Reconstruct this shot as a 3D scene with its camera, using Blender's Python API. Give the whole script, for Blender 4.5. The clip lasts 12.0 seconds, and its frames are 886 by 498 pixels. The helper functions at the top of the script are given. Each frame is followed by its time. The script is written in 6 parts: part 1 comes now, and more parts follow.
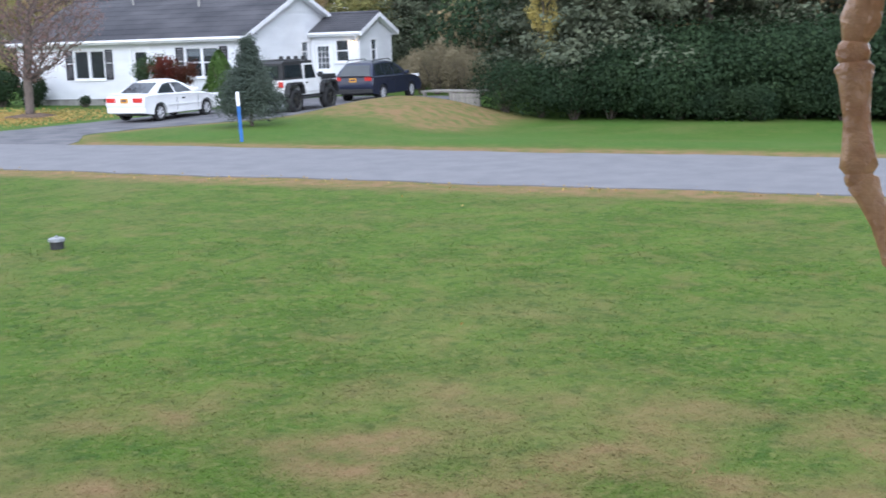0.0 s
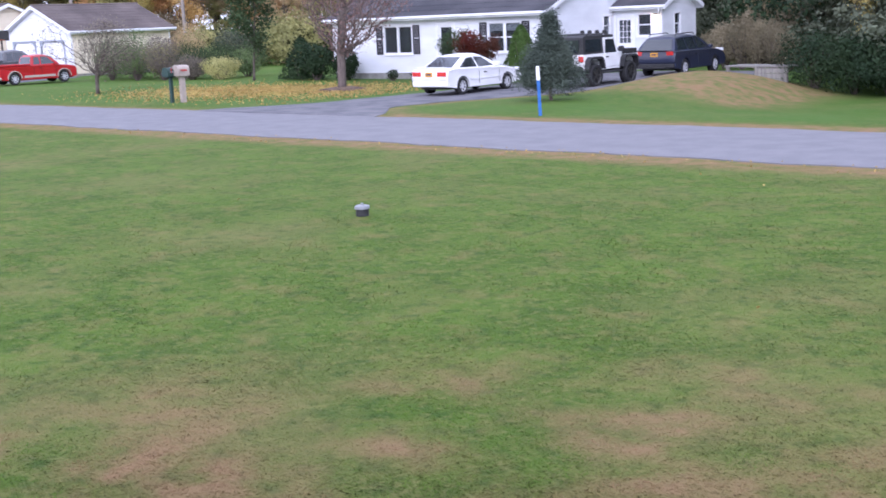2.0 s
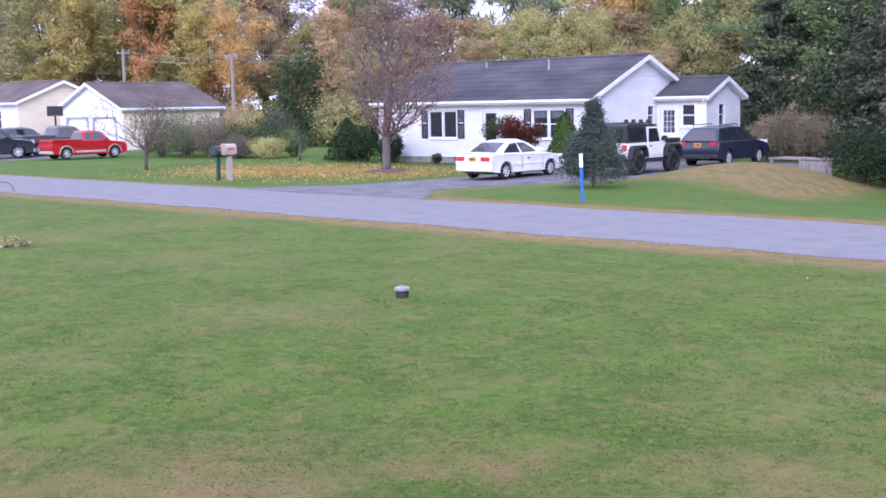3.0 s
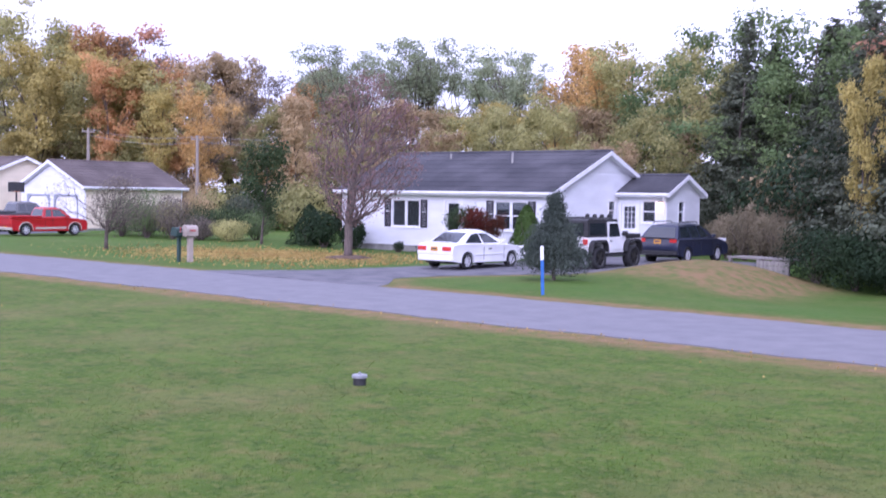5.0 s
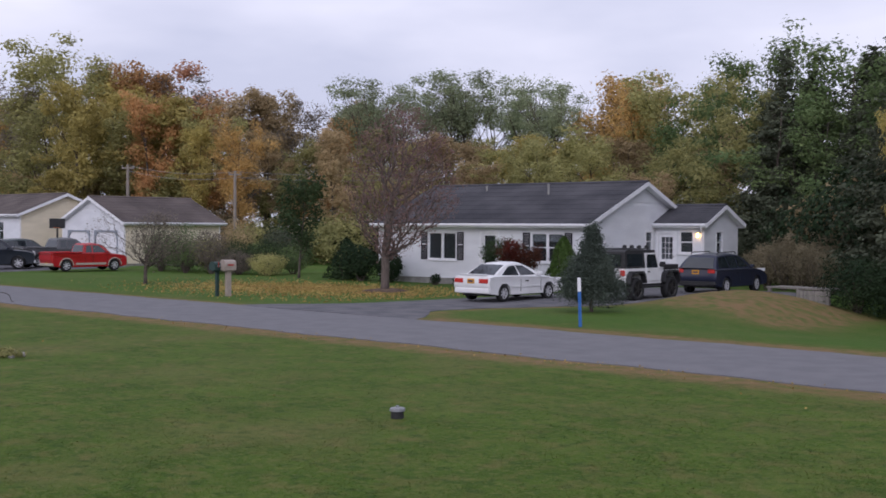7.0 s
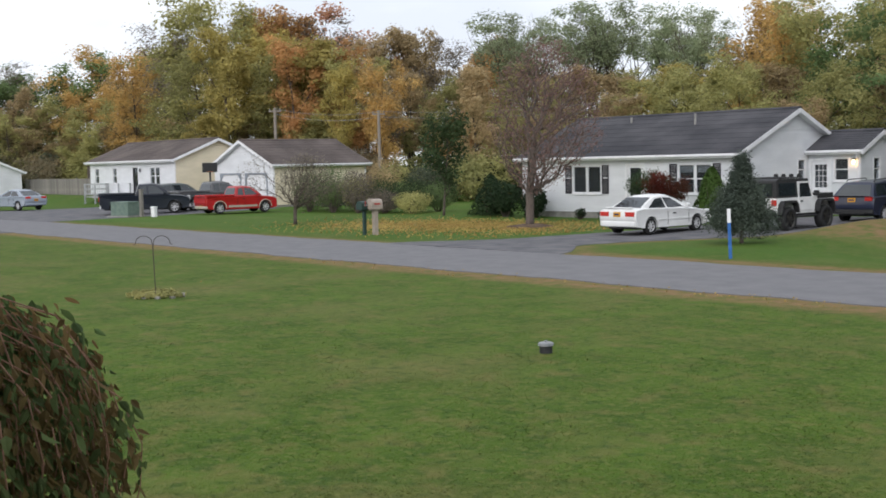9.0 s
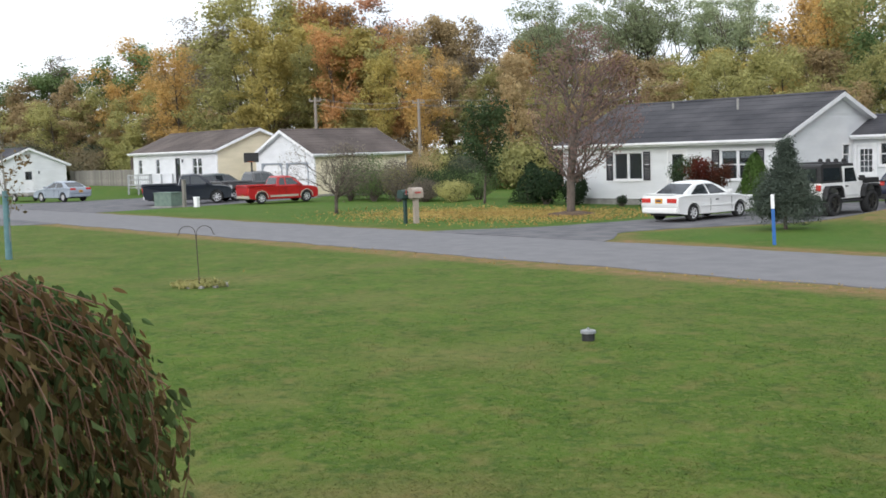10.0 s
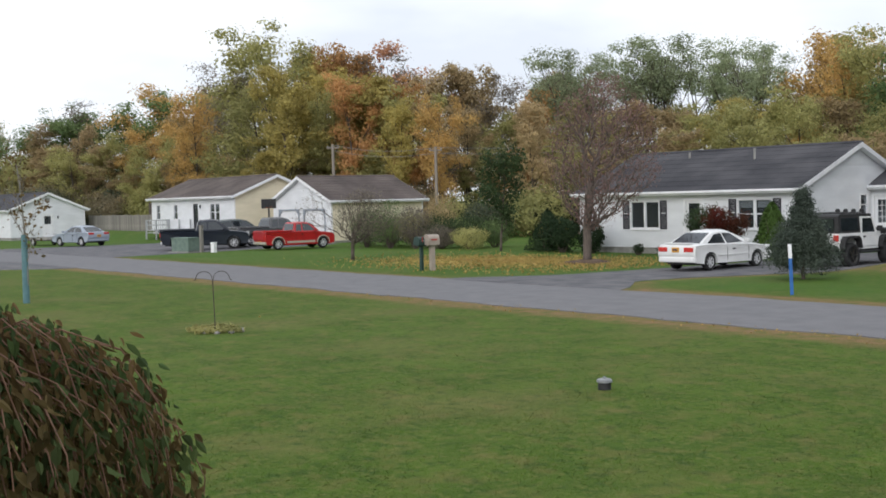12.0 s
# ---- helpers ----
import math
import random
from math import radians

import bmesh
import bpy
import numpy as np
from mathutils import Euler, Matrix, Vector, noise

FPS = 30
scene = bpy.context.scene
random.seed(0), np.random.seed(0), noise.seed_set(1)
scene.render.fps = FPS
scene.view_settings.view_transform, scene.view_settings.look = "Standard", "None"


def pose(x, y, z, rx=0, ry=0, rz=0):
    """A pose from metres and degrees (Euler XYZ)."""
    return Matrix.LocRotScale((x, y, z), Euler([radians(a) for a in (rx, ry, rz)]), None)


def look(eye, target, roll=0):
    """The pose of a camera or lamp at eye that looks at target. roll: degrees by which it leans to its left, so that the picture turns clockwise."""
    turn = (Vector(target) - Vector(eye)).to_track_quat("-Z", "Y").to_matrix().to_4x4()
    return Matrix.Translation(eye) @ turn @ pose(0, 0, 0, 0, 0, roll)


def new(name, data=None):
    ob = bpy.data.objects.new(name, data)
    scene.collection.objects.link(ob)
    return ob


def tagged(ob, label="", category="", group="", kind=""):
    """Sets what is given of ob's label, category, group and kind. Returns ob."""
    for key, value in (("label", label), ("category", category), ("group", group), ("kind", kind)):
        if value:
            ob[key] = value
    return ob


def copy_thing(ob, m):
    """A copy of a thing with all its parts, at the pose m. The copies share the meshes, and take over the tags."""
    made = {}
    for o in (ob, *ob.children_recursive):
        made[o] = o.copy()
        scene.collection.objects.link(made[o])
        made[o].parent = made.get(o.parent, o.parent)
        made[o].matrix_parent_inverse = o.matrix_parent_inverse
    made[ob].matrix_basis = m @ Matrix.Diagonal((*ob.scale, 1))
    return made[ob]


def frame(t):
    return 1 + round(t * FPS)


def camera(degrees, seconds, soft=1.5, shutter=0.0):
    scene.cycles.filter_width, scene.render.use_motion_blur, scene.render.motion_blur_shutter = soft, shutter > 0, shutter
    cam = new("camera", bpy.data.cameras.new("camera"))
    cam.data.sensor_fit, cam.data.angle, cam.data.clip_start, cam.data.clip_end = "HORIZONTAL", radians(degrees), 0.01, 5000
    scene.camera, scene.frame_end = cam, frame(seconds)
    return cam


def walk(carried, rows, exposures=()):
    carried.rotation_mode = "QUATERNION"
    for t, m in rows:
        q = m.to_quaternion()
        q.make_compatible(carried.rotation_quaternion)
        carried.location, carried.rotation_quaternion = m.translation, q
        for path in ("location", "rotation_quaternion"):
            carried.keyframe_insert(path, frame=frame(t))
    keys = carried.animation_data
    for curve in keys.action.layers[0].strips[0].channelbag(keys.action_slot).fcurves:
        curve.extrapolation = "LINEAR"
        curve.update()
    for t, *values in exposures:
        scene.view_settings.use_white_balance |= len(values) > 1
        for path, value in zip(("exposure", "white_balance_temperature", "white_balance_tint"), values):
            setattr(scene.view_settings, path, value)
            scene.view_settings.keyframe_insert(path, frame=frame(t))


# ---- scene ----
# ---------------------------------------------------------------- camera and its way
cam = camera(41.1, 12.0, soft=1.65, shutter=0.4)
EYE = (0.0, 0.0, 2.7)
TURNS = [
    (0, 79.66, 1.88, 26.91), (0.5, 79.67, 1.65, 30.17), (1, 79.28, 1.66, 33.49), (1.5, 78.88, 2.08, 38.03),
    (2, 78.98, 2.35, 41.23), (2.5, 81.39, 1.22, 41.94), (2.7, 82.53, 1.42, 43.00), (4.3, 84.01, 0.49, 43.77),
    (4.5, 84.54, 0.33, 43.19), (5, 87.38, -0.85, 41.63), (5.5, 88.87, -0.38, 41.62), (6, 88.13, -0.47, 41.92),
    (6.5, 88.70, -0.62, 42.29), (6.7, 89.00, -0.59, 42.74), (8.3, 86.76, 1.21, 47.75), (8.5, 86.42, 1.27, 48.79),
    (9, 85.88, 1.27, 50.31), (9.5, 85.33, 0.87, 51.44), (10, 85.36, 1.80, 52.25), (10.5, 86.06, 1.53, 53.19),
    (11, 86.28, 0.67, 53.38), (11.5, 86.58, 1.09, 53.03), (12, 87.67, 1.40, 53.05)]
EXPOSURES = [(0, 1.17, 5550, 13), (2.0, 1.17, 5400, 28), (2.7, 1.22, 5350, 34), (4.3, 1.28, 5250, 39), (5.0, 1.04, 5250, 42), (5.5, 0.45, 5300, 36),
             (6.0, 0.1, 5550, 30), (6.7, -0.18, 5800, 26), (8.4, 0.06, 6200, 13), (9.5, 0.53, 6300, 10), (10.5, 0.7, 6250, 9), (11.3, 0.43, 6250, 10), (12, 0.28, 6300, 10)]
# the eye drifts a hand's breadth to the left as the view pans
DRIFT = [(0, 0.035), (6.7, 0.035), (8.3, 0.022), (9.5, 0.01), (10.5, 0.0), (12, 0.0)]


def eye_at(t):
    for (t0, a), (t1, b) in zip(DRIFT, DRIFT[1:]):
        if t <= t1:
            d = a + (b - a) * (t - t0) / (t1 - t0)
            return EYE[0] + 0.6 * d, EYE[1] + 0.8 * d, EYE[2]


walk(cam, [(t, pose(*eye_at(t), rx, ry, rz)) for t, rx, ry, rz in TURNS], EXPOSURES)

# ---------------------------------------------------------------- light: an overcast late-autumn afternoon
world = bpy.data.worlds.new("world")
scene.world = world
world.use_nodes = True
wn, wl = world.node_tree.nodes, world.node_tree.links
wn.clear()
w_out = wn.new("ShaderNodeOutputWorld")
w_bg = wn.new("ShaderNodeBackground")
w_sky = wn.new("ShaderNodeTexSky")
w_sky.sky_type = 'NISHITA'
w_sky.sun_disc = False
w_sky.sun_elevation = radians(16)
w_sky.sun_rotation = radians(200)
w_sky.dust_density = 4.0
w_co = wn.new("ShaderNodeTexCoord")
w_map = wn.new("ShaderNodeMapping")
w_map.inputs["Scale"].default_value = (1.0, 1.0, 3.2)
w_noise = wn.new("ShaderNodeTexNoise")
w_noise.inputs["Scale"].default_value = 2.3
w_noise.inputs["Detail"].default_value = 5.0
w_ramp = wn.new("ShaderNodeValToRGB")
w_ramp.color_ramp.elements[0].position = 0.36
w_ramp.color_ramp.elements[0].color = (7.6, 8.0, 8.7, 1)
w_ramp.color_ramp.elements[1].position = 0.62
w_ramp.color_ramp.elements[1].color = (11.0, 11.1, 11.2, 1)
w_mix = wn.new("ShaderNodeMixRGB")
w_mix.inputs["Fac"].default_value = 0.9
wl.new(w_co.outputs["Generated"], w_map.inputs["Vector"])
wl.new(w_map.outputs["Vector"], w_noise.inputs["Vector"])
wl.new(w_noise.outputs["Fac"], w_ramp.inputs["Fac"])
wl.new(w_sky.outputs["Color"], w_mix.inputs["Color1"])
wl.new(w_ramp.outputs["Color"], w_mix.inputs["Color2"])
wl.new(w_mix.outputs["Color"], w_bg.inputs["Color"])
w_bg.inputs["Strength"].default_value = 0.1
wl.new(w_bg.outputs["Background"], w_out.inputs["Surface"])

sun = new("sun", bpy.data.lights.new("sun", 'SUN'))
sun.data.energy = 0.95
sun.data.angle = radians(25)
sun.data.color = (1.0, 0.98, 0.96)
sun.matrix_world = look((10, -30, 40), (-30, 30, 0))


# ---------------------------------------------------------------- materials
def surface(name, a, b=None, scale=4.0, rough=0.8, metal=0.0, bump=0.0, bump_scale=40.0, detail=6.0, vary=0.0,
            island=0.0, stretch=(1, 1, 1), spec=0.3, low=0.35, high=0.65, coat=0.0):
    """A procedural surface: two colours mixed by noise at two scales, a bump, and changes from piece to piece."""
    m = bpy.data.materials.new(name)
    m.use_nodes = True
    n, l = m.node_tree.nodes, m.node_tree.links
    p = n["Principled BSDF"]
    b = b or tuple(c * 0.8 for c in a)
    co = n.new("ShaderNodeTexCoord")
    mp = n.new("ShaderNodeMapping")
    mp.inputs["Scale"].default_value = stretch
    l.new(co.outputs["Object"], mp.inputs["Vector"])
    no = n.new("ShaderNodeTexNoise")
    no.inputs["Scale"].default_value = scale
    no.inputs["Detail"].default_value = detail
    l.new(mp.outputs["Vector"], no.inputs["Vector"])
    rp = n.new("ShaderNodeValToRGB")
    rp.color_ramp.elements[0].position, rp.color_ramp.elements[0].color = low, (*a, 1)
    rp.color_ramp.elements[1].position, rp.color_ramp.elements[1].color = high, (*b, 1)
    l.new(no.outputs["Fac"], rp.inputs["Fac"])
    col = rp.outputs["Color"]
    for amount, kind in ((vary, "object"), (island, "island")):
        if amount:
            hs = n.new("ShaderNodeHueSaturation")
            src = n.new("ShaderNodeObjectInfo") if kind == "object" else n.new("ShaderNodeNewGeometry")
            mr = n.new("ShaderNodeMapRange")
            mr.inputs["To Min"].default_value, mr.inputs["To Max"].default_value = 1 - amount, 1 + amount
            l.new(src.outputs["Random" if kind == "object" else "Random Per Island"], mr.inputs["Value"])
            l.new(mr.outputs["Result"], hs.inputs["Value"])
            l.new(col, hs.inputs["Color"])
            col = hs.outputs["Color"]
    l.new(col, p.inputs["Base Color"])
    p.inputs["Roughness"].default_value, p.inputs["Metallic"].default_value = rough, metal
    p.inputs["Specular IOR Level"].default_value = spec
    p.inputs["Coat Weight"].default_value = coat
    if bump:
        bn = n.new("ShaderNodeTexNoise")
        bn.inputs["Scale"].default_value, bn.inputs["Detail"].default_value = bump_scale, 4.0
        l.new(mp.outputs["Vector"], bn.inputs["Vector"])
        bp = n.new("ShaderNodeBump")
        bp.inputs["Strength"].default_value, bp.inputs["Distance"].default_value = bump, 0.02
        l.new(bn.outputs["Fac"], bp.inputs["Height"])
        l.new(bp.outputs["Normal"], p.inputs["Normal"])
    return m


def leafy(name, a, b, island=0.2, vary=0.2, through_light=0.42):
    """Foliage: colours that change from leaf to leaf and plant to plant, some light passing through."""
    m = surface(name, a, b, scale=0.6, rough=0.65, vary=vary, island=island, spec=0.1, low=0.3, high=0.7, detail=3)
    n, l = m.node_tree.nodes, m.node_tree.links
    p, out = n["Principled BSDF"], n["Material Output"]
    tr = n.new("ShaderNodeBsdfTranslucent")
    mx = n.new("ShaderNodeMixShader")
    mx.inputs["Fac"].default_value = through_light
    l.new(p.inputs["Base Color"].links[0].from_socket, tr.inputs["Color"])
    l.new(p.outputs["BSDF"], mx.inputs[1])
    l.new(tr.outputs["BSDF"], mx.inputs[2])
    l.new(mx.outputs["Shader"], out.inputs["Surface"])
    return m


def pane_glass(name, tint=(0.4, 0.44, 0.47), weight=0.95):
    m = bpy.data.materials.new(name)
    m.use_nodes = True
    p = m.node_tree.nodes["Principled BSDF"]
    p.inputs["Base Color"].default_value = (*tint, 1)
    p.inputs["Roughness"].default_value = 0.03
    p.inputs["Transmission Weight"].default_value = weight
    p.inputs["IOR"].default_value = 1.3
    return m


def glowing(name, color, strength):
    m = bpy.data.materials.new(name)
    m.use_nodes = True
    p = m.node_tree.nodes["Principled BSDF"]
    p.inputs["Base Color"].default_value = (*color, 1)
    p.inputs["Emission Color"].default_value = (*color, 1)
    p.inputs["Emission Strength"].default_value = strength
    return m


def lawn_material(name="lawn", island=0.0):
    """Mown autumn grass: fresh and dull greens, yellowed and bare straw patches, a fine tuft grain."""
    m = surface(name, (0.05, 0.092, 0.011), (0.082, 0.134, 0.018), scale=0.9, rough=0.9, bump=0.9, bump_scale=45.0, detail=9, low=0.3, high=0.7, spec=0.1, island=island)
    n, l = m.node_tree.nodes, m.node_tree.links
    p = n["Principled BSDF"]
    col = p.inputs["Base Color"].links[0].from_socket
    geo = n.new("ShaderNodeNewGeometry")
    for scale, detail, lo, hi, tint, amount in ((0.35, 7, 0.48, 0.7, (0.175, 0.145, 0.06), 0.45), (2.2, 8, 0.5, 0.7, (0.17, 0.135, 0.052), 0.55),
                                                (5.0, 9, 0.5, 0.68, (0.03, 0.068, 0.012), 0.6), (13.0, 8, 0.52, 0.7, (0.16, 0.165, 0.05), 0.6), (60.0, 4, 0.55, 0.7, (0.15, 0.17, 0.06), 0.4)):
        no = n.new("ShaderNodeTexNoise")
        no.inputs["Scale"].default_value, no.inputs["Detail"].default_value = scale, detail
        l.new(geo.outputs["Position"], no.inputs["Vector"])
        mr = n.new("ShaderNodeMapRange")
        mr.inputs["From Min"].default_value, mr.inputs["From Max"].default_value = lo, hi
        mr.inputs["To Max"].default_value = amount
        l.new(no.outputs["Fac"], mr.inputs["Value"])
        mx = n.new("ShaderNodeMixRGB")
        mx.inputs["Color2"].default_value = (*tint, 1)
        l.new(mr.outputs["Result"], mx.inputs["Fac"])
        l.new(col, mx.inputs["Color1"])
        col = mx.outputs["Color"]
    # richer green where the ground lies damp
    at = n.new("ShaderNodeAttribute")
    at.attribute_name = "lush"
    mx = n.new("ShaderNodeMixRGB")
    mx.inputs["Color2"].default_value = (0.06, 0.13, 0.022, 1)
    l.new(at.outputs["Fac"], mx.inputs["Fac"])
    l.new(col, mx.inputs["Color1"])
    col = mx.outputs["Color"]
    # straw: worn strips along the road, and a thin patch near the house that the camera stands at
    at = n.new("ShaderNodeAttribute")
    at.attribute_name = "straw"
    no = n.new("ShaderNodeTexNoise")
    no.inputs["Scale"].default_value, no.inputs["Detail"].default_value = 2.6, 9
    l.new(geo.outputs["Position"], no.inputs["Vector"])
    mr = n.new("ShaderNodeMapRange")
    mr.inputs["From Min"].default_value, mr.inputs["From Max"].default_value = 0.35, 0.62
    mr.inputs["To Min"].default_value = 0.3
    l.new(no.outputs["Fac"], mr.inputs["Value"])
    mu = n.new("ShaderNodeMath")
    mu.operation = 'MULTIPLY'
    l.new(at.outputs["Fac"], mu.inputs[0])
    l.new(mr.outputs["Result"], mu.inputs[1])
    mx = n.new("ShaderNodeMixRGB")
    mx.inputs["Color2"].default_value = (0.22, 0.142, 0.07, 1)
    l.new(mu.outputs["Value"], mx.inputs["Fac"])
    l.new(col, mx.inputs["Color1"])
    l.new(mx.outputs["Color"], p.inputs["Base Color"])
    return m


LAWN = lawn_material()
GRASS = lawn_material("grass_blades", 0.2)
for nd in GRASS.node_tree.nodes:
    if nd.type == 'MAP_RANGE' and abs(nd.inputs["To Min"].default_value - 0.8) < 1e-4:
        nd.inputs["To Min"].default_value, nd.inputs["To Max"].default_value = 0.8, 1.5
ASPHALT = surface("asphalt", (0.152, 0.15, 0.158), (0.182, 0.178, 0.184), scale=1.6, rough=0.85, bump=0.35, bump_scale=90, detail=10, spec=0.25)
DRIVE = surface("driveway_asphalt", (0.085, 0.085, 0.095), (0.15, 0.145, 0.15), scale=1.1, rough=0.85, bump=0.4, bump_scale=70, detail=9)
EARTH = surface("bare_earth", (0.075, 0.05, 0.033), (0.13, 0.09, 0.06), scale=3, rough=0.95, bump=0.6, bump_scale=30)
SIDING = surface("white_vinyl_siding", (0.74, 0.75, 0.77), (0.66, 0.67, 0.69), scale=0.8, rough=0.5, stretch=(1, 1, 3))
CREAM = surface("cream_vinyl_siding", (0.72, 0.64, 0.48), (0.64, 0.57, 0.42), scale=0.8, rough=0.5, stretch=(1, 1, 3))
TRIM = surface("white_trim", (0.82, 0.82, 0.83), (0.74, 0.74, 0.76), scale=2, rough=0.45)
SHINGLE = surface("dark_shingles", (0.034, 0.034, 0.04), (0.075, 0.073, 0.08), scale=0.5, rough=0.9, bump=0.5, bump_scale=25, detail=10, stretch=(1, 1, 1))
SHINGLE_BROWN = surface("brown_shingles", (0.075, 0.06, 0.055), (0.13, 0.105, 0.095), scale=0.5, rough=0.9, bump=0.5, bump_scale=25, detail=10)
SHUTTER = surface("black_shutter", (0.02, 0.02, 0.028), (0.035, 0.033, 0.04), scale=5, rough=0.5)
SHUTTER_RED = surface("maroon_shutter", (0.06, 0.018, 0.02), (0.04, 0.012, 0.014), scale=5, rough=0.5)
GLASS = pane_glass("window_glass")
# dimness of the rooms is put into this near-black lining colour
INSIDE = surface("dark_room_lining", (0.035, 0.033, 0.03), (0.025, 0.024, 0.022), scale=2, rough=0.9)
BLIND = surface("window_blind", (0.5, 0.5, 0.5), (0.42, 0.42, 0.43), scale=3, rough=0.7)
CONCRETE = surface("concrete", (0.34, 0.33, 0.31), (0.24, 0.23, 0.215), scale=3, rough=0.9, bump=0.3)
WEATHERED = surface("weathered_wood", (0.27, 0.25, 0.22), (0.16, 0.15, 0.135), scale=3, rough=0.9, bump=0.4, stretch=(6, 6, 0.6), vary=0.2)
DARKWOOD = surface("dark_weathered_wood", (0.12, 0.095, 0.08), (0.075, 0.06, 0.05), scale=3, rough=0.9, bump=0.4, stretch=(6, 6, 0.6), vary=0.2)
BARK = surface("grey_bark", (0.13, 0.105, 0.085), (0.07, 0.057, 0.047), scale=6, rough=0.95, bump=0.8, bump_scale=30, stretch=(3, 3, 0.7))
BARK_PALE = surface("pale_bark", (0.3, 0.28, 0.25), (0.18, 0.165, 0.145), scale=6, rough=0.9, bump=0.6, bump_scale=30, stretch=(3, 3, 0.7))
TWIG = surface("reddish_twigs", (0.24, 0.175, 0.15), (0.15, 0.105, 0.09), scale=5, rough=0.9)
# woodland leaf tones are lightened and greyed, putting misty haze into the colour
LEAF = dict(
    green=leafy("green_leaves", (0.111, 0.171, 0.069), (0.204, 0.263, 0.103)),
    olive=leafy("olive_leaves", (0.278, 0.278, 0.112), (0.430, 0.398, 0.157)),
    yellow=leafy("yellow_leaves", (0.367, 0.312, 0.105), (0.549, 0.453, 0.150)),
    gold=leafy("gold_leaves", (0.461, 0.294, 0.108), (0.599, 0.400, 0.146)),
    orange=leafy("orange_leaves", (0.427, 0.232, 0.101), (0.558, 0.332, 0.137)),
    rust=leafy("rust_leaves", (0.389, 0.193, 0.122), (0.469, 0.267, 0.161)),
    brown=leafy("brown_leaves", (0.331, 0.251, 0.139), (0.468, 0.356, 0.190)),
    grey=leafy("thin_grey_leaves", (0.171, 0.148, 0.119), (0.237, 0.202, 0.155)),
    pine=leafy("pine_needles", (0.074, 0.090, 0.058), (0.120, 0.133, 0.083), through_light=0.15),
    spruce=leafy("blue_spruce_needles", (0.066, 0.086, 0.068), (0.111, 0.134, 0.103), through_light=0.1),
    cypress=leafy("bright_evergreen", (0.045, 0.085, 0.018), (0.075, 0.12, 0.03), through_light=0.1),
    dark=leafy("dark_green_leaves", (0.035, 0.06, 0.025), (0.06, 0.085, 0.035), through_light=0.2),
    red=leafy("dark_red_leaves", (0.14, 0.028, 0.022), (0.06, 0.04, 0.02)),
    plum=leafy("faded_plum_leaves", (0.274, 0.156, 0.140), (0.196, 0.134, 0.114)),
    bronze=leafy("bronze_leaves", (0.16, 0.1, 0.045), (0.1, 0.085, 0.032), island=0.45, through_light=0.35),
    weepgreen=leafy("drooping_green_leaves", (0.07, 0.12, 0.04), (0.13, 0.16, 0.06), island=0.5, through_light=0.35),
    locust=leafy("pale_green_leaves", (0.251, 0.301, 0.172), (0.341, 0.380, 0.222)),
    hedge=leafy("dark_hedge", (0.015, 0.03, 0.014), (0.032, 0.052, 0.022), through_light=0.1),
    sage=leafy("straw_brush", (0.267, 0.222, 0.140), (0.168, 0.153, 0.093)),
)


# ---------------------------------------------------------------- building helpers
def link(name, bm, material, parent=None, label="", smooth=False):
    me = bpy.data.meshes.new(name)
    bm.to_mesh(me)
    bm.free()
    for m in material if isinstance(material, (list, tuple)) else (material,):
        me.materials.append(m)
    if smooth:
        for f in me.polygons:
            f.use_smooth = True
    ob = new(name, me)
    ob.parent = parent
    return tagged(ob, label)


def rounded(ob, degrees=32):
    """Smooth shading, but for edges sharper than the angle."""
    for f in ob.data.polygons:
        f.use_smooth = True
    ob.data.set_sharp_from_angle(angle=radians(degrees))
    return ob


def part(name, bm, material, parent, label="", smooth=False):
    return link(name, bm, material, parent, label, smooth)


def thing(name, m, label, category, group="", kind=""):
    ob = new(name)
    ob.empty_display_size = 0.2
    ob.matrix_world = m
    return tagged(ob, label, category, group, kind)


def box(bm, x0, y0, z0, x1, y1, z1, bevel=0.0, m=None):
    vs = [bm.verts.new((x, y, z)) for x in (x0, x1) for y in (y0, y1) for z in (z0, z1)]
    fs = [bm.faces.new([vs[i] for i in q]) for q in ((0, 1, 3, 2), (4, 6, 7, 5), (0, 4, 5, 1), (2, 3, 7, 6), (0, 2, 6, 4), (1, 5, 7, 3))]
    if bevel:
        got = bmesh.ops.bevel(bm, geom=list({e for f in fs for e in f.edges}), offset=bevel, segments=2, affect='EDGES', profile=0.6)
        vs = list({v for f in got["faces"] for v in f.verts} | {v for v in vs if v.is_valid})
    if m is not None:
        bmesh.ops.transform(bm, matrix=m, verts=[v for v in vs if v.is_valid])
    return bm


def boxed(*a, **k):
    return box(bmesh.new(), *a, **k)


def tube(bm, pts, radii, sides=6, cap=True):
    """A round tapering limb through the points."""
    pts = [Vector(p) for p in pts]
    rings = []
    for i, p in enumerate(pts):
        d = (pts[min(i + 1, len(pts) - 1)] - pts[max(i - 1, 0)]).normalized()
        u = d.orthogonal().normalized() if i == 0 else (rings_u - d * rings_u.dot(d)).normalized()
        rings_u = u
        v = d.cross(u)
        r = radii[i] if isinstance(radii, (list, tuple)) else radii
        rings.append([bm.verts.new(p + (u * math.cos(a) + v * math.sin(a)) * r) for a in (2 * math.pi * k / sides for k in range(sides))])
    for a, b in zip(rings, rings[1:]):
        for k in range(sides):
            bm.faces.new((a[k], a[(k + 1) % sides], b[(k + 1) % sides], b[k]))
    if cap:
        bm.faces.new(rings[0][::-1])
        bm.faces.new(rings[-1])
    return bm


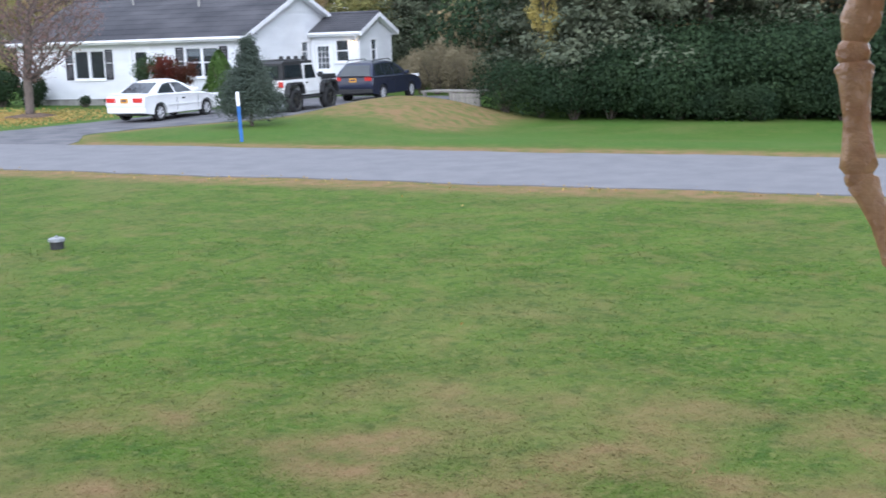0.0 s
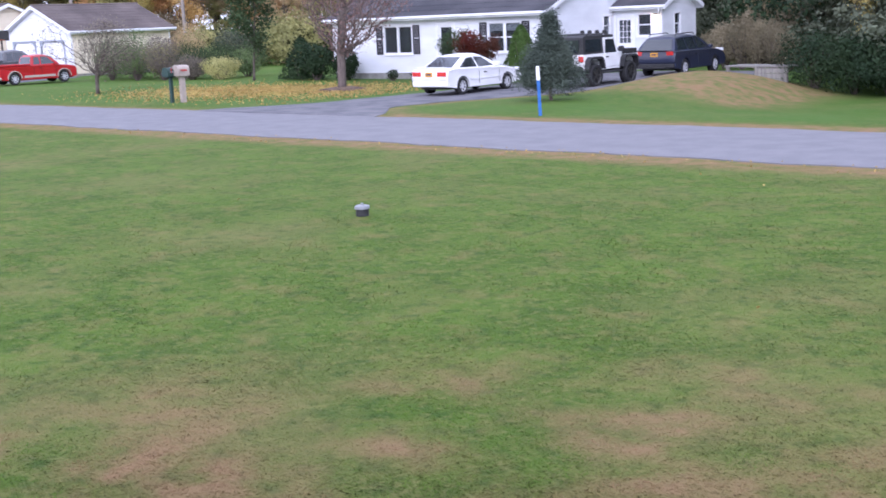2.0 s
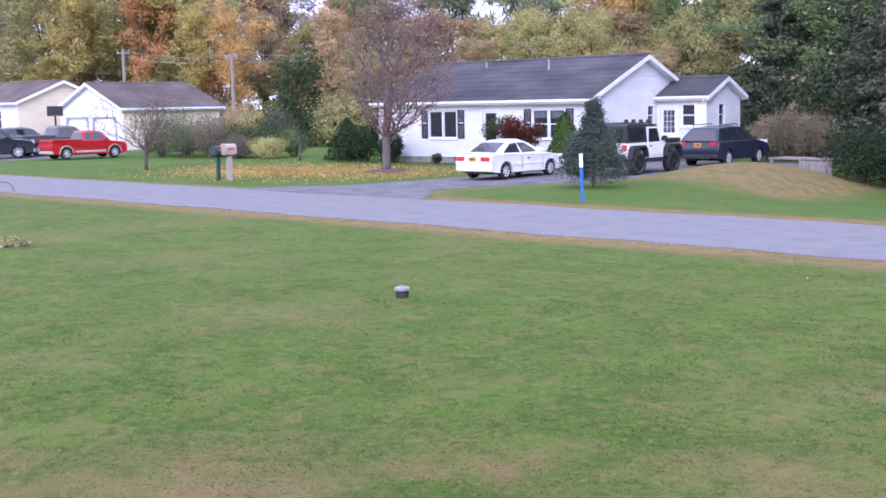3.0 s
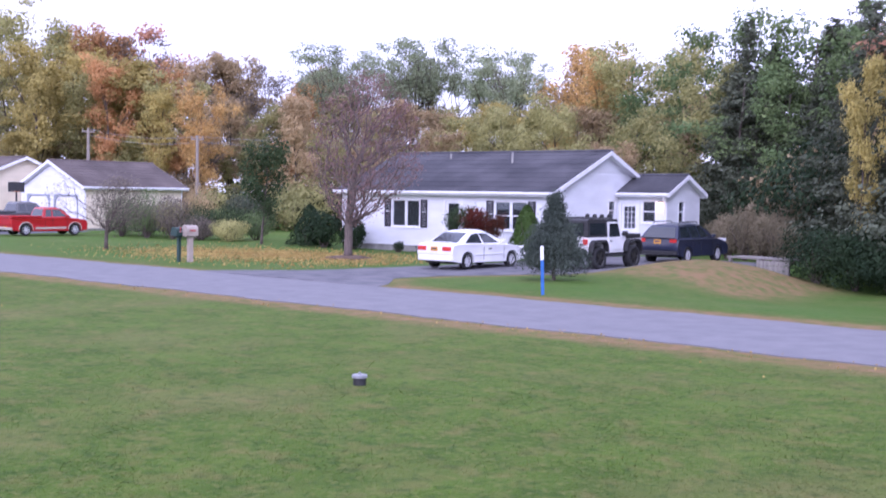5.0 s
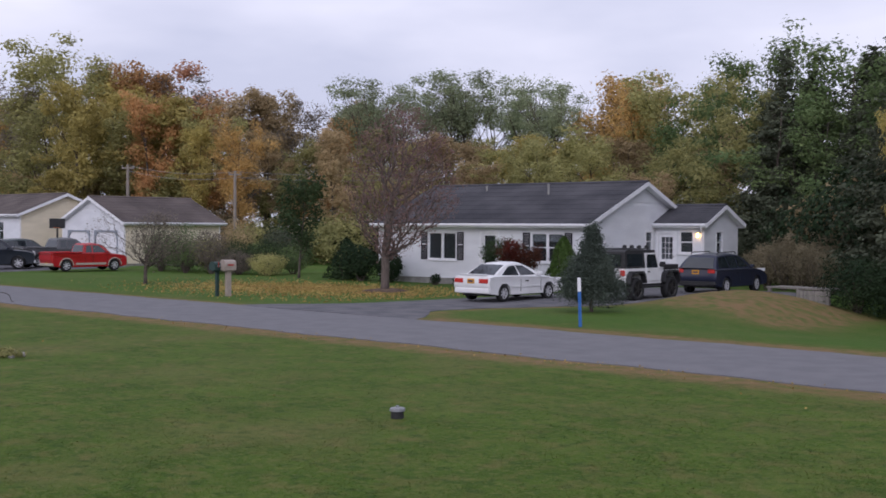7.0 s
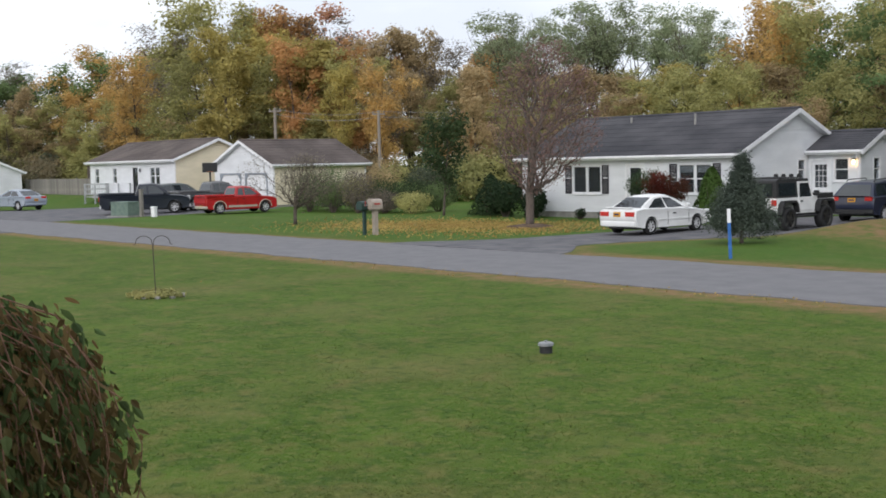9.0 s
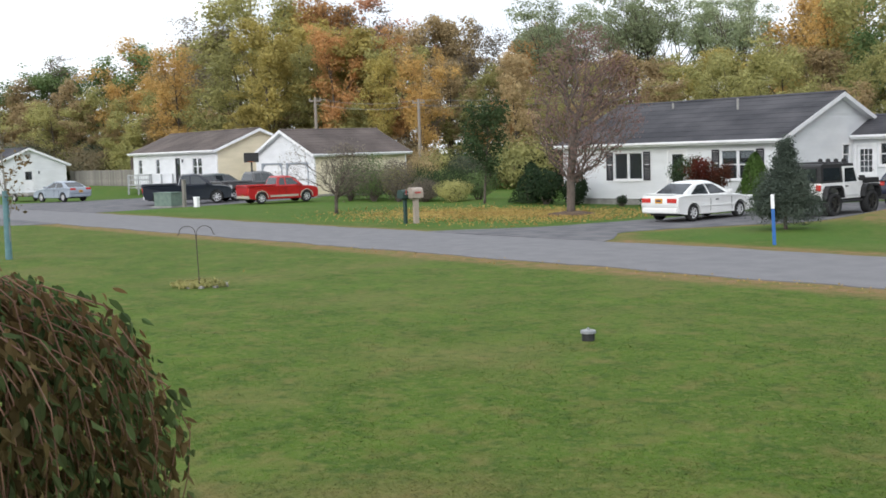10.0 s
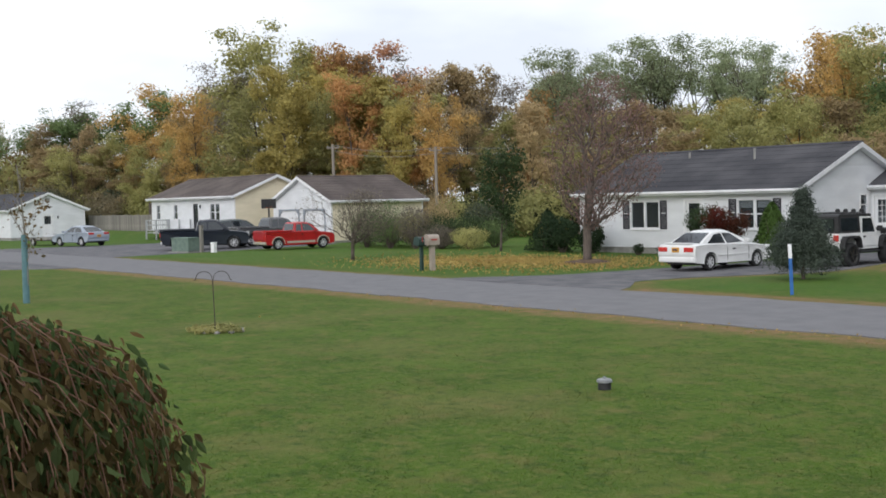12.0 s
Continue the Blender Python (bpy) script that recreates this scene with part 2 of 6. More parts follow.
def prism(bm, outline, y0, y1, axis="y"):
    """A plate: an outline in the x-z plane, drawn out from y0 to y1."""
    a = [bm.verts.new((x, y0, z)) for x, z in outline]
    b = [bm.verts.new((x, y1, z)) for x, z in outline]
    n = len(outline)
    bm.faces.new(a)
    bm.faces.new(b[::-1])
    for i in range(n):
        bm.faces.new((a[(i + 1) % n], a[i], b[i], b[(i + 1) % n]))
    bmesh.ops.recalc_face_normals(bm, faces=bm.faces[:])
    return bm


# ---------------------------------------------------------------- ground
def ease(a, b, v):
    u = min(1.0, max(0.0, (v - a) / (b - a)))
    return u * u * (3 - 2 * u)


def ground_z(x, y):
    """The lie of the land: flat lawns, a hollow beside the driveway bank, a low rise below the far houses."""
    hollow = -0.6 * ease(25.5, 36, y) * ease(-22.0, -16.0, x) * (1 - ease(60, 90, y))
    rise = 0.65 * ease(36, 42, y) * ease(-75, -84, x)
    bank = 0.45 * ease(-24.4, -22.0, x) * (1 - ease(-20.4, -17.4, x)) * ease(31.5, 37.8, y) * (1 - ease(39.5, 43.0, y))
    far = 1.2 * ease(60, 140, y)
    swell = 0.05 * math.sin(x * 0.31 + 1) * math.sin(y * 0.27) * ease(5, 12, abs(y - 21.9))
    return hollow + rise + far + bank + swell


def straw_at(x, y):
    """Where the grass is thin and straw-coloured."""
    v = 0.0
    v = max(v, 1.25 - abs(y - 18.85) / 0.8) if x > -60 else v
    v = max(v, 1.25 - abs(y - 24.85) / 0.75) if x > -24 else max(v, 0.8 - abs(y - 24.8) / 0.45)
    v = max(v, ease(9.6, 6.6, math.hypot(x + 1.0, y)) * max(0.0, min(1.0, 0.38 + 2.0 * noise.noise(Vector((x * 1.1, y * 1.1, 3.1))))))
    v = max(v, (1.15 + 0.6 * noise.noise(Vector((x * 0.9, y * 0.9, 7.0)))) * ease(-26, -23.0, x) * (1 - ease(-19.0, -16.2, x)) * ease(32.2, 36.2, y) * (1 - ease(40, 43, y)))
    u = (y - 24.3) / 22
    edge = -26.2 + 2.0 * (1 - ease(0, 0.16, u)) + 4.0 * ease(0.2, 0.62, u)
    if 0.05 < u < 0.75:
        v = max(v, 0.75 + 0.5 * noise.noise(Vector((x * 1.1, y * 1.1, 5.0))) - abs(x - edge - 0.3) / 0.9)
    return max(0.0, min(1.0, v * 1.25))


def steps(a, b, fine0, fine1, fine, coarse):
    out, v = [], a
    while v < b:
        out.append(v)
        v += fine if fine0 <= v < fine1 else coarse
    return out + [b]


xs = [-1500, -900, -500, -300] + steps(-200, 40, -60, 14, 0.45, 4) + [80, 160, 400, 900, 1500]
ys = [-1500, -600, -200, -80, -30, -10] + steps(0, 120, 0, 46, 0.35, 4) + [160, 240, 400, 900, 1500]
gv = [(x, y, ground_z(x, y) if abs(x) < 260 and abs(y) < 260 else 1.2 * (y > 200)) for y in ys for x in xs]
gf = [(j * len(xs) + i, j * len(xs) + i + 1, (j + 1) * len(xs) + i + 1, (j + 1) * len(xs) + i) for j in range(len(ys) - 1) for i in range(len(xs) - 1)]
gm = bpy.data.meshes.new("ground")
gm.from_pydata(gv, [], gf)
gm.materials.append(LAWN)
attr = gm.attributes.new("straw", 'FLOAT', 'POINT')
attr.data.foreach_set("value", [straw_at(x, y) for x, y, z in gv])
attr = gm.attributes.new("lush", 'FLOAT', 'POINT')
attr.data.foreach_set("value", [0.65 * ease(25.2, 27, y) * (0.6 + 0.4 * ease(-0.3, 0.4, noise.noise(Vector((x * 0.4, y * 0.4, 1.7))))) for x, y, z in gv])
for f in gm.polygons:
    f.use_smooth = True
ground = tagged(new("ground", gm), "mown green autumn lawn with straw-coloured thin patches", "lawn", kind="structure")


def ribbon(name, left, right, lift, material, label, category, thick=0.12):
    """A paved strip between two edge lines, lying on the ground, with its own thickness."""
    bm = bmesh.new()
    rows_ = []
    for (xa, ya), (xb, yb) in zip(left, right):
        row = []
        for k in range(7):
            u = k / 6
            x, y = xa + (xb - xa) * u, ya + (yb - ya) * u
            row.append(bm.verts.new((x, y, ground_z(x, y) + lift + 0.03 * (1 - (2 * u - 1) ** 2))))
        rows_.append(row)
    for a, b in zip(rows_, rows_[1:]):
        for k in range(6):
            bm.faces.new((a[k], a[k + 1], b[k + 1], b[k]))
    rim = [e for e in bm.edges if e.is_boundary]
    low = bmesh.ops.extrude_edge_only(bm, edges=rim)
    bmesh.ops.translate(bm, vec=(0, 0, -thick), verts=[v for v in low["geom"] if isinstance(v, bmesh.types.BMVert)])
    bmesh.ops.recalc_face_normals(bm, faces=bm.faces[:])
    return tagged(link(name, bm, material, smooth=False), label, category, kind="structure")


wob = lambda s: 0.07 * math.sin(s * 0.9) + 0.05 * math.sin(s * 2.3 + 1) + 0.03 * math.sin(s * 5.1)
rx = [-400, -300, -200, -150] + [-120 + 0.5 * i for i in range(280)] + [40, 80, 200]
road = ribbon("road", [(x, 19.15 + (wob(x) if x < 20 else 0)) for x in rx], [(x, 24.45 + (wob(x + 50) if x < 20 else 0)) for x in rx], 0.02, ASPHALT,
              "worn grey asphalt country road with ragged edges", "road")
# the neighbour's driveway, with a flared mouth, widening into a parking apron before the annex
ts = [i / 40 for i in range(41)]
drive = ribbon("driveway",
               [(-30.6 - 2.2 * (1 - ease(0, 0.2, u)) + 1.0 * ease(0.3, 0.6, u) + wob(u * 25) * 0.6, 24.3 + 22 * u) for u in ts],
               [(-26.2 + 2.0 * (1 - ease(0, 0.16, u)) + 4.0 * ease(0.2, 0.62, u) + wob(u * 25 + 9), 24.3 + 22 * u) for u in ts],
               0.012, DRIVE, "dark asphalt driveway with a flared mouth and ragged edge", "driveway")
far_drive = ribbon("far_driveway", [(-84.0 - 3 * (1 - u), 24.3 + 17 * u) for u in ts], [(-66.5 + 3 * (1 - u), 24.3 + 17 * u) for u in ts],
                   0.012, DRIVE, "grey asphalt driveway before the double garage", "driveway")
own_drive = ribbon("near_driveway", [(-66 + 0 * u, 19.3 - 13 * u) for u in ts], [(-54 - 5 * ease(0, 0.5, u), 19.3 - 13 * u) for u in ts],
                   0.012, DRIVE, "dark asphalt driveway opening off the road", "driveway")


# ---------------------------------------------------------------- houses
def free_spans(x0, x1, holes):
    """What is left of the stretch x0..x1 when the holes are taken out."""
    spans = [(x0, x1)]
    for a, b in holes:
        spans = [s for p, q in spans for s in ((p, min(q, a)), (max(p, b), q)) if s[1] - s[0] > 1e-4]
    return spans


def sided_wall(name, parent, material, length, height, holes=(), top=None, course=0.115, thick=0.14, m=None, label=""):
    """A wall along x from 0 to length, outside towards -y, of lapped siding with real openings (x0, z0, x1, z1).
    top(x) gives the slope of a gable above the height."""
    bm = bmesh.new()
    peak = top if top else (lambda x: height)
    highest = max(peak(length * k / 40) for k in range(41))
    cuts = sorted({0.0, highest, *(z for h in holes for z in (h[1], h[3]))} | {course * i for i in range(int(highest / course) + 1)})
    for z0, z1 in zip(cuts, cuts[1:]):
        if z1 - z0 < 1e-3:
            continue
        zm = (z0 + z1) / 2
        inside = [length * k / 400 for k in range(401) if peak(length * k / 400) >= zm]
        if not inside:
            continue
        xa, xb = inside[0], inside[-1]
        fa = (z0 / course) % 1
        lap = 0.026 * (1 - fa)
        for p, q in free_spans(xa, xb, [(h[0], h[2]) for h in holes if h[1] < zm < h[3]]):
            v = [bm.verts.new(c) for c in ((p, -lap, z0), (q, -lap, z0), (q, 0, z1), (p, 0, z1), (p, thick, z0), (q, thick, z0), (q, thick, z1), (p, thick, z1))]
            for f in ((0, 1, 2, 3), (5, 4, 7, 6), (1, 5, 6, 2), (4, 0, 3, 7), (4, 5, 1, 0), (3, 2, 6, 7)):
                bm.faces.new([v[i] for i in f])
    bmesh.ops.remove_doubles(bm, verts=bm.verts[:], dist=0.001)
    if m is not None:
        bmesh.ops.transform(bm, matrix=m, verts=bm.verts[:])
    return part(name, bm, material, parent, label)


def window_unit(parent, m, w, h, lights=1, sashes=2, shutters=None, name="window", blinds=0.0, muntins=(0, 0), label="", trim=0.07, mull=0.09):
    """A window in its opening: frame, sill, sashes with panes, perhaps shutters. The opening's lower left corner is the origin."""
    win = tagged(new(name), label)
    win.parent = parent
    win.matrix_local = m
    bm = bmesh.new()
    for a in ((-trim, -0.035, -trim, w + trim, 0.03, 0), (-trim, -0.035, h, w + trim, 0.03, h + trim), (-trim, -0.035, 0, 0, 0.03, h), (w, -0.035, 0, w + trim, 0.03, h)):
        box(bm, *a)
    each = (w - mull * (lights - 1)) / lights
    for i in range(1, lights):
        box(bm, i * (each + mull) - mull, -0.03, 0, i * (each + mull), 0.03, h)
    part("window_frame", bm, TRIM, win)
    part("window_sill", boxed(-trim - 0.03, -0.075, -trim - 0.03, w + trim + 0.03, 0.02, -trim), TRIM, win)
    for i in range(lights):
        x0 = i * (each + mull)
        bm = bmesh.new()
        for k in range(sashes):
            z0, z1 = h * k / sashes, h * (k + 1) / sashes
            y = 0.0 if k else 0.02
            for a in ((x0, y, z0, x0 + 0.028, y + 0.03, z1), (x0 + each - 0.028, y, z0, x0 + each, y + 0.03, z1),
                      (x0 + 0.028, y, z0, x0 + each - 0.028, y + 0.03, z0 + 0.028), (x0 + 0.028, y, z1 - 0.028, x0 + each - 0.028, y + 0.03, z1)):
                box(bm, *a)
            for c in range(1, muntins[0]):
                xm = x0 + each * c / muntins[0]
                box(bm, xm - 0.012, y, z0 + 0.028, xm + 0.012, y + 0.02, z1 - 0.028)
            for c in range(1, muntins[1]):
                zm = z0 + (z1 - z0) * c / muntins[1]
                box(bm, x0 + 0.028, y + 0.002, zm - 0.012, x0 + each - 0.028, y + 0.018, zm + 0.012)
            pane = part("pane", boxed(x0 + 0.028, y + 0.024, z0 + 0.028, x0 + each - 0.028, y + 0.028, z1 - 0.028), GLASS, win)
            pane.visible_shadow = False
        part("sash", bm, TRIM, win)
        if blinds:
            bm = bmesh.new()
            n = int(h * blinds / 0.05)
            for k in range(n):
                box(bm, x0 + 0.05, 0.085, h - 0.045 - k * 0.05, x0 + each - 0.05, 0.092, h - 0.005 - k * 0.05)
            part("blind", bm, BLIND, win)
    if shutters:
        for x0 in (-trim - 0.42, w + trim + 0.02):
            bm = bmesh.new()
            for a in ((x0, -0.045, -0.05, x0 + 0.05, -0.016, h + 0.05), (x0 + 0.35, -0.045, -0.05, x0 + 0.4, -0.016, h + 0.05),
                      (x0 + 0.05, -0.045, -0.05, x0 + 0.35, -0.016, 0.02), (x0 + 0.05, -0.045, h - 0.02, x0 + 0.35, -0.016, h + 0.05), (x0 + 0.05, -0.045, h / 2 - 0.04, x0 + 0.35, -0.016, h / 2 + 0.04)):
                box(bm, *a)
            for k in range(int(h / 0.07)):
                z = 0.03 + k * 0.07
                if abs(z - h / 2) > 0.07 and z < h - 0.07:
                    box(bm, x0 + 0.05, -0.035, z, x0 + 0.35, -0.02, z + 0.055)
            part("shutter", bm, shutters, win)
    return win


def door_unit(parent, m, w, h, glazed=True, name="door", label="", panel=TRIM, grid=(3, 5), glass_z=(0.45, 0.93)):
    d = tagged(new(name), label)
    d.parent = parent
    d.matrix_local = m
    bm = bmesh.new()
    for a in ((-0.1, -0.035, 0, 0, 0.03, h + 0.1), (w, -0.035, 0, w + 0.1, 0.03, h + 0.1), (0, -0.035, h, w, 0.03, h + 0.1)):
        box(bm, *a)
    part("door_frame", bm, TRIM, d)
    bm = bmesh.new()
    g0, g1 = h * glass_z[0], h * glass_z[1]
    if glazed:
        for a in ((0, 0.02, 0, w, 0.06, g0), (0, 0.02, g1, w, 0.06, h), (0, 0.02, g0, 0.14, 0.06, g1), (w - 0.14, 0.02, g0, w, 0.06, g1)):
            box(bm, *a)
        for c in range(1, grid[0]):
            x = 0.14 + (w - 0.28) * c / grid[0]
            box(bm, x - 0.012, 0.025, g0, x + 0.012, 0.05, g1)
        for c in range(1, grid[1]):
            z = g0 + (g1 - g0) * c / grid[1]
            box(bm, 0.14, 0.028, z - 0.012, w - 0.14, 0.048, z + 0.012)
        pane = part("pane", boxed(0.14, 0.052, g0, w - 0.14, 0.056, g1), GLASS, d)
        pane.visible_shadow = False
    else:
        box(bm, 0, 0.02, 0, w, 0.06, h)
    for k in range(2):
        box(bm, 0.12 + k * (w / 2 - 0.06), 0.005, 0.15, w / 2 - 0.06 + k * (w / 2 - 0.06), 0.02, g0 - 0.12)
    part("door_leaf", bm, panel, d)
    part("handle", tube(bmesh.new(), [(w - 0.07, 0.02, 1.0), (w - 0.07, -0.05, 1.0), (w - 0.16, -0.05, 1.0)], 0.014), CONCRETE, d)
    return d


def gable_roof(parent, x0, x1, y0, y1, eave, ridge, material, rake=0.16, name="roof", left_hip=False):
    """A pitched roof, ridge along x: two slabs of shingles, a ridge cap, rake boards, fascias and soffits."""
    ym, t = (y0 + y1) / 2, 0.07
    bm = bmesh.new()
    for ya, sgn in ((y0, 1), (y1, -1)):
        n = 9
        for k in range(n):
            u0, u1 = k / n, (k + 1) / n
            pa = (ya + (ym - ya) * u0, eave + (ridge - eave) * u0)
            pb = (ya + (ym - ya) * u1, eave + (ridge - eave) * u1)
            lift = 0.012
            v = [bm.verts.new(c) for c in ((x0, pa[0], pa[1] + t + lift), (x1, pa[0], pa[1] + t + lift), (x1, pb[0], pb[1] + t), (x0, pb[0], pb[1] + t),
                                           (x0, pa[0], pa[1]), (x1, pa[0], pa[1]), (x1, pb[0], pb[1]), (x0, pb[0], pb[1]))]
            for f in ((0, 1, 2, 3), (5, 4, 7, 6), (1, 5, 6, 2), (4, 0, 3, 7), (4, 5, 1, 0), (3, 2, 6, 7)):
                bm.faces.new([v[i] for i in f])
    bmesh.ops.remove_doubles(bm, verts=bm.verts[:], dist=0.001)
    roof = part(name, bm, material, parent)
    bm = bmesh.new()
    prism(bm, [(-0.16, ridge + t - 0.05), (0, ridge + t + 0.035), (0.16, ridge + t - 0.05), (0.16, ridge + t - 0.02), (0, ridge + t + 0.06), (-0.16, ridge + t - 0.02)], x0 - 0.01, x1 + 0.01)
    bmesh.ops.transform(bm, matrix=Matrix.Translation((0, ym, 0)) @ Matrix(((0, 1, 0, 0), (1, 0, 0, 0), (0, 0, 1, 0), (0, 0, 0, 1))), verts=bm.verts[:])
    bmesh.ops.recalc_face_normals(bm, faces=bm.faces[:])
    part("ridge_cap", bm, material, roof)
    for x, dx in ((x0, 1), (x1, -1)):
        for ya in (y0, y1):
            bm = bmesh.new()
            s = 1 if ya == y0 else -1
            out = [(ya - s * 0.02, eave + t - 0.01), (ym, ridge + t - 0.01), (ym, ridge + t - rake - 0.06), (ya - s * 0.02, eave + t - rake - 0.05)]
            va = [bm.verts.new((x - dx * 0.02, y, z)) for y, z in out]
            vb = [bm.verts.new((x + dx * 0.03, y, z)) for y, z in out]
            bm.faces.new(va), bm.faces.new(vb[::-1])
            for i in range(4):
                bm.faces.new((va[(i + 1) % 4], va[i], vb[i], vb[(i + 1) % 4]))
            bmesh.ops.recalc_face_normals(bm, faces=bm.faces[:])
            part("rake_board", bm, TRIM, roof)
            # boarded underside of the overhang, down to the wall's slope
            bm = bmesh.new()
            out = [(ya - s * 0.0, eave - 0.002), (ym, ridge - 0.002), (ym, ridge - 0.15), (ya - s * 0.0, eave - 0.15)]
            va = [bm.verts.new((x + dx * 0.032, y, z)) for y, z in out]
            vb = [bm.verts.new((x + dx * 0.36, y, z)) for y, z in out]
            bm.faces.new(va), bm.faces.new(vb[::-1])
            for i in range(4):
                bm.faces.new((va[(i + 1) % 4], va[i], vb[i], vb[(i + 1) % 4]))
            bmesh.ops.recalc_face_normals(bm, faces=bm.faces[:])
            part("rake_soffit", bm, TRIM, roof)
    for ya, s in ((y0, -1), (y1, 1)):
        part("fascia", boxed(x0, ya + s * 0.025 - 0.02, eave - 0.13, x1, ya + s * 0.025 + 0.02, eave + t - 0.01), TRIM, roof)
        part("gutter", boxed(x0 + 0.02, ya + s * 0.1 - 0.055, eave - 0.05, x1 - 0.02, ya + s * 0.1 + 0.05, eave + 0.05, bevel=0.02), TRIM, roof)
        part("soffit", boxed(x0 + 0.04, min(ya, ya - s * 0.34), eave - 0.135, x1 - 0.04, max(ya, ya - s * 0.34), eave - 0.115), TRIM, roof)
    return roof


def shell(parent, m, x0, x1, y0, y1, eave, ridge, roof_mat, mat_front, mat_gable, front=(), right=(), over=0.32, base=0.25, left=(), roof=True):
    """Walls, floor, footing and roof of a plain gabled house; the front looks along -y, the ridge runs along x.
    front, right and left: openings of those walls (start, z0, end, z1)."""
    ym = (y0 + y1) / 2
    half = (y1 - y0) / 2
    slope = (ridge - eave) / (half + over)
    top_wall = eave - 0.12
    gab = lambda L: (lambda x: eave + slope * (half + over - abs(x - L / 2) - 0.0) - slope * 0.0 - 0.02 if abs(x - L / 2) <= half else 0)
    lift = Matrix.Translation((0, 0, base))
    sided_wall("front_wall", parent, mat_front, x1 - x0, top_wall - base, [(a, b - base, c, d - base) for a, b, c, d in front], m=Matrix.Translation((x0, y0, base)))
    sided_wall("back_wall", parent, mat_front, x1 - x0, top_wall - base, m=Matrix.Translation((x1, y1, base)) @ Matrix.Rotation(math.pi, 4, 'Z'))
    top = lambda x: min(eave + slope * (half + over - abs(x - half)) - 0.03, ridge) - base
    sided_wall("gable_wall", parent, mat_gable, y1 - y0, 0, [(a, b - base, c, d - base) for a, b, c, d in right], top=top,
               m=Matrix.Translation((x1, y0, base)) @ Matrix.Rotation(math.pi / 2, 4, 'Z'))
    sided_wall("gable_wall", parent, mat_gable, y1 - y0, 0, [(a, b - base, c, d - base) for a, b, c, d in left], top=top,
               m=Matrix.Translation((x0, y1, base)) @ Matrix.Rotation(-math.pi / 2, 4, 'Z'))
    part("footing", boxed(x0 + 0.03, y0 + 0.03, -0.4, x1 - 0.03, y1 - 0.03, base), CONCRETE, parent, "grey concrete footing")
    # unseen dark sheets inside, added to stop daylight so the panes look dark
    part("room_partition", boxed(x0 + 0.15, ym - 0.05, base, x1 - 0.15, ym + 0.05, top_wall), INSIDE, parent)
    part("room_ceiling", boxed(x0 + 0.15, y0 + 0.15, top_wall - 0.05, x1 - 0.15, y1 - 0.15, top_wall), INSIDE, parent)
    for x in (x0 - 0.02, x1 - 0.08):
        for y in (y0 - 0.022, y1 - 0.078):
            part("corner_board", boxed(x, y, base, x + 0.1, y + 0.1, top_wall), TRIM, parent)
    if roof:
        gable_roof(parent, x0 - over, x1 + over, y0 - over, y1 + over, eave, ridge, roof_mat)


# the white ranch house with its annex
HW = pose(-30.78, 41.89, 0, 0, 0, 4)
white_house = thing("white_house", HW, "white-sided single-storey ranch house with a dark shingle roof", "house")
fx = -12.7
w1, d1, w2 = (-9.40, 1.17, -7.72, 2.42), (-6.15, 0.32, -5.25, 2.42), (-3.27, 1.17, -1.56, 2.42)
gw = (5.55, 1.62, 6.15, 2.52)
shell(white_house, HW, fx, -0.3, 0.35, 9.85, 2.82, 4.83, SHINGLE, SIDING, SIDING,
      front=[(a - fx, b, c - fx, d) for a, b, c, d in (w1, d1, w2)], right=[(gw[0] - 0.35 - 0.1, gw[1], gw[2] - 0.35 - 0.1, gw[3])])
window_unit(white_house, Matrix.Translation((w1[0], 0.35, w1[1])), 1.68, 1.25, lights=2, sashes=1, shutters=SHUTTER, label="wide two-light window with dark shutters")
window_unit(white_house, Matrix.Translation((w2[0], 0.35, w2[1])), 1.71, 1.25, lights=2, sashes=2, shutters=SHUTTER, blinds=0.3, label="paired sash window with black shutters")
door_unit(white_house, Matrix.Translation((d1[0], 0.35, 0.32)), 0.9, 2.1, glass_z=(0.3, 0.95), grid=(1, 2), label="glazed white storm door")
window_unit(white_house, Matrix.Translation((-0.3, gw[0] - 0.1, gw[1])) @ Matrix.Rotation(math.pi / 2, 4, 'Z'), 0.6, 0.9, label="narrow sash window")
part("front_step", boxed(-6.5, -0.75, 0, -4.9, 0.33, 0.2, bevel=0.02), CONCRETE, white_house, "grey concrete doorstep")
# vent pipes on the roof
for x, y in ((-4.6, 3.6), (-8.8, 4.2)):
    part("vent_pipe", tube(bmesh.new(), [(x, y, 3.6), (x, y, 4.82)], 0.05, 8), CONCRETE, white_house)
# floodlight at the eave corner
bm = tube(bmesh.new(), [(-0.1, 0.6, 2.62), (-0.02, 0.6, 2.62)], 0.05, 8)
for s in (-0.08, 0.08):
    tube(bm, [(-0.02, 0.6 + s, 2.62), (0.12, 0.6 + 2 * s, 2.55)], [0.035, 0.065], 8)
part("floodlight", bm, SHUTTER, white_house, "twin black floodlight")
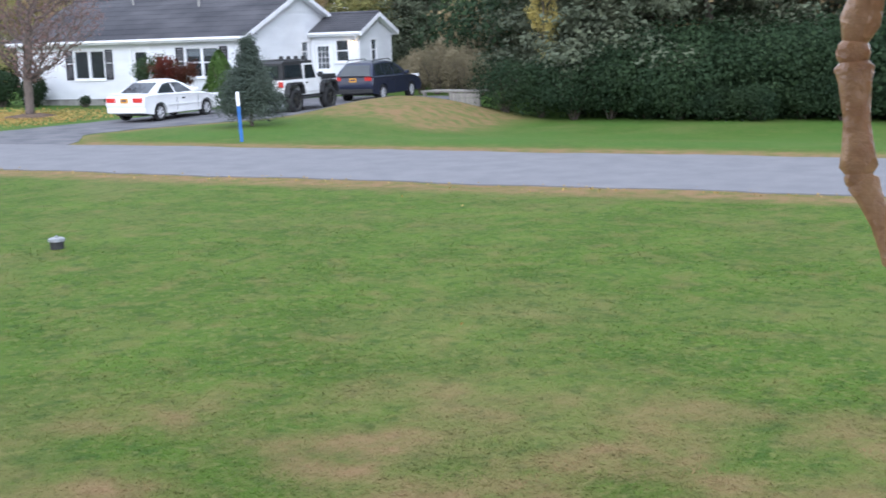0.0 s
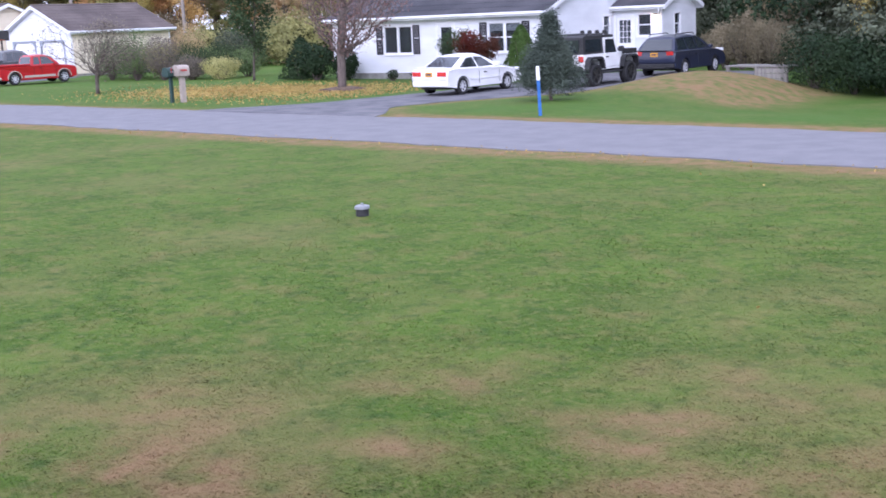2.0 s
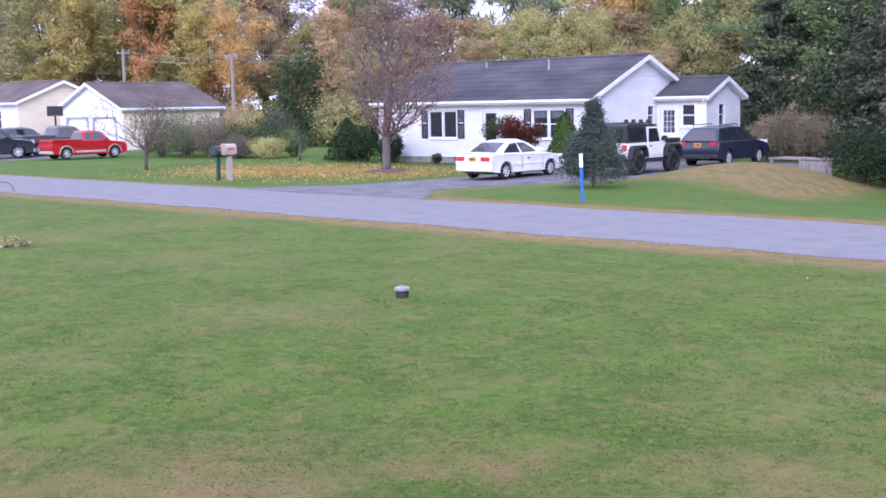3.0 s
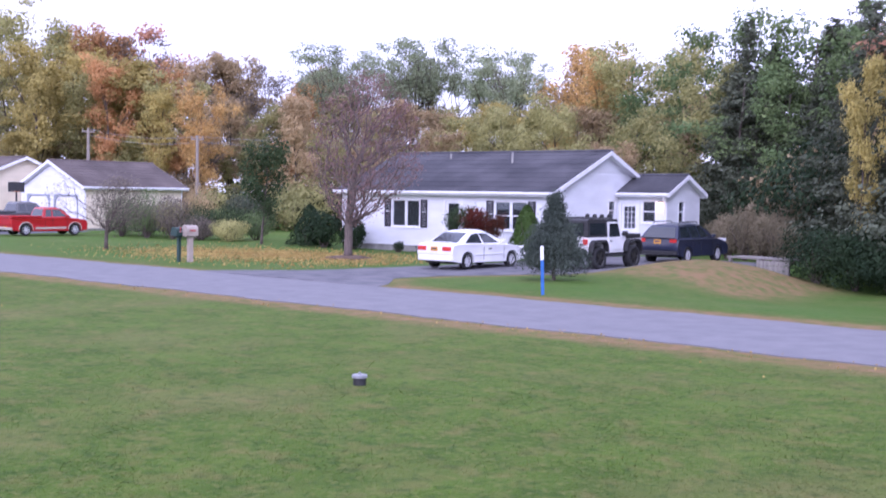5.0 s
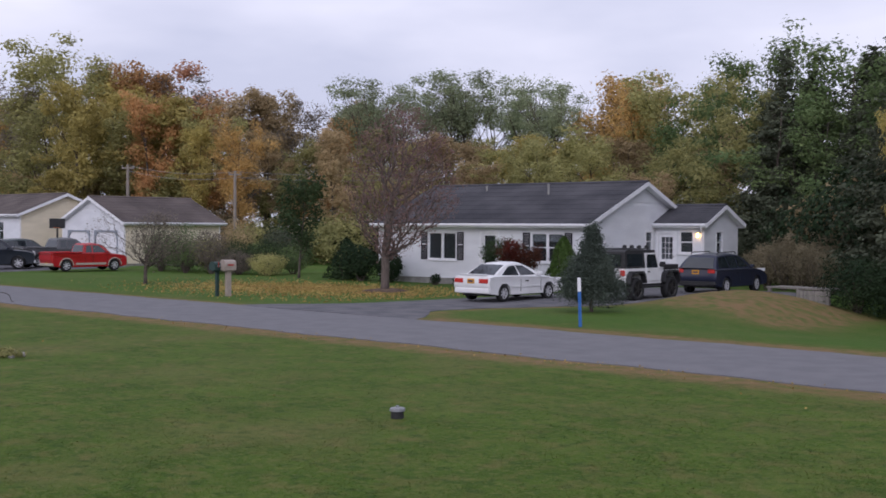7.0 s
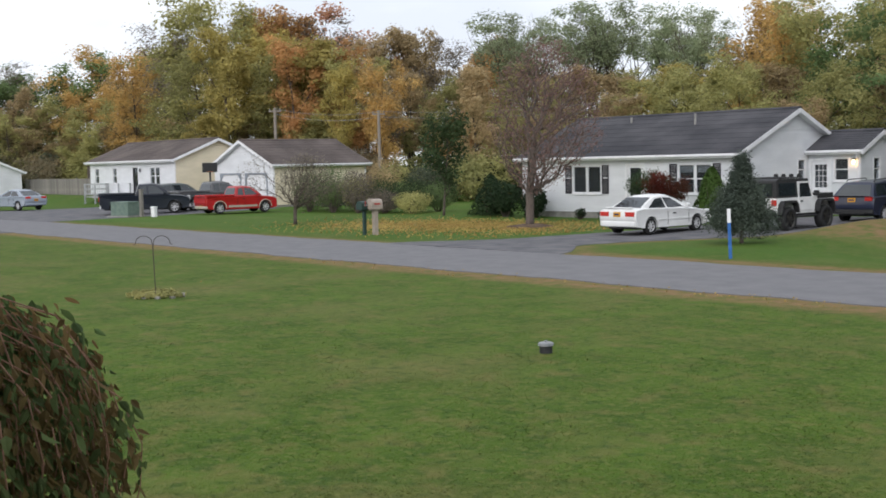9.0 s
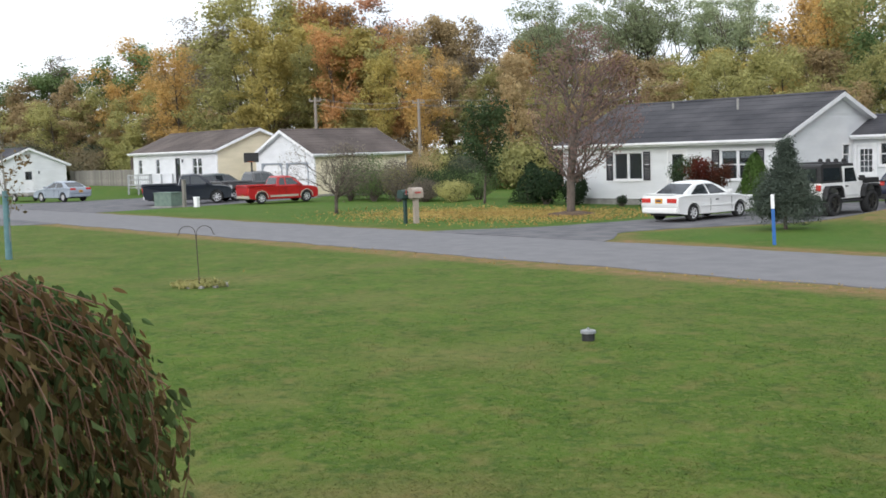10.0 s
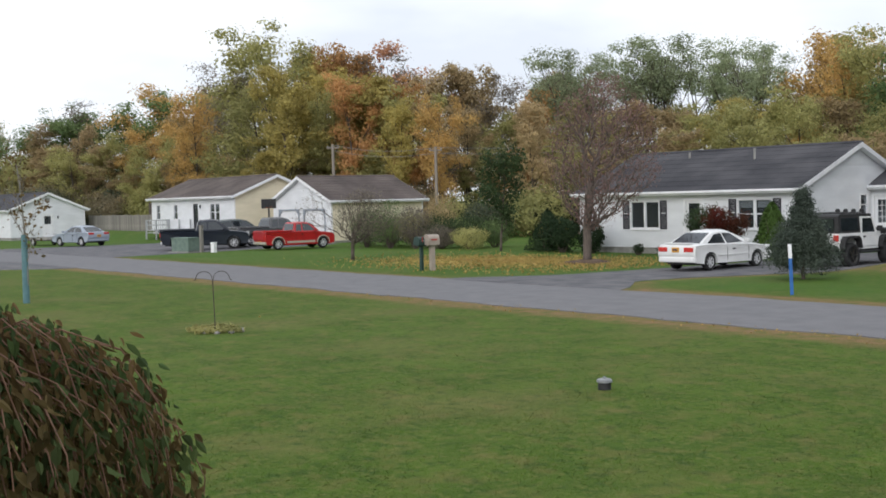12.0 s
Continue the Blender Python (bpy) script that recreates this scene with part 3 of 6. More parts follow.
# annex
ax0, ax1, ay0, ay1 = -0.3, 2.25, 6.4, 9.9
a_slope = (3.77 - 2.87) / (8.15 - 6.1)
ad, aw, ag = (-0.12, 0.35, 0.75, 2.45), (1.02, 1.56, 1.68, 2.54), (1.25, 1.56, 1.85, 2.54)
sided_wall("annex_front_wall", white_house, SIDING, ax1 - ax0, 2.5, [(ad[0] - ax0, ad[1] - 0.25, ad[2] - ax0, ad[3] - 0.25), (aw[0] - ax0, aw[1] - 0.25, aw[2] - ax0, aw[3] - 0.25)], m=Matrix.Translation((ax0, ay0, 0.25)))
sided_wall("annex_gable_wall", white_house, SIDING, ay1 - ay0, 0, [(ag[0], ag[1] - 0.25, ag[2], ag[3] - 0.25)],
           top=lambda y: 2.87 - 0.25 - 0.02 + a_slope * (2.05 - abs(y - 1.75)) - 0.02, m=Matrix.Translation((ax1, ay0, 0.25)) @ Matrix.Rotation(math.pi / 2, 4, 'Z'))
sided_wall("annex_back_wall", white_house, SIDING, ax1 - ax0, 2.5, m=Matrix.Translation((ax1, ay1, 0.25)) @ Matrix.Rotation(math.pi, 4, 'Z'))
# unseen dark sheets close behind the annex panes, added to keep them dark
part("room_partition", boxed(ax0 + 0.2, ay0 + 1.2, 0.25, ax1 - 0.9, ay0 + 1.3, 2.75), INSIDE, white_house)
part("room_partition", boxed(ax1 - 0.9, ay0 + 0.2, 0.25, ax1 - 0.8, ay1 - 0.2, 2.75), INSIDE, white_house)
part("room_ceiling", boxed(ax0 + 0.15, ay0 + 0.15, 2.72, ax1 - 0.15, ay1 - 0.15, 2.78), INSIDE, white_house)
part("annex_footing", boxed(ax0 + 0.03, ay0 + 0.03, -0.5, ax1 - 0.03, ay1 - 0.03, 0.25), CONCRETE, white_house)
gable_roof(white_house, ax0 + 0.02, ax1 + 0.28, ay0 - 0.3, ay1 + 0.3, 2.87, 3.77, SHINGLE, name="annex_roof")
door_unit(white_house, Matrix.Translation((ad[0], ay0, 0.35)), 0.87, 2.1, label="white door with a nine-pane light", grid=(3, 4), glass_z=(0.42, 0.92))
window_unit(white_house, Matrix.Translation((aw[0], ay0, aw[1])), 0.66, 0.98, label="white sash window")
window_unit(white_house, Matrix.Translation((ax1, ay0 + ag[0], ag[1])) @ Matrix.Rotation(math.pi / 2, 4, 'Z'), 0.6, 0.98, label="white sash window")
for x in (ax1 - 0.08,):
    part("corner_board", boxed(x, ay0 - 0.022, 0.25, x + 0.1, ay0 + 0.078, 2.75), TRIM, white_house)
    part("corner_board", boxed(x, ay1 - 0.078, 0.25, x + 0.1, ay1 + 0.022, 2.75), TRIM, white_house)
part("downspout", tube(bmesh.new(), [(ax1 + 0.05, ay0 - 0.36, 2.8), (ax1 - 0.02, ay0 - 0.3, 2.62), (ax1 - 0.06, ay0 - 0.07, 2.5), (ax1 - 0.06, ay0 - 0.07, 0.3)], 0.035, 8), TRIM, white_house)
part("annex_step", boxed(-0.25, ay0 - 0.7, -0.1, 0.9, ay0 - 0.03, 0.2, bevel=0.02), CONCRETE, white_house)
# lit porch lamp beside the annex door
porch_lamp = tagged(new("porch_lamp"), "lit wall lantern")
porch_lamp.parent = white_house
porch_lamp.matrix_local = Matrix.Translation((1.98, ay0 - 0.1, 2.38))
part("backplate", boxed(-0.05, 0.06, -0.1, 0.05, 0.09, 0.1, bevel=0.01), SHUTTER, porch_lamp)
LAMP = glowing("lamp_glow", (1.0, 0.58, 0.2), 14.0)
part("lamp_globe", tube(bmesh.new(), [(0, 0, -0.1), (0, 0, -0.05), (0, 0, 0.06), (0, 0, 0.1)], [0.035, 0.06, 0.062, 0.04], 10), LAMP, porch_lamp, smooth=True)
part("lamp_cap", tube(bmesh.new(), [(0, 0, 0.1), (0, 0, 0.13), (0, 0, 0.16)], [0.1, 0.08, 0.02], 10), SHUTTER, porch_lamp)

# the double garage beside the cream house: its gable with two doors looks at the road
HG = pose(-68.1, 41.7, 0.1)
garage = thing("garage", HG, "white and cream double garage with a brown shingle roof", "garage")
# local frame: x to the back along world +y would turn the ridge, so the shell is built turned by a quarter
gt = new("garage_shell")
gt.parent = garage
gt.matrix_local = Matrix.Rotation(math.pi / 2, 4, 'Z')
GW, GL = 8.0, 7.6
DOORTRIM = surface("blue_grey_trim", (0.3, 0.33, 0.37), (0.24, 0.265, 0.3), scale=4, rough=0.6)
g_left = [(0.9, 0.1, 3.6, 2.15), (4.4, 0.1, 7.1, 2.15)]
shell(gt, HG, 0.3, 0.3 + GL, 0.3, 0.3 + GW, 2.75, 4.5, SHINGLE_BROWN, CREAM, SIDING, left=g_left, base=0.08)
for a, b, c, d in g_left:
    y = 0.3 + GW - a
    gd = tagged(new("garage_door"), "white panelled overhead garage door")
    gd.parent = gt
    gd.matrix_local = Matrix.Translation((0.3, y, 0.1)) @ Matrix.Rotation(-math.pi / 2, 4, 'Z')
    bm = bmesh.new()
    for k in range(4):
        box(bm, 0, 0.03, k * 0.512, c - a, 0.07, k * 0.512 + 0.5)
        for q in range(4):
            box(bm, 0.08 + q * 0.65, 0.018, k * 0.512 + 0.09, 0.62 + q * 0.65, 0.032, k * 0.512 + 0.41)
    part("door_leaf", bm, TRIM, gd)
    bm = bmesh.new()
    W_ = c - a
    box(bm, -0.12, -0.05, 0, 0, 0.03, 2.17), box(bm, W_, -0.05, 0, W_ + 0.12, 0.03, 2.17), box(bm, 0, -0.05, 2.05, W_, 0.03, 2.17)
    for q0, q1 in ((0, 0.34), (W_, W_ - 0.34)):
        prism(bm, [(q0, 1.72), (q0, 2.05), (q1, 2.05)] if q1 > q0 else [(q0, 1.72), (q1, 2.05), (q0, 2.05)], -0.045, 0.03)
    part("door_frame", bm, DOORTRIM, gd, "blue-grey door surround with cut corners")

# the cream house with a white front, porch rail and steps
HB = pose(-78.9, 40.1, 0.55)
cream_house = thing("cream_house", HB, "single-storey house with white front and cream gable siding", "house")
bx = -15.0
fw = [(1.0, 1.2, 1.7, 2.35), (4.4, 1.2, 5.1, 2.35), (8.0, 0.35, 8.9, 2.4), (11.0, 1.1, 12.6, 2.35)]
shell(cream_house, HB, bx, 0, 0, 7.0, 2.85, 4.4, SHINGLE_BROWN, SIDING, CREAM, front=fw)
for a, b, c, d in fw:
    if b < 1:
        door_unit(cream_house, Matrix.Translation((bx + a, 0, b)), c - a, d - b, panel=SHUTTER, glass_z=(0.3, 0.95), grid=(1, 3), label="dark front door with glass panes")
    else:
        window_unit(cream_house, Matrix.Translation((bx + a, 0, b)), c - a, d - b, lights=2 if c - a > 1 else 1, label="white sash window")
part("wall_lamp", tube(bmesh.new(), [(bx + 9.4, -0.1, 2.05), (bx + 9.4, -0.1, 2.3)], 0.06), SHUTTER, cream_house)

# porch deck with a grey rail before the cream house
PORCHGREY = surface("grey_painted_wood", (0.42, 0.43, 0.44), (0.33, 0.34, 0.35), scale=3, rough=0.8)
porch = thing("porch_deck", pose(-75.6, 40.1, 0.4), "grey wooden porch deck with a slatted rail and steps", "porch")
bm = bmesh.new()
for k in range(14):
    box(bm, bx + 0.4 + k * 0.3, -2.2, 0.3, bx + 0.68 + k * 0.3, -0.06, 0.34)
part("decking", bm, PORCHGREY, porch)
for x in (bx + 0.45, bx + 2.4, bx + 4.5):
    for y in (-2.15, -0.2):
        part("post", boxed(x - 0.05, y - 0.05, -0.6, x + 0.05, y + 0.05, 1.35), PORCHGREY, porch)
for z in (0.5, 0.9, 1.28):
    part("rail", boxed(bx + 0.4, -2.2, z, bx + 4.55, -2.12, z + 0.07), PORCHGREY, porch)
    part("rail", boxed(bx + 0.42, -2.1, z, bx + 0.5, -0.2, z + 0.07), PORCHGREY, porch)
for k in range(9):
    part("baluster", boxed(bx + 0.75 + k * 0.42, -2.18, 0.57, bx + 0.79 + k * 0.42, -2.14, 1.28), PORCHGREY, porch)
for k in range(4):
    part("step", boxed(bx + 4.55 + k * 0.3, -1.9, 0.17 - k * 0.19, bx + 4.87 + k * 0.3, -0.8, 0.23 - k * 0.19), PORCHGREY, porch)

# the white house at the bend, gable end turned to the camera
HL = pose(-110.8, 33.5, 0.0)
end_house = thing("end_house", HL, "small white-sided house with a gable door and grey roof", "house")
er = [(3.0, 0.3, 3.9, 2.35)]
shell(end_house, HL, -14, 0, 0.0, 7.0, 2.75, 4.35, SHINGLE, SIDING, SIDING, right=er)
door_unit(end_house, Matrix.Translation((0, 3.0, 0.3)) @ Matrix.Rotation(math.pi / 2, 4, 'Z'), 0.9, 2.05, glass_z=(0.55, 0.92), grid=(1, 1), label="white door with a small window")
part("gable_vent", boxed(-0.02, 3.3, 3.45, 0.035, 3.7, 3.85, bevel=0.01), CONCRETE, end_house)
part("wall_lamp", tube(bmesh.new(), [(0.09, 4.4, 1.95), (0.09, 4.4, 2.2)], 0.06), SHUTTER, end_house)
part("end_step", boxed(0.03, 2.8, -0.1, 1.0, 4.1, 0.22, bevel=0.02), CONCRETE, end_house)

# board fences between the houses
def fence(x0, y0, x1, y1, h, mat, label, z=0.0):
    f = thing("fence", pose(x0, y0, z, 0, 0, math.degrees(math.atan2(y1 - y0, x1 - x0))), label, "fence")
    L = math.hypot(x1 - x0, y1 - y0)
    for k in range(int(L / 2.4) + 1):
        part("post", boxed(k * 2.4 - 0.05, 0.03, -0.3, k * 2.4 + 0.05, 0.13, h + 0.06), mat, f)
    for zz in (0.35, h - 0.3):
        part("rail", boxed(0, 0.0, zz, L, 0.03, zz + 0.09), mat, f)
    plank = boxed(0, -0.025, 0.04, 0.19, -0.002, h)
    first = part("plank", plank, mat, f)
    for k in range(1, int(L / 0.2)):
        o = new("plank", first.data)
        o.parent = f
        o.matrix_local = Matrix.Translation((k * 0.2, 0, 0.012 * math.sin(k * 1.7)))
    return f


fence(-112.5, 41.5, -94.5, 43.5, 1.75, WEATHERED, "weathered grey board fence of close planks", 0.35)
fence(-112.0, 47.5, -94.5, 49.5, 2.3, DARKWOOD, "tall dark brown board fence of close planks", 0.9)


# ---------------------------------------------------------------- vehicles: x forward, y to the left, the ground at z = 0
def paint(name, c, flake=0.12):
    return surface(name, c, tuple(v * (1 - flake) for v in c), scale=1.5, rough=0.35, spec=0.4, coat=0.25)


TYRE = surface("tyre_rubber", (0.018, 0.018, 0.018), (0.03, 0.03, 0.03), scale=20, rough=0.85)
RIM = surface("alloy", (0.6, 0.6, 0.61), (0.48, 0.48, 0.49), scale=12, rough=0.35, metal=0.1)
RIM_DARK = surface("dark_alloy", (0.05, 0.05, 0.05), (0.09, 0.085, 0.07), scale=12, rough=0.4, metal=0.6)
CARGLASS = surface("tinted_glass", (0.015, 0.02, 0.024), (0.022, 0.028, 0.032), scale=2, rough=0.05, spec=0.9)
BLACK = surface("black_plastic", (0.02, 0.02, 0.021), (0.035, 0.035, 0.036), scale=15, rough=0.6)
TAIL = surface("red_lamp_lens", (0.55, 0.035, 0.025), (0.42, 0.02, 0.018), scale=15, rough=0.2, spec=0.6)
CLEAR = surface("clear_lens", (0.6, 0.6, 0.6), (0.5, 0.5, 0.5), scale=15, rough=0.15, spec=0.6)
PLATE = surface("orange_plate", (0.6, 0.3, 0.03), (0.52, 0.25, 0.03), scale=15, rough=0.5)
DARKBAR = surface("dark_blue_print", (0.02, 0.025, 0.08), (0.03, 0.03, 0.09), scale=15, rough=0.5)
WHITE_P, NAVY_P = paint("white_paint", (0.78, 0.78, 0.77)), paint("navy_paint", (0.022, 0.027, 0.052))
RED_P, DARK_P = paint("red_paint", (0.42, 0.015, 0.018)), paint("black_blue_paint", (0.012, 0.016, 0.026))
GREY_P, SILVER_P = paint("grey_paint", (0.1, 0.1, 0.105)), paint("silver_blue_paint", (0.3, 0.34, 0.4))
TEAL_P, BEIGE_P = paint("dark_green_grey_paint", (0.06, 0.075, 0.075)), paint("sand_trim_paint", (0.45, 0.4, 0.33))


def loft(bm, slices):
    """Joins equal outlines into a closed solid."""
    rings_ = [[bm.verts.new(p) for p in s] for s in slices]
    n = len(rings_[0])
    for a, b in zip(rings_, rings_[1:]):
        for i in range(n):
            bm.faces.new((a[i], a[(i + 1) % n], b[(i + 1) % n], b[i]))
    bm.faces.new(rings_[0][::-1])
    bm.faces.new(rings_[-1])
    bmesh.ops.recalc_face_normals(bm, faces=bm.faces[:])
    return bm


def flowing(pts, n=4):
    """A line eased through its corners."""
    out = []
    for i in range(len(pts) - 1):
        p0, p1, p2, p3 = (np.array(pts[max(0, min(len(pts) - 1, j))]) for j in (i - 1, i, i + 1, i + 2))
        for k in range(n):
            u = k / n
            c = 0.5 * (2 * p1 + (p2 - p0) * u + (2 * p0 - 5 * p1 + 4 * p2 - p3) * u * u + (3 * p1 - p0 - 3 * p2 + p3) * u ** 3)
            out.append((float(c[0]), float(c[1])))
    return out + [tuple(pts[-1])]


def wheel(parent, x, y, r, w, rim, side, spokes=7):
    wh = new("wheel")
    wh.parent = parent
    wh.matrix_local = Matrix.Translation((x, y, r))
    bm = bmesh.new()
    prof = [(r * 0.66, -w / 2), (r * 0.93, -w / 2), (r, -w * 0.34), (r, w * 0.34), (r * 0.93, w / 2), (r * 0.66, w / 2)]
    N = 28
    ringv = [[bm.verts.new((math.cos(6.2832 * k / N) * pr, py, math.sin(6.2832 * k / N) * pr)) for pr, py in prof] for k in range(N)]
    for k in range(N):
        a, b = ringv[k], ringv[(k + 1) % N]
        for i in range(len(prof)):
            bm.faces.new((a[i], b[i], b[(i + 1) % len(prof)], a[(i + 1) % len(prof)]))
    bmesh.ops.recalc_face_normals(bm, faces=bm.faces[:])
    part("tyre", bm, TYRE, wh, smooth=True)
    bm = bmesh.new()
    yo = side * w * 0.47
    part("wheel_dish", tube(bmesh.new(), [(0, -side * w * 0.3, 0), (0, yo - side * 0.07, 0)], r * 0.64, 20), BLACK, wh)
    for k in range(spokes):
        box(bm, r * 0.1, -0.014, -r * 0.07, r * 0.62, 0.014, r * 0.07, m=Matrix.Translation((0, yo - side * 0.02, 0)) @ Matrix.Rotation(6.2832 * k / spokes, 4, 'Y'))
    tube(bm, [(0, yo - side * 0.06, 0), (0, yo, 0)], [r * 0.17, r * 0.12], 12)
    N2 = 24
    for k in range(N2):
        a0, a1 = 6.2832 * k / N2, 6.2832 * (k + 1) / N2
        q = [(math.cos(a) * rr, yo - side * 0.03 * (1 - e), math.sin(a) * rr) for a, rr, e in ((a0, r * 0.6, 0), (a1, r * 0.6, 0), (a1, r * 0.68, 1), (a0, r * 0.68, 1))]
        bm.faces.new([bm.verts.new(p) for p in q])
    part("rim", bm, rim, wh)
    return wh


def ends(bm, x, y0, y1, z0, z1, d):
    return box(bm, min(x, x + d), y0, z0, max(x, x + d), y1, z1, bevel=0.012)


def road_car(name, m, label, category, colour, L, W, wb, rear_over, r, low, cabin, widths, glass_side, rim=None, lamps=None, plate=True, extras=None,
             belt=None, clad=None, tail=None, wheel_w=0.2, seams=()):
    """A car: shaped lower body with wheel arches, tapered cabin, glazing, lamps, wheels.
    low: outline of the body's top from tail to nose; cabin: outline of the cabin (x, z) from tail to nose; widths: half width at belt and roof."""
    car = thing(name, m, label, category)
    hw = W / 2
    rx_, fx_ = -wb / 2, wb / 2
    ra = r + 0.055
    zb = 0.24 if r < 0.34 else 0.3
    under = lambda c: [(c + math.cos(a) * ra, r + math.sin(a) * ra) for a in [math.pi - math.pi * k / 10 for k in range(11)]]
    bottom = [(low[0][0] + 0.04, zb + 0.06), (rx_ - ra, zb)] + [p for p in under(rx_) if p[1] > zb] + [(rx_ + ra, zb), (fx_ - ra, zb)] + [p for p in under(fx_) if p[1] > zb] + [(fx_ + ra, zb), (low[-1][0] - 0.05, zb + 0.05)]
    low = flowing(low, 3)
    frame_line, cabin = cabin, flowing(cabin, 5)
    tail_x = lambda z: min(((abs(q[1] - z), q[0]) for q in low[:len(low) // 3]))[1]
    outline = bottom + low[::-1]
    zmax = max(z for x, z in low)
    def ring(y, pull):
        out = []
        nb = len(bottom)
        for i, (x, z) in enumerate(outline):
            top = i >= nb
            x2 = x * (1 - 0.022 * pull) if top or i in (0, nb - 1) else x
            out.append((x2, y, z - (0.055 * pull if top and z > zb + 0.3 else 0)))
        return out
    bm = loft(bmesh.new(), [ring(-hw + 0.012, 1.5), ring(-hw, 0.95), ring(-hw + 0.1, 0.25), ring(-hw + 0.3, 0), ring(hw - 0.3, 0), ring(hw - 0.1, 0.25), ring(hw, 0.95), ring(hw - 0.012, 1.5)])
    body = rounded(part("body", bm, colour, car))
    part("underbody", boxed(low[0][0] + 0.25, -hw + 0.22, zb - 0.04, low[-1][0] - 0.25, hw - 0.22, zb + 0.3), BLACK, car)
    # cabin
    zlo, zhi = min(z for x, z in cabin), max(z for x, z in cabin)
    wid = lambda z: widths[0] + (widths[1] - widths[0]) * max(0, min(1, (z - zlo) / (zhi - zlo)))
    turn_in = lambda k, z: 0.07 * max(0.0, (abs(k) - 0.55) / 0.45) ** 2 * ((z - zlo) / (zhi - zlo)) ** 2
    cab = loft(bmesh.new(), [[(x, k * wid(z), z + 0.02 - turn_in(k, z)) for x, z in cabin] for k in (-1, -0.97, -0.9, -0.75, -0.5, 0, 0.5, 0.75, 0.9, 0.97, 1)])
    rounded(part("cabin", cab, clad or colour, car), 25)
    for side in (-1, 1):
        for pts in glass_side:
            bm = bmesh.new()
            a = [bm.verts.new((x, side * (wid(z) + 0.008), z)) for x, z in pts]
            b = [bm.verts.new((x, side * (wid(z) - 0.03), z)) for x, z in pts]
            bm.faces.new(a), bm.faces.new(b[::-1])
            for i in range(len(pts)):
                bm.faces.new((a[i], b[i], b[(i + 1) % len(pts)], a[(i + 1) % len(pts)]))
            bmesh.ops.recalc_face_normals(bm, faces=bm.faces[:])
            part("side_window", bm, CARGLASS, car)
    for nm, line, s in (("windscreen", cabin[-1:-7:-1], 1), ("rear_window", cabin[:6], -1)):
        rings_ = []
        d = Vector((line[-1][0] - line[0][0], 0, line[-1][1] - line[0][1]))
        nrm = Vector((d.z, 0, -d.x)).normalized() * s
        for q in range(7):
            u = (0.09 + 0.82 * q / 6) * 5
            i = min(4, int(u))
            p = Vector((line[i][0], 0, line[i][1])).lerp(Vector((line[i + 1][0], 0, line[i + 1][1])), u - i) + Vector((0, 0, 0.02))
            w_ = wid(p.z) * 0.86
            rings_.append([p + nrm * 0.012 + Vector((0, -w_, 0)), p + nrm * 0.016, p + nrm * 0.012 + Vector((0, w_, 0)), p - nrm * 0.03 + Vector((0, w_, 0)), p - nrm * 0.03 + Vector((0, -w_, 0))])
        part(nm, loft(bmesh.new(), rings_), CARGLASS, car)
    cabin = frame_line
    x_r, x_f = low[0][0], low[-1][0]
    for side in (-1, 1):
        t = tail or (0.66, 0.82, 0.34, TAIL)
        y1, y0 = side * (hw - 0.07), side * (hw - 0.07 - t[2])
        part("tail_lamp", ends(bmesh.new(), tail_x((t[0] + t[1]) / 2) + 0.1, min(y0, y1), max(y0, y1), t[0], t[1], -0.115), t[3], car)
        part("headlamp", ends(bmesh.new(), x_f - 0.08, min(side * (hw - 0.45), side * (hw - 0.1)), max(side * (hw - 0.45), side * (hw - 0.1)), t[0] - 0.02, t[1] - 0.05, 0.075), CLEAR, car)
        bm = bmesh.new()
        mz = zlo + 0.06
        box(bm, cabin[-1][0] - 0.42, side * (hw - 0.03) if side > 0 else -hw - 0.14, mz, cabin[-1][0] - 0.26, side * (hw + 0.14) if side > 0 else -hw + 0.03, mz + 0.12, bevel=0.03)
        part("mirror", bm, colour, car)
        bm = bmesh.new()
        for sx in seams:
            box(bm, sx - 0.006, side * (hw - 0.006) - 0.004, zb + 0.1, sx + 0.006, side * (hw - 0.006) + 0.008, zlo - 0.09)
        if seams:
            part("door_seam", bm, BLACK, car)
            part("door_handle", boxed(seams[-1] * 0.3 + seams[0] * 0.7 - 0.08, side * hw - 0.012, zlo - 0.17, seams[-1] * 0.3 + seams[0] * 0.7 + 0.08, side * hw + 0.02, zlo - 0.13), BLACK, car)
        for x in (rx_, fx_):
            wheel(car, x, side * (hw - wheel_w / 2 - 0.02), r, wheel_w, rim or RIM, side)
    for x, d, nm in ((x_r, -0.05, "rear_bumper"), (x_f, 0.05, "front_bumper")):
        part(nm, box(bmesh.new(), x - (0.035 if d < 0 else 0.2), -hw + 0.045, zb + 0.06, x + (0.2 if d < 0 else 0.035), hw - 0.045, zb + 0.25, bevel=0.05), (belt or colour), car)
    if plate:
        zc = plate if plate is not True else 0.72
        pl = part("number_plate", ends(bmesh.new(), tail_x(zc) + 0.03, -0.165, 0.165, zc - 0.085, zc + 0.085, -0.05), PLATE, car, "orange number plate")
        part("plate_print", boxed(tail_x(zc) - 0.024, -0.11, zc - 0.025, tail_x(zc) - 0.021, 0.11, zc + 0.03), DARKBAR, pl)
    return car


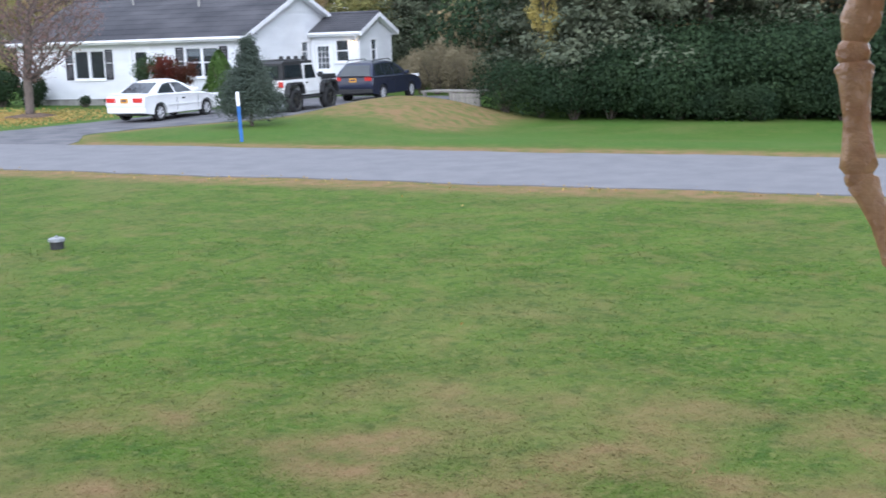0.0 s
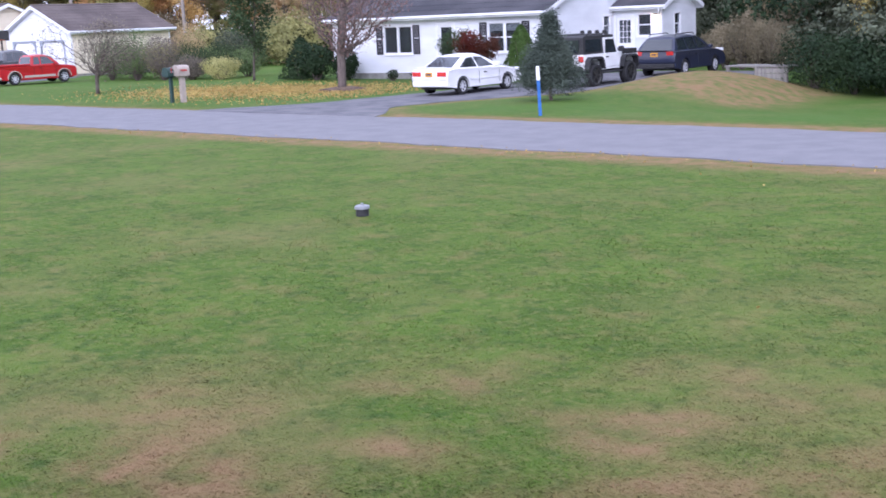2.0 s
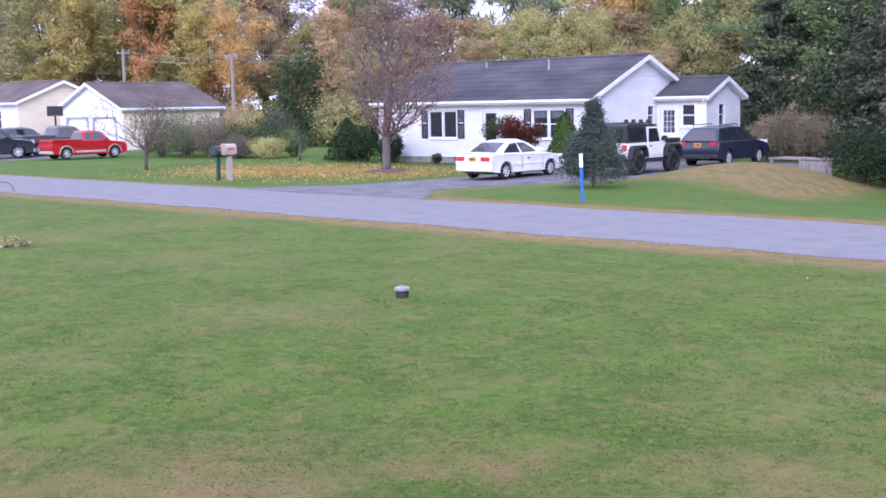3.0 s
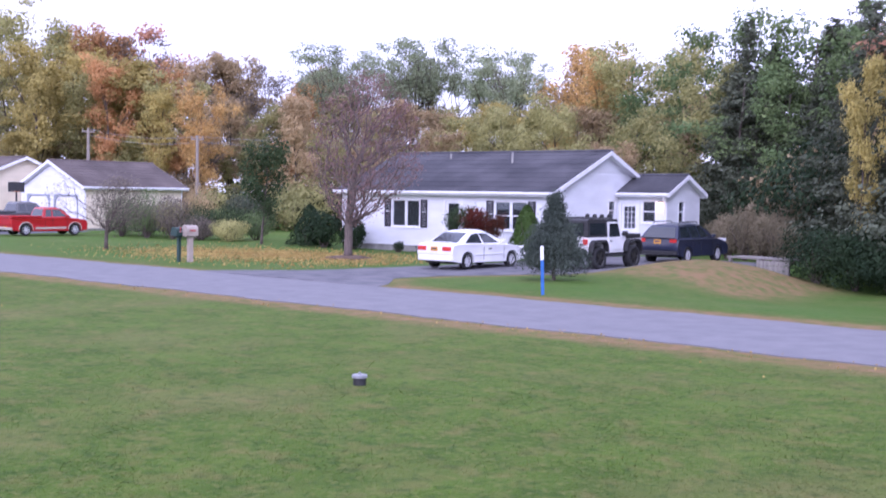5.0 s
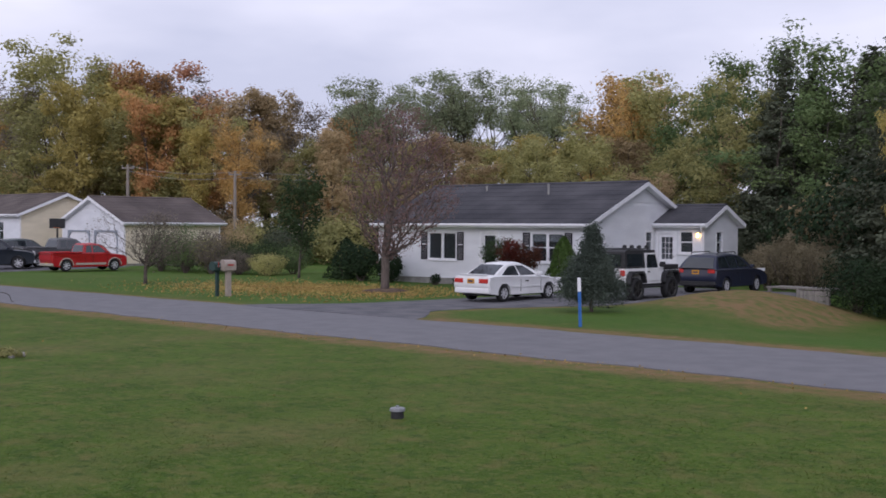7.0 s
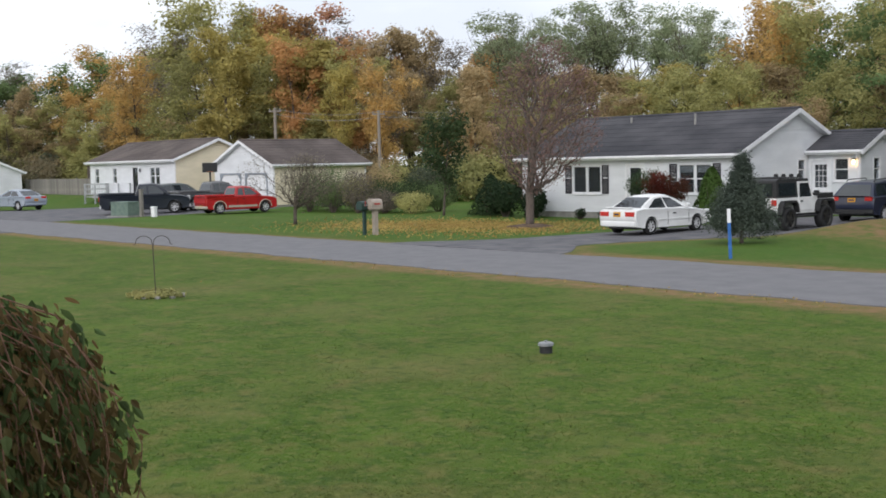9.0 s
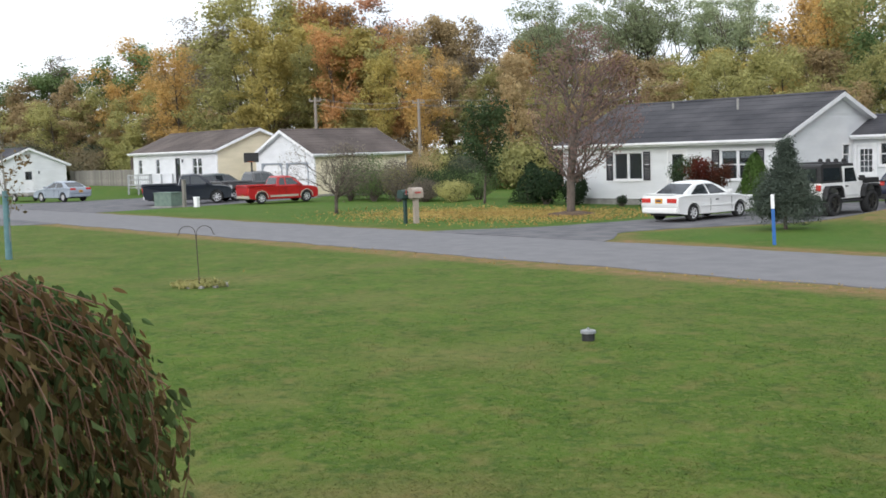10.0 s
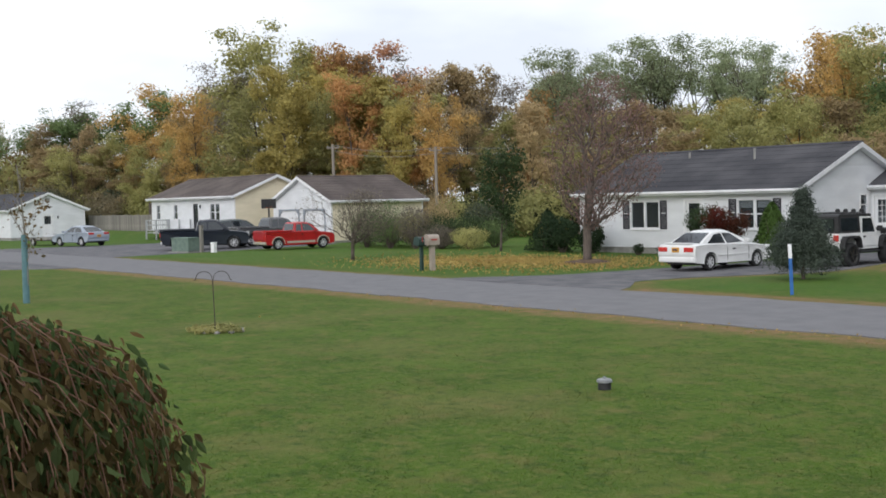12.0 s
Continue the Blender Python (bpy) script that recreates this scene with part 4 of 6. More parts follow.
# white two-door coupe
coupe = road_car("coupe_car", pose(-28.42, 33.75, 0.03, 0, 0, 91), "white two-door coupe with silver wheels on the driveway", "car", WHITE_P, 4.45, 1.7, 2.62, 0.9, 0.3,
                 low=[(-2.16, 0.5), (-2.2, 0.62), (-2.17, 0.88), (-2.08, 0.93), (-1.5, 0.96), (0.9, 0.9), (1.5, 0.84), (1.95, 0.74), (2.15, 0.62), (2.2, 0.45)],
                 cabin=[(-1.72, 0.9), (-0.95, 1.31), (-0.45, 1.37), (0.05, 1.34), (0.98, 0.87)], widths=(0.76, 0.56),
                 glass_side=[[(-1.38, 0.93), (-0.86, 1.25), (-0.5, 1.29), (-0.38, 0.92)], [(-0.3, 0.92), (-0.42, 1.29), (0.0, 1.27), (0.62, 0.93)]],
                 tail=(0.67, 0.83, 0.4, TAIL), plate=0.74, seams=(-0.38, 0.82))
part("spoiler", box(bmesh.new(), -2.14, -0.62, 0.955, -1.98, 0.62, 0.99, bevel=0.015), WHITE_P, coupe)
part("side_moulding", box(bmesh.new(), -0.92, -0.862, 0.5, 0.92, 0.862, 0.54), WHITE_P, coupe)

# dark navy estate with roof rails
suv = road_car("estate_car", pose(-25.55, 44.2, 0.03, 0, 0, 93), "dark navy estate car with roof rails parked by the annex", "car", NAVY_P, 4.82, 1.84, 2.745, 1.0, 0.345,
               low=[(-2.28, 0.5), (-2.36, 0.65), (-2.3, 1.02), (-2.15, 1.06), (0.75, 1.04), (1.35, 1.02), (2.0, 0.92), (2.3, 0.75), (2.36, 0.5)],
               cabin=[(-2.22, 1.0), (-1.8, 1.5), (-1.5, 1.58), (0.05, 1.6), (1.1, 1.01)], widths=(0.86, 0.6),
               glass_side=[[(-1.95, 1.06), (-1.72, 1.48), (-1.12, 1.53), (-1.05, 1.06)], [(-0.98, 1.06), (-1.05, 1.53), (-0.3, 1.54), (-0.25, 1.06)], [(-0.17, 1.06), (-0.22, 1.54), (0.06, 1.53), (0.78, 1.07)]],
               tail=(0.87, 1.03, 0.3, TAIL), plate=0.9, belt=BLACK, seams=(-1.0, -0.2, 0.85), wheel_w=0.23)
for s in (-1, 1):
    part("roof_rail", tube(bmesh.new(), [(-1.65, s * 0.58, 1.6), (-1.55, s * 0.58, 1.69), (-0.1, s * 0.58, 1.71), (0.0, s * 0.58, 1.63)], 0.022), BLACK, suv)
part("bumper_light_strip", boxed(-2.4, -0.55, 0.36, -2.36, 0.55, 0.42), BLACK, suv)

# pickups and far cars
def pickup(m, colour, label, trim=None, r=0.39, cab_back=-0.55):
    t = road_car("pickup_truck", m, label, "pickup truck", colour, 5.5, 1.9, 3.5, 1.1, r,
                 low=[(-2.72, 0.62), (-2.78, 0.7), (-2.76, 1.18), (-2.6, 1.2), (1.0, 1.2), (1.55, 1.17), (2.3, 1.1), (2.68, 0.95), (2.72, 0.6)],
                 cabin=[(cab_back, 1.15), (cab_back + 0.18, 1.76), (cab_back + 0.4, 1.82), (0.75, 1.8), (1.5, 1.16)], widths=(0.88, 0.68),
                 glass_side=[[(cab_back + 0.2, 1.24), (cab_back + 0.3, 1.7), (0.1, 1.72), (0.1, 1.24)], [(0.2, 1.24), (0.2, 1.72), (0.68, 1.7), (1.18, 1.24)]],
                 tail=(0.8, 1.12, 0.16, TAIL), plate=0.62, belt=trim or RIM, seams=(cab_back + 0.15, 0.15, 1.2), wheel_w=0.26)
    # open load bed
    bm = bmesh.new()
    box(bm, -2.6, -0.78, 1.19, cab_back - 0.12, 0.78, 1.212)
    part("bed_liner", bm, BLACK, t)
    for s in (-1, 1):
        part("bed_rail", boxed(-2.7, s * 0.86 - 0.07, 1.2, cab_back - 0.05, s * 0.86 + 0.07, 1.3, bevel=0.02), colour, t)
        if trim:
            for x in (-1.75, 1.75):
                bm = bmesh.new()
                pts = [(x + math.cos(a) * (r + 0.1), s * 0.955, r + math.sin(a) * (r + 0.1)) for a in [math.pi * k / 8 for k in range(9)]]
                tube(bm, pts, 0.035, 6)
                part("wheel_arch_trim", bm, trim, t)
            part("sill_trim", boxed(-1.1, s * 0.955 - 0.012, 0.42, 1.1, s * 0.955 + 0.012, 0.56), trim, t)
    part("tailgate", boxed(-2.8, -0.8, 0.75, -2.7, 0.8, 1.3, bevel=0.02), colour, t)
    return t


pickup(pose(-63.05, 36.05, 0.03, 0, 0, 88) @ Matrix.Scale(0.87, 4), RED_P, "red crew-cab pickup truck with sand-coloured arch trim", BEIGE_P)
pickup(pose(-68.9, 32.9, 0.03, 0, 0, 66), DARK_P, "dark blue-black pickup truck with an open bed")
pickup(pose(-69.6, 38.0, 0.03, 0, 0, 89), GREY_P, "dark grey pickup truck parked before the garage", r=0.42)
SALOON = dict(low=[(-2.25, 0.5), (-2.32, 0.65), (-2.28, 1.0), (-2.1, 1.04), (-1.5, 1.05), (0.9, 0.98), (1.5, 0.93), (2.1, 0.82), (2.32, 0.65), (2.36, 0.45)],
              cabin=[(-1.85, 1.0), (-1.1, 1.4), (-0.6, 1.47), (0.1, 1.45), (1.1, 0.96)], widths=(0.82, 0.6),
              glass_side=[[(-1.4, 1.03), (-0.95, 1.36), (-0.45, 1.4), (-0.4, 1.02)], [(-0.3, 1.02), (-0.35, 1.4), (0.05, 1.38), (0.75, 1.02)]])
road_car("saloon_car", pose(-86.1, 31.1, 0.03, 0, 0, 194), "silver-blue saloon car parked on the grass edge", "car", SILVER_P, 4.8, 1.84, 2.75, 1, 0.34, tail=(0.85, 1.0, 0.42, TAIL), plate=0.75, seams=(-0.9, -0.3, 0.8), **SALOON)
road_car("estate_car", pose(-74.6, 38.2, 0.05, 0, 0, 92), "dark grey-green estate car behind the pickups", "car", TEAL_P, 4.8, 1.85, 2.75, 1, 0.35,
         low=[(-2.28, 0.5), (-2.36, 0.65), (-2.3, 1.05), (-2.15, 1.1), (0.75, 1.06), (1.35, 1.04), (2.0, 0.95), (2.3, 0.75), (2.36, 0.5)],
         cabin=[(-2.2, 1.02), (-1.75, 1.6), (-1.4, 1.68), (0.1, 1.68), (1.05, 1.04)], widths=(0.84, 0.64),
         glass_side=[[(-1.85, 1.1), (-1.6, 1.54), (-1.1, 1.6), (-1.02, 1.1)], [(-0.95, 1.1), (-1.0, 1.6), (-0.3, 1.61), (-0.25, 1.1)], [(-0.17, 1.1), (-0.22, 1.61), (0.06, 1.6), (0.78, 1.1)]], plate=0.9)

# white two-door off-roader with a black hard top
def off_roader(m):
    j = thing("off_road_car", m, "white two-door off-road car with black hard top and big tyres", "car")
    hw = 0.8
    bm = bmesh.new()
    tub = [(-1.72, 0.62), (-1.78, 0.7), (-1.78, 1.2), (0.78, 1.2), (0.8, 1.24), (1.9, 1.16), (2.0, 1.1), (2.02, 0.68), (1.75, 0.64), (1.72, 0.86), (1.55, 1.0), (0.85, 1.0), (0.7, 0.62), (-0.68, 0.62), (-0.82, 1.0), (-1.5, 1.0), (-1.66, 0.8)]
    loft(bm, [[(x, -hw + 0.02, z) for x, z in tub], [(x, -hw, z) for x, z in tub], [(x, hw, z) for x, z in tub], [(x, hw - 0.02, z) for x, z in tub]][1:3])
    part("body", bm, WHITE_P, j)
    part("bonnet", box(bmesh.new(), 0.82, -0.806, 1.1, 1.95, 0.806, 1.3, bevel=0.03), BLACK, j, "matt black bonnet")
    part("chassis", boxed(-1.6, -0.6, 0.45, 1.85, 0.6, 0.7), BLACK, j)
    # hard top
    top = [(-1.78, 1.2), (-1.72, 1.8), (-1.6, 1.86), (0.3, 1.86), (0.36, 1.82), (0.3, 1.77), (-0.42, 1.77), (-0.42, 1.2)]
    bm = bmesh.new()
    loft(bm, [[(x, -hw + 0.02 + 0.1 * max(0, z - 1.2), z) for x, z in top], [(x, hw - 0.02 - 0.1 * max(0, z - 1.2), z) for x, z in top]])
    part("hard_top", bm, BLACK, j, "black hard top")
    for s in (-1, 1):
        y = lambda z: s * (hw - 0.02 - 0.1 * max(0, z - 1.2) + 0.008)
        bm = bmesh.new()
        q = [(-1.62, 1.28), (-1.58, 1.72), (-0.55, 1.72), (-0.55, 1.28)]
        bm.faces.new([bm.verts.new((x, y(z), z)) for x, z in q])
        q2 = bmesh.ops.extrude_face_region(bm, geom=bm.faces[:])
        bmesh.ops.translate(bm, vec=(0, -s * 0.02, 0), verts=[v for v in q2["geom"] if isinstance(v, bmesh.types.BMVert)])
        part("side_window", bm, CARGLASS, j)
        # door with its frame round the glass
        d = new("door")
        d.parent = j
        bm = bmesh.new()
        yy0, yy1 = sorted((s * (hw - 0.01), s * (hw + 0.03)))
        box(bm, -0.4, yy0, 0.72, 0.56, yy1, 1.2, bevel=0.012)
        for a in ((-0.4, 1.2, -0.33, 1.76), (-0.33, 1.7, 0.32, 1.76)):
            yb0, yb1 = sorted((s * (hw - 0.09), s * (hw - 0.01)))
            box(bm, a[0], yb0, a[1], a[2], yb1, a[3])
        tube(bm, [(0.56, s * (hw - 0.03), 1.2), (0.32, s * (hw - 0.06), 1.74)], 0.035, 6)
        part("door_skin", bm, WHITE_P, d)
        bm = bmesh.new()
        g0, g1 = sorted((s * (hw - 0.06), s * (hw - 0.04)))
        prism(bm, [(-0.33, 1.2), (-0.33, 1.7), (0.3, 1.7), (0.53, 1.2)], g0, g1)
        part("door_glass", bm, CARGLASS, d)
        h0, h1 = sorted((s * (hw + 0.03), s * (hw + 0.06)))
        part("door_handle", boxed(-0.34, h0, 1.04, -0.2, h1, 1.08), BLACK, d)
        m0, m1 = sorted((s * (hw + 0.04), s * (hw + 0.24)))
        part("mirror", boxed(0.5, m0, 1.22, 0.6, m1, 1.42, bevel=0.03), BLACK, j)
        for x in (-1.2, 1.22):
            fl = [(x - 0.58, 0.66), (x - 0.5, 0.98), (x - 0.36, 1.1), (x + 0.36, 1.1), (x + 0.5, 0.98), (x + 0.58, 0.66), (x + 0.5, 0.66), (x + 0.42, 0.92), (x + 0.3, 1.02), (x - 0.3, 1.02), (x - 0.42, 0.92), (x - 0.5, 0.66)]
            f0, f1 = sorted((s * (hw - 0.02), s * (hw + 0.2)))
            part("fender_flare", prism(bmesh.new(), fl, f0, f1), BLACK, j)
            wheel(j, x, s * (hw + 0.03), 0.43, 0.3, RIM_DARK, s, spokes=5)
        part("tail_lamp", box(bmesh.new(), -1.84, min(s * 0.6, s * 0.78), 0.94, -1.76, max(s * 0.6, s * 0.78), 1.14, bevel=0.01), TAIL, j)
        part("side_step", tube(bmesh.new(), [(-0.62, s * 0.86, 0.52), (0.66, s * 0.86, 0.52)], 0.045, 8), BLACK, j)
    part("rear_window", boxed(-1.79, -0.58, 1.28, -1.745, 0.58, 1.72), CARGLASS, j)
    part("rear_bumper", box(bmesh.new(), -1.98, -0.75, 0.56, -1.76, 0.75, 0.78, bevel=0.03), BLACK, j)
    part("front_bumper", box(bmesh.new(), 2.0, -0.75, 0.56, 2.2, 0.75, 0.78, bevel=0.03), BLACK, j)
    sp = wheel(j, 0, 0, 0.41, 0.28, RIM_DARK, -1, spokes=5)
    sp.name = "spare_wheel"
    sp.matrix_local = Matrix.Translation((-1.95, 0.05, 1.12)) @ Matrix.Rotation(math.pi / 2, 4, 'Z') @ Matrix.Rotation(math.pi, 4, 'Z')
    part("windscreen", prism(bmesh.new(), [(0.6, 1.22), (0.66, 1.22), (0.4, 1.8), (0.34, 1.8)], -0.68, 0.68), CARGLASS, j)
    # roof rack with four lamps
    for x in (-1.3, -0.7, -0.1):
        part("rack_bar", tube(bmesh.new(), [(x, -0.6, 1.9), (x, 0.6, 1.9)], 0.025, 6), BLACK, j)
    for s in (-1, 1):
        part("rack_side", tube(bmesh.new(), [(-1.45, s * 0.6, 1.9), (0.15, s * 0.6, 1.9)], 0.025, 6), BLACK, j)
        part("rack_foot", boxed(-1.3, s * 0.6 - 0.02, 1.84, -1.24, s * 0.6 + 0.02, 1.9), BLACK, j)
    for y in (-0.48, -0.16, 0.16, 0.48):
        lamp = part("roof_lamp", tube(bmesh.new(), [(0.06, y, 1.96), (0.1, y, 1.96), (0.18, y, 1.96)], [0.055, 0.075, 0.075], 12), BLACK, j)
    return j


off_roader(pose(-25.3, 37.25, 0.03, 0, 0, 92))


# ---------------------------------------------------------------- trees and shrubs
def leaf_mesh(name, centres, normals, sizes, rng, sides=4):
    """Many small leaf clumps in one mesh, each a bent pair of triangles."""
    n = len(centres)
    c = np.asarray(centres)
    k = rng.normal(size=(n, 3))
    k /= np.linalg.norm(k, axis=1, keepdims=True)
    if normals is not None:
        k = np.asarray(normals) + 0.55 * k
        k /= np.linalg.norm(k, axis=1, keepdims=True)
    d = np.cross(k, rng.normal(size=(n, 3)))
    d /= np.linalg.norm(d, axis=1, keepdims=True)
    e = np.cross(k, d)
    s = np.asarray(sizes)[:, None]
    v = np.empty((n, sides, 3))
    v[:, 0] = c - d * s * 0.5
    v[:, 1] = c + e * s * (0.3 if sides == 4 else 0.55) + k * s * 0.1
    v[:, 2] = c + d * s * 0.5
    if sides == 4:
        v[:, 3] = c - e * s * 0.3 + k * s * 0.1
    me = bpy.data.meshes.new(name)
    me.vertices.add(n * sides)
    me.vertices.foreach_set("co", v.ravel())
    me.loops.add(n * sides)
    me.loops.foreach_set("vertex_index", np.arange(n * sides))
    me.polygons.add(n)
    me.polygons.foreach_set("loop_start", np.arange(0, n * sides, sides))
    me.polygons.foreach_set("loop_total", np.full(n, sides))
    me.update()
    me.validate()
    return me


def limb_path(rng, start, way, length, bend=0.15, up=0.1, n=5):
    p, d, out = Vector(start), Vector(way).normalized(), [Vector(start)]
    for i in range(n):
        d = (d + Vector(rng.normal(size=3) * bend) + Vector((0, 0, up))).normalized()
        p = p + d * (length / n)
        out.append(p.copy())
    return out


def tree(name, m, label, height, spread, leaf, seed, leaves=2600, leaf_size=0.35, bare=0.25, trunk_r=0.2, bark=None, form="round", twigs=0, base_up=0.28, lean=0.0, limbs=None, clumps=0):
    """A broadleaf or conifer: tapered trunk, limbs, and a crown of many small leaf clumps with gaps."""
    rng = np.random.default_rng(seed)
    t = thing(name, m, label, "tree")
    wood = bmesh.new()
    top = height * (0.92 if form != "tall" else 0.95)
    trunk = limb_path(rng, (0, 0, -0.25), (lean, 0, 1), top, bend=0.045, up=0.08, n=9)
    tube(wood, trunk, [trunk_r * (1 - 0.88 * i / 9) * (1.35 if i == 0 else 1) for i in range(10)], 8)
    tips = []
    if form in ("pine", "spruce"):
        whorls = int(height / (0.42 if form == "pine" else 0.13))
        for w in range(whorls):
            u = base_up + (1 - base_up) * w / whorls
            z = u * height
            full = spread * ((1 - u) / (1 - base_up)) ** (0.75 if form == "pine" else 1.0)
            for k in range(5 if form == "pine" else 7):
                r = full * (0.45 + 0.65 * rng.random()) if form == "pine" else full * (0.85 + 0.25 * rng.random())
                a = rng.random() * 6.283
                o = Vector((trunk[0].x + lean * z, 0, z + 0.3 * rng.random()))
                b = limb_path(rng, o, (math.cos(a), math.sin(a), 0.12), max(r, 0.2), bend=0.16 if form == "pine" else 0.06, up=0.07 if form == "pine" else 0.06, n=3)
                tube(wood, b, [0.03 * height / 10, 0.02 * height / 10, 0.012 * height / 10, 0.004], 4, cap=False)
                for q in (0.35, 0.6, 0.8, 1.0):
                    i = min(2, int(q * 3))
                    tips.append((b[i].lerp(b[i + 1], q * 3 - i if q < 1 else 1.0), (0.15 + 0.22 * r) if form == "pine" else 0.2 * r + 0.12, 1.0))
    else:
        nl = limbs or (11 if form == "round" else 9)
        for k in range(nl):
            u = base_up + (0.88 - base_up) * (k + rng.random() * 0.6) / nl
            i = min(8, int(u * 9))
            o = trunk[i].lerp(trunk[i + 1], u * 9 - i)
            a = k * 2.4 + rng.random() * 0.8
            out = {"round": 0.9, "tall": 0.5, "vase": 0.46}[form]
            L = spread * (1.05 - 0.55 * abs(u - 0.45)) * (0.8 + 0.4 * rng.random()) / (1 if form != "vase" else 0.62)
            limb = limb_path(rng, o, (math.cos(a) * out, math.sin(a) * out, 0.75), L, bend=0.12, up=0.06, n=5)
            r0 = trunk_r * 0.42 * (1 - u * 0.6)
            tube(wood, limb, [r0 * (1 - 0.16 * q) for q in range(6)], 5, cap=False)
            for q in range(2, 6):
                tips.append((limb[q], spread * 0.3, 1.0))
                for z in range(2 + (twigs > 0)):
                    d = Vector(rng.normal(size=3)) * 0.6 + (limb[q] - limb[q - 1]).normalized() + Vector((0, 0, 0.35))
                    sub = limb_path(rng, limb[q], d, L * 0.42, bend=0.16, up=0.07, n=3)
                    tube(wood, sub, [r0 * 0.4, r0 * 0.3, r0 * 0.18, r0 * 0.06], 4, cap=False)
                    tips.append((sub[2], spread * 0.22, 1.0))
                    tips.append((sub[3], spread * 0.22, 1.0))
                    for y in range(twigs):
                        s0 = sub[1].lerp(sub[3], rng.random())
                        dd = Vector(rng.normal(size=3)) * 0.55 + (sub[3] - sub[0]).normalized() * 0.9 + Vector((0, 0, 0.4))
                        tw = limb_path(rng, s0, dd, L * 0.3, bend=0.14, up=0.05, n=2)
                        tube(wood, tw, [r0 * 0.14 + 0.003, r0 * 0.1 + 0.002, 0.002], 3, cap=False)
                        tips.append((tw[2], spread * 0.12, 1.0))
        for q in (7, 8, 9):
            tips.append((trunk[q], spread * 0.28, 1.0))
    part("trunk", wood, bark or BARK, t, smooth=True)
    if leaves:
        keep = [p for p in tips if rng.random() > bare] or tips
        if clumps and len(keep) > clumps:
            keep = [keep[i] for i in rng.permutation(len(keep))[:clumps]]
        grow = np.array([0.5 + 0.55 * rng.random() if clumps else 1.0 for p in keep])
        rads = np.array([p[1] for p in keep]) * grow
        idx = rng.choice(len(keep), leaves, p=rads ** 2 / (rads ** 2).sum())
        base = np.array([tuple(p[0]) for p in keep])[idx]
        rad = rads[idx][:, None]
        off = rng.normal(size=(leaves, 3))
        off /= np.linalg.norm(off, axis=1, keepdims=True)
        face = off + (0, 0, 0.35)
        off = off * ((0.3 + 0.7 * rng.random(leaves) ** 0.5) * (1 + 0.9 * rng.random(leaves) * (rng.random(leaves) > 0.6)))[:, None]
        off[:, 2] *= 0.42 if form == "pine" else 0.85 if form == "spruce" else 0.72
        pts = base + off * rad
        pts[:, 2] = np.maximum(pts[:, 2], 0.15)
        me = leaf_mesh("crown", pts, face if clumps or form == "pine" else None, leaf_size * (0.55 + 0.9 * rng.random(leaves)), rng, 3 if height > 9 else 4)
        me.materials.append(LEAF[leaf])
        ob = new("crown", me)
        ob.parent = t
    return t


def shrub(name, m, label, rx, ry, h, leaf, seed, leaves=2500, leaf_size=0.09, shape="dome", stems=9, category="shrub", sides=4):
    """A bush: several stems and a crown of small leaves over an uneven outline."""
    rng = np.random.default_rng(seed)
    t = thing(name, m, label, category)
    wood = bmesh.new()
    for k in range(stems):
        a = 6.283 * k / stems + rng.random()
        b = limb_path(rng, (0.06 * math.cos(a), 0.06 * math.sin(a), -0.1), (rx * 0.55 * math.cos(a), ry * 0.55 * math.sin(a), h), h * 0.8, bend=0.12, up=0.02, n=4)
        tube(wood, b, [0.03, 0.024, 0.018, 0.01, 0.004], 5, cap=False)
    part("brushwood", wood, BARK, t)
    lump = rng.normal(size=(14, 3))
    lump /= np.linalg.norm(lump, axis=1, keepdims=True)
    d = rng.normal(size=(leaves, 3))
    d /= np.linalg.norm(d, axis=1, keepdims=True)
    bumps = 0.68 + 0.4 * np.max(np.clip(d @ lump.T, 0, 1) ** 10, axis=1)
    r = bumps * (0.5 + 0.5 * rng.random(leaves) ** 0.35)
    z = d[:, 2] * 0.5 + 0.5
    if shape == "cone":
        u = rng.random(leaves) ** 1.6
        ang = rng.random(leaves) * 6.283
        rr = (1 - u) ** 0.6 * (0.45 + 0.55 * rng.random(leaves) ** 0.4) * (0.92 + 0.16 * np.sin(ang * 5 + u * 9))
        pts = np.stack([np.cos(ang) * rr * rx, np.sin(ang) * rr * ry, 0.04 * h + u * h * 0.96], 1)
    else:
        pts = np.stack([d[:, 0] * r * rx, d[:, 1] * r * ry, h * (0.52 + 0.5 * d[:, 2] * r)], 1) + rng.normal(size=(leaves, 3)) * 0.07 * min(rx, h)
        pts[:, 2] = np.maximum(pts[:, 2], 0.03)
    face = pts / (rx, ry, h) - (0, 0, 0.35)
    face = face / (np.linalg.norm(face, axis=1, keepdims=True) + 1e-6) + rng.normal(size=(leaves, 3)) * 0.3
    me = leaf_mesh("crown", pts, face, leaf_size * (0.6 + 0.8 * rng.random(leaves)), rng, sides)
    me.materials.append(LEAF[leaf])
    ob = new("crown", me)
    ob.parent = t
    return t


